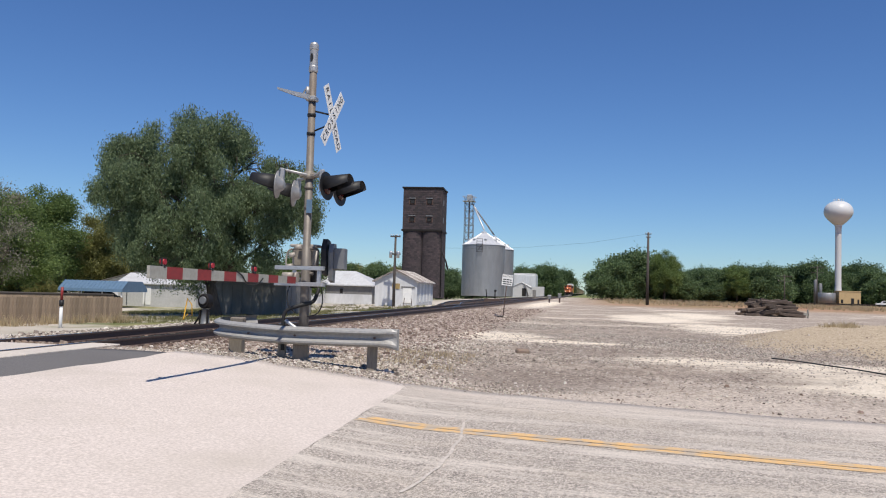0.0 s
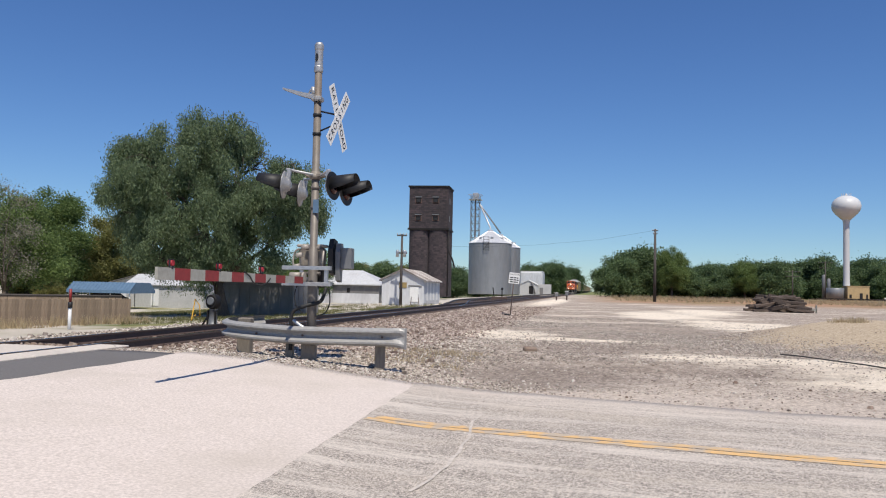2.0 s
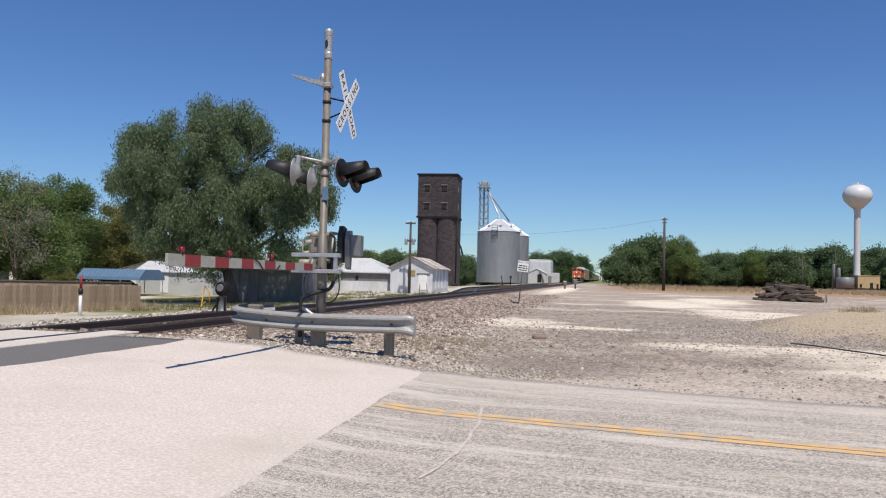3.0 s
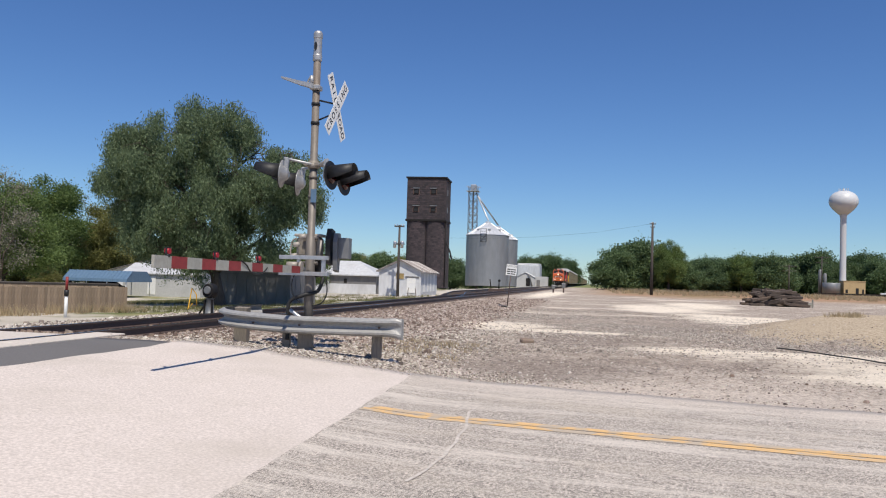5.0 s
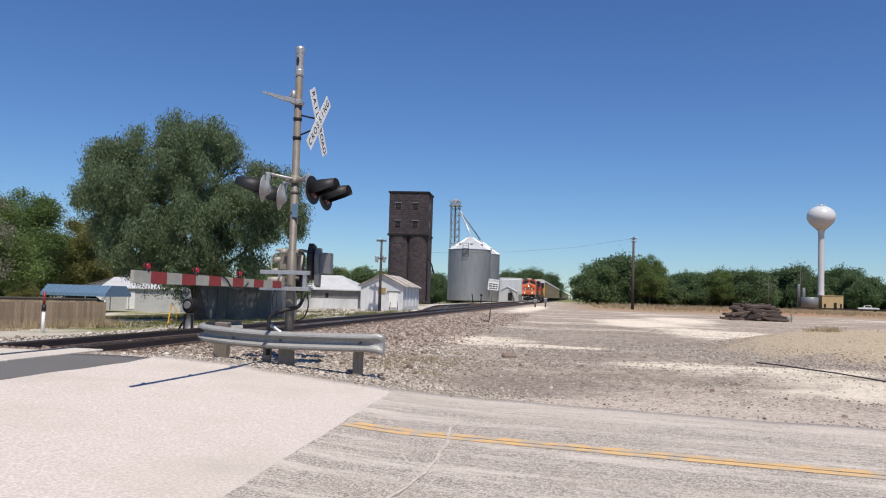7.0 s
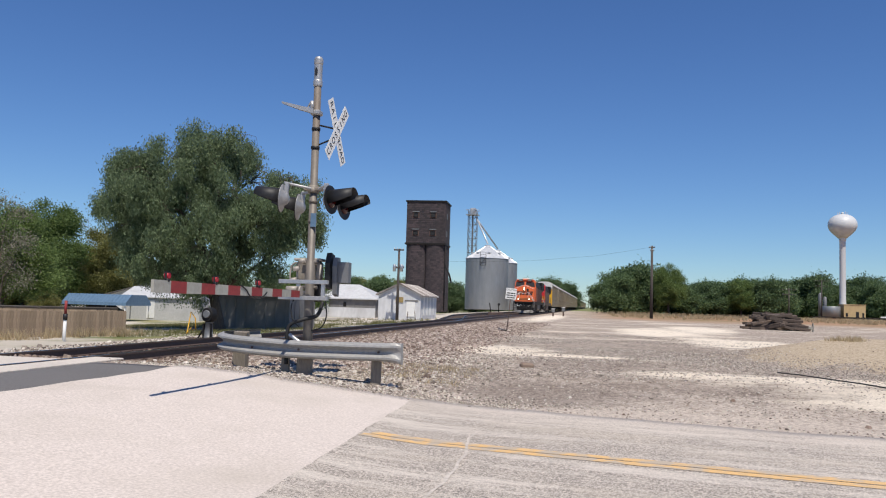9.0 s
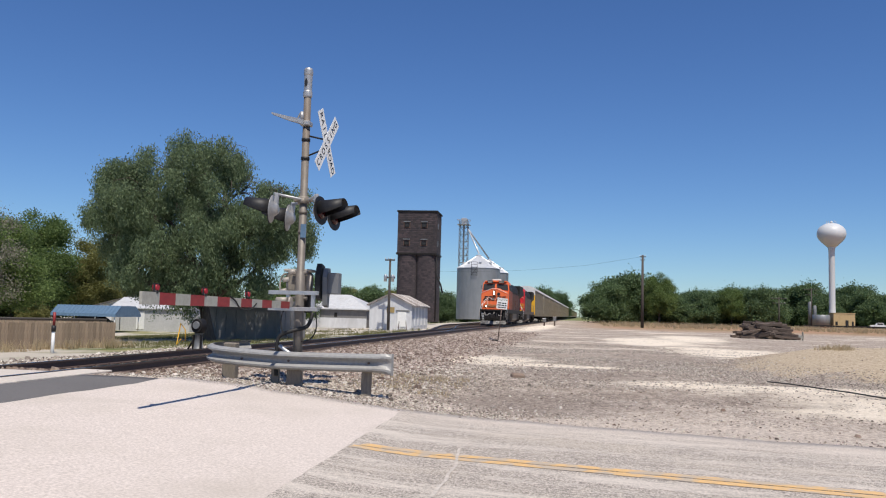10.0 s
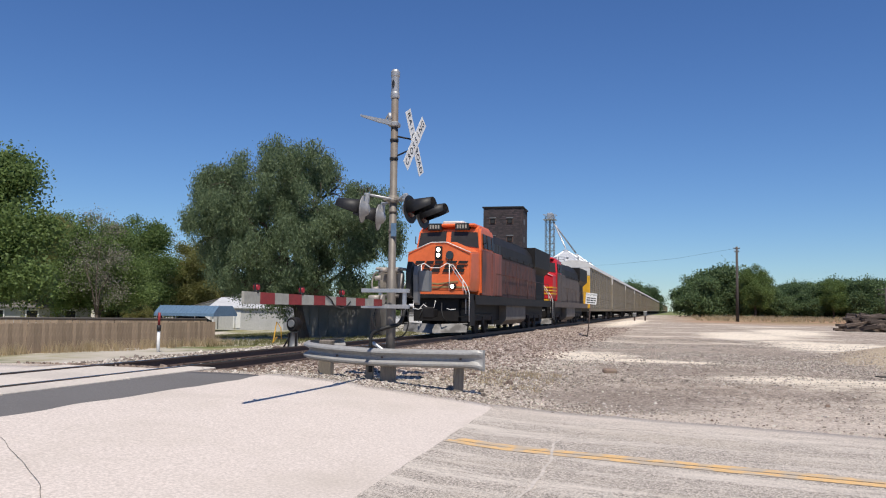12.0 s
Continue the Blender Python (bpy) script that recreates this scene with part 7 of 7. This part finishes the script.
# thicket and woods across the lot
for k in range(10):
    plant(rng.choice(("bush", "bush", "maple")), 5.0 + k * 4.2 + rng.uniform(-1.2, 1.2), 205 + rng.uniform(-8, 12), 0.95 + 0.35 * math.exp(-(k - 1.6) ** 2 / 3) + rng.uniform(-0.18, 0.16))
for k in range(7):
    plant(rng.choice(("bush", "maple")), 22 + k * 3.4, 222 + rng.uniform(-5, 20), 1.0 + rng.uniform(-0.1, 0.12))
for k in range(26):
    plant("bush", 48 + k * 4.2, 310 + rng.uniform(-12, 30), 1.5 + rng.uniform(-0.4, 0.3))
for k in range(14):
    plant("bush", -30 - k * 9, 420 + rng.uniform(-20, 40), 1.4 + rng.uniform(-0.2, 0.3))
for k in range(16):
    plant("bush", 14 + k * 8, 295 + rng.uniform(-8, 20), 1.25 + rng.uniform(-0.15, 0.2))


# ---- grass, stones ----
def tufts(name, label, spots, per, height, material, seed):
    """Blades of grass in tufts, one mesh."""
    r = np.random.default_rng(seed)
    c = np.repeat(np.asarray(spots, float), per, axis=0)
    n = len(c)
    foot = c + np.column_stack([r.normal(0, 0.10, n), r.normal(0, 0.10, n), np.zeros(n)])
    h = height * r.uniform(0.45, 1.2, n)
    bend = r.normal(0, 0.28, (n, 2)) * h[:, None]
    w = r.normal(0, 1, (n, 2))
    w *= 0.008 * (1 + height) / np.linalg.norm(w, axis=1)[:, None]
    tip = foot + np.column_stack([bend, h])
    tri = np.stack([foot - np.column_stack([w, np.zeros(n)]), foot + np.column_stack([w, np.zeros(n)]), tip], axis=1)
    me = bpy.data.meshes.new(name)
    me.from_pydata(tri.reshape(-1, 3).tolist(), [], np.arange(3 * n).reshape(-1, 3).tolist())
    me.materials.append(material)
    tagged(new(name, me), label, "grass", kind="stuff")


def spots(n, x0, x1, y0, y1, seed, keep=None):
    r = random.Random(seed)
    out = []
    while len(out) < n:
        x, y = r.uniform(x0, x1), r.uniform(y0, y1)
        if keep is None or keep(x, y):
            out.append((x, y, land(x, y) - 0.01))
    return out


tufts("dry_grass", "tall dry straw-coloured grass along the fence", spots(100, -21.8, -15.2, 17, 30, 1, lambda x, y: abs((x + 17.9) - (y - 30) * 0.34) < 0.8), 26, 0.42, M["dry_grass"], 1)
tufts("yard_grass", "green and straw grass of the yard", spots(2600, -34, -13.2, 26, 62, 2, lambda x, y: noise.noise((x * 0.2, y * 0.2, 0)) > -0.1), 16, 0.16, M["green_grass"], 2)
tufts("lot_grass", "dry rough grass along the edge of the lot", spots(1000, 3, 60, 118, 200, 3), 22, 0.75, M["dry_grass"], 3)
tufts("verge_grass", "green weeds beside the far tracks", spots(160, -24, -13.5, 50, 72, 4), 18, 0.25, M["green_grass"], 4)


tufts("weed_tuft", "straw-coloured weeds on gravel by the guardrail", spots(90, -4.3, -2.4, 14.5, 16.9, 5), 12, 0.10, M["dry_grass"], 5)
tufts("heap_weed", "brown weeds on the sand heap", spots(14, 6.5, 7.2, 23.6, 24.4, 6), 26, 0.16, M["dry_grass"], 6)


def stones(name, label, n, area, keep, size, seed, material):
    """Angular stones lying on the ground, one mesh."""
    r = np.random.default_rng(seed)
    x0, x1, y0, y1 = area
    base = np.array([(-1, -1, -0.6), (1, -0.8, -0.6), (0.8, 1, -0.6), (-0.9, 0.8, -0.6), (-0.6, -0.5, 0.7), (0.6, -0.6, 0.55), (0.5, 0.6, 0.75), (-0.5, 0.5, 0.5)])
    quads = [(0, 1, 5, 4), (1, 2, 6, 5), (2, 3, 7, 6), (3, 0, 4, 7), (4, 5, 6, 7)]
    verts, faces = [], []
    made = 0
    while made < n:
        x, y = r.uniform(x0, x1), r.uniform(y0, y1)
        if r.random() > keep(x, y):
            continue
        s = size * r.uniform(0.45, 1.3) * (1 + 1.0 * (r.random() < 0.02))
        a = r.uniform(0, 6.28)
        pts = base * (1 + r.uniform(-0.3, 0.3, (8, 3))) * np.array([1, r.uniform(0.6, 1), r.uniform(0.5, 0.9)]) * s * 0.5
        ca, sa = math.cos(a), math.sin(a)
        z = land(x, y) + 0.25 * s
        k = len(verts)
        verts += [(x + p[0] * ca - p[1] * sa, y + p[0] * sa + p[1] * ca, z + p[2]) for p in pts]
        faces += [tuple(k + i for i in q) for q in quads]
        made += 1
    me = bpy.data.meshes.new(name)
    me.from_pydata(verts, [], faces)
    me.materials.append(material)
    tagged(new(name, me), label, "stones", kind="stuff")


def stone_mat(name, a, b, c):
    m = bpy.data.materials.new(name)
    m.use_nodes = True
    n, l = m.node_tree.nodes, m.node_tree.links
    geo, ramp, nz, mx = n.new("ShaderNodeNewGeometry"), n.new("ShaderNodeValToRGB"), n.new("ShaderNodeTexNoise"), n.new("ShaderNodeMixRGB")
    ramp.color_ramp.elements[0].color, ramp.color_ramp.elements[1].color = (*a, 1), (*c, 1)
    ramp.color_ramp.elements.new(0.5).color = (*b, 1)
    l.new(geo.outputs["Random Per Island"], ramp.inputs[0])
    nz.inputs["Scale"].default_value = 40
    l.new(geo.outputs["Position"], nz.inputs["Vector"])
    mx.blend_type = "MULTIPLY"
    mx.inputs[0].default_value = 0.35
    l.new(ramp.outputs[0], mx.inputs[1]), l.new(nz.outputs["Color"], mx.inputs[2])
    l.new(mx.outputs[0], n["Principled BSDF"].inputs["Base Color"])
    n["Principled BSDF"].inputs["Roughness"].default_value = 0.92
    n["Principled BSDF"].inputs["Specular IOR Level"].default_value = 0.2
    return m


PALE_STONE = stone_mat("pale_gravel", (0.13, 0.105, 0.09), (0.40, 0.34, 0.285), (0.80, 0.73, 0.64))
LOT_STONE = stone_mat("lot_gravel_shades", (0.15, 0.122, 0.105), (0.37, 0.32, 0.275), (0.72, 0.65, 0.57))
MIXED_STONE = stone_mat("mixed_ballast", (0.13, 0.09, 0.075), (0.34, 0.265, 0.22), (0.62, 0.53, 0.46))
RUST_STONE = stone_mat("rusty_ballast", (0.12, 0.085, 0.07), (0.27, 0.20, 0.155), (0.46, 0.38, 0.31))


def off_road(x, y):
    return 1.0 if y > far_edge(x) + 0.1 else 0.0


stones("ballast", "pale crushed stone heaped round the guardrail and mast", 17000, (-8.2, -1.5, 12.7, 20), lambda x, y: off_road(x, y) * (0.25 + 0.75 * smooth((y - far_edge(x)) / 0.8)) * smooth((-1.6 - x) / 3), 0.042, 1, PALE_STONE)
stones("track_ballast", "rust-stained ballast between and beside the rails", 16000, (-12.2, -6.9, 12.5, 40), lambda x, y: 1.0 if y > far_edge(x) - 0.3 and abs(abs(x - TRACK_X) - 0.755) > 0.12 else 0.0, 0.06, 2, RUST_STONE)
stones("lot_gravel", "grey loose gravel on the lot", 85000, (-8, 12, 13.0, 40), lambda x, y: off_road(x, y) * (0.12 + 0.88 * smooth((noise.noise((x * 0.13, y * 0.30, 2)) + 0.12) * 3)) * smooth((46 - y) / 20) * (1 - 0.98 * smooth(2.2 * (1.1 - math.hypot((x - 8.2) / 4.6, (y - 24.5) / 6.0)))) * (0.12 if any(math.hypot((x - a) / c, (y - b) / d) < 0.8 for a, b, c, d in ((-2.5, 23.4, 1.9, 2.9), (-0.6, 21.6, 2.2, 0.9), (5.4, 14.8, 2.7, 1.1), (6.0, 34.5, 2.9, 6.0))) else 1.0), 0.027, 3, LOT_STONE)
stones("shoulder_ballast", "grey and rusty ballast sloping down beside the track", 30000, (-8.2, -3.0, 15, 60), lambda x, y: smooth((-2.6 - x) / 2.8), 0.07, 7, MIXED_STONE)
stones("trackside_gravel", "pale gravel strip beyond the rails", 6000, (-15.0, -12.0, 13, 32), lambda x, y: 1.0, 0.07, 4, PALE_STONE)
stones("roadside_stone", "scattered dark stones by the road edge", 700, (-2, 12, 11.5, 22), lambda x, y: off_road(x, y), 0.032, 5, RUST_STONE)
stones("edge_gravel", "loose gravel strewn along the road edge", 9000, (-8, 9, 10.0, 15.5), lambda x, y: max(0.0, 1 - abs(y - far_edge(x) - 0.15) / 0.55) ** 1.5 * (0.07 if x > -1 else 1.0), 0.024, 6, PALE_STONE)
bm = bmesh.new()
box(bm, -0.15, 0.15, -0.09, 0.09, -0.03, 0.09, bevel=0.035)
tagged(part("block_of_stone", bm, RUST_STONE, at=pose(-1.42, 17.6, land(-1.42, 17.6), 4, 5, 20)), "brown angular stone lying on gravel", "stone")
tagged(tubed("cable", [(x, y, land(x, y) + 0.05) for x, y in ((3.9, 18.6), (4.18, 18.0), (4.48, 17.15), (4.92, 16.3), (5.4, 15.45), (6.1, 14.6), (7.0, 14.0))], 0.013, M["rubber"]), "black cable lying over the gravel", "cable")


# ---- what moves ----
def motions():
    speed, nose_at_end = 26.3, 30.8
    for vehicle, behind in TRAIN:
        walk(vehicle, [(t, pose(TRACK_X, nose_at_end + behind + speed * (12.0 - t), RAIL_Z)) for t in (0, 1, 2, 3, 4, 5, 6, 7, 8, 9, 10, 11, 12)])


motions()
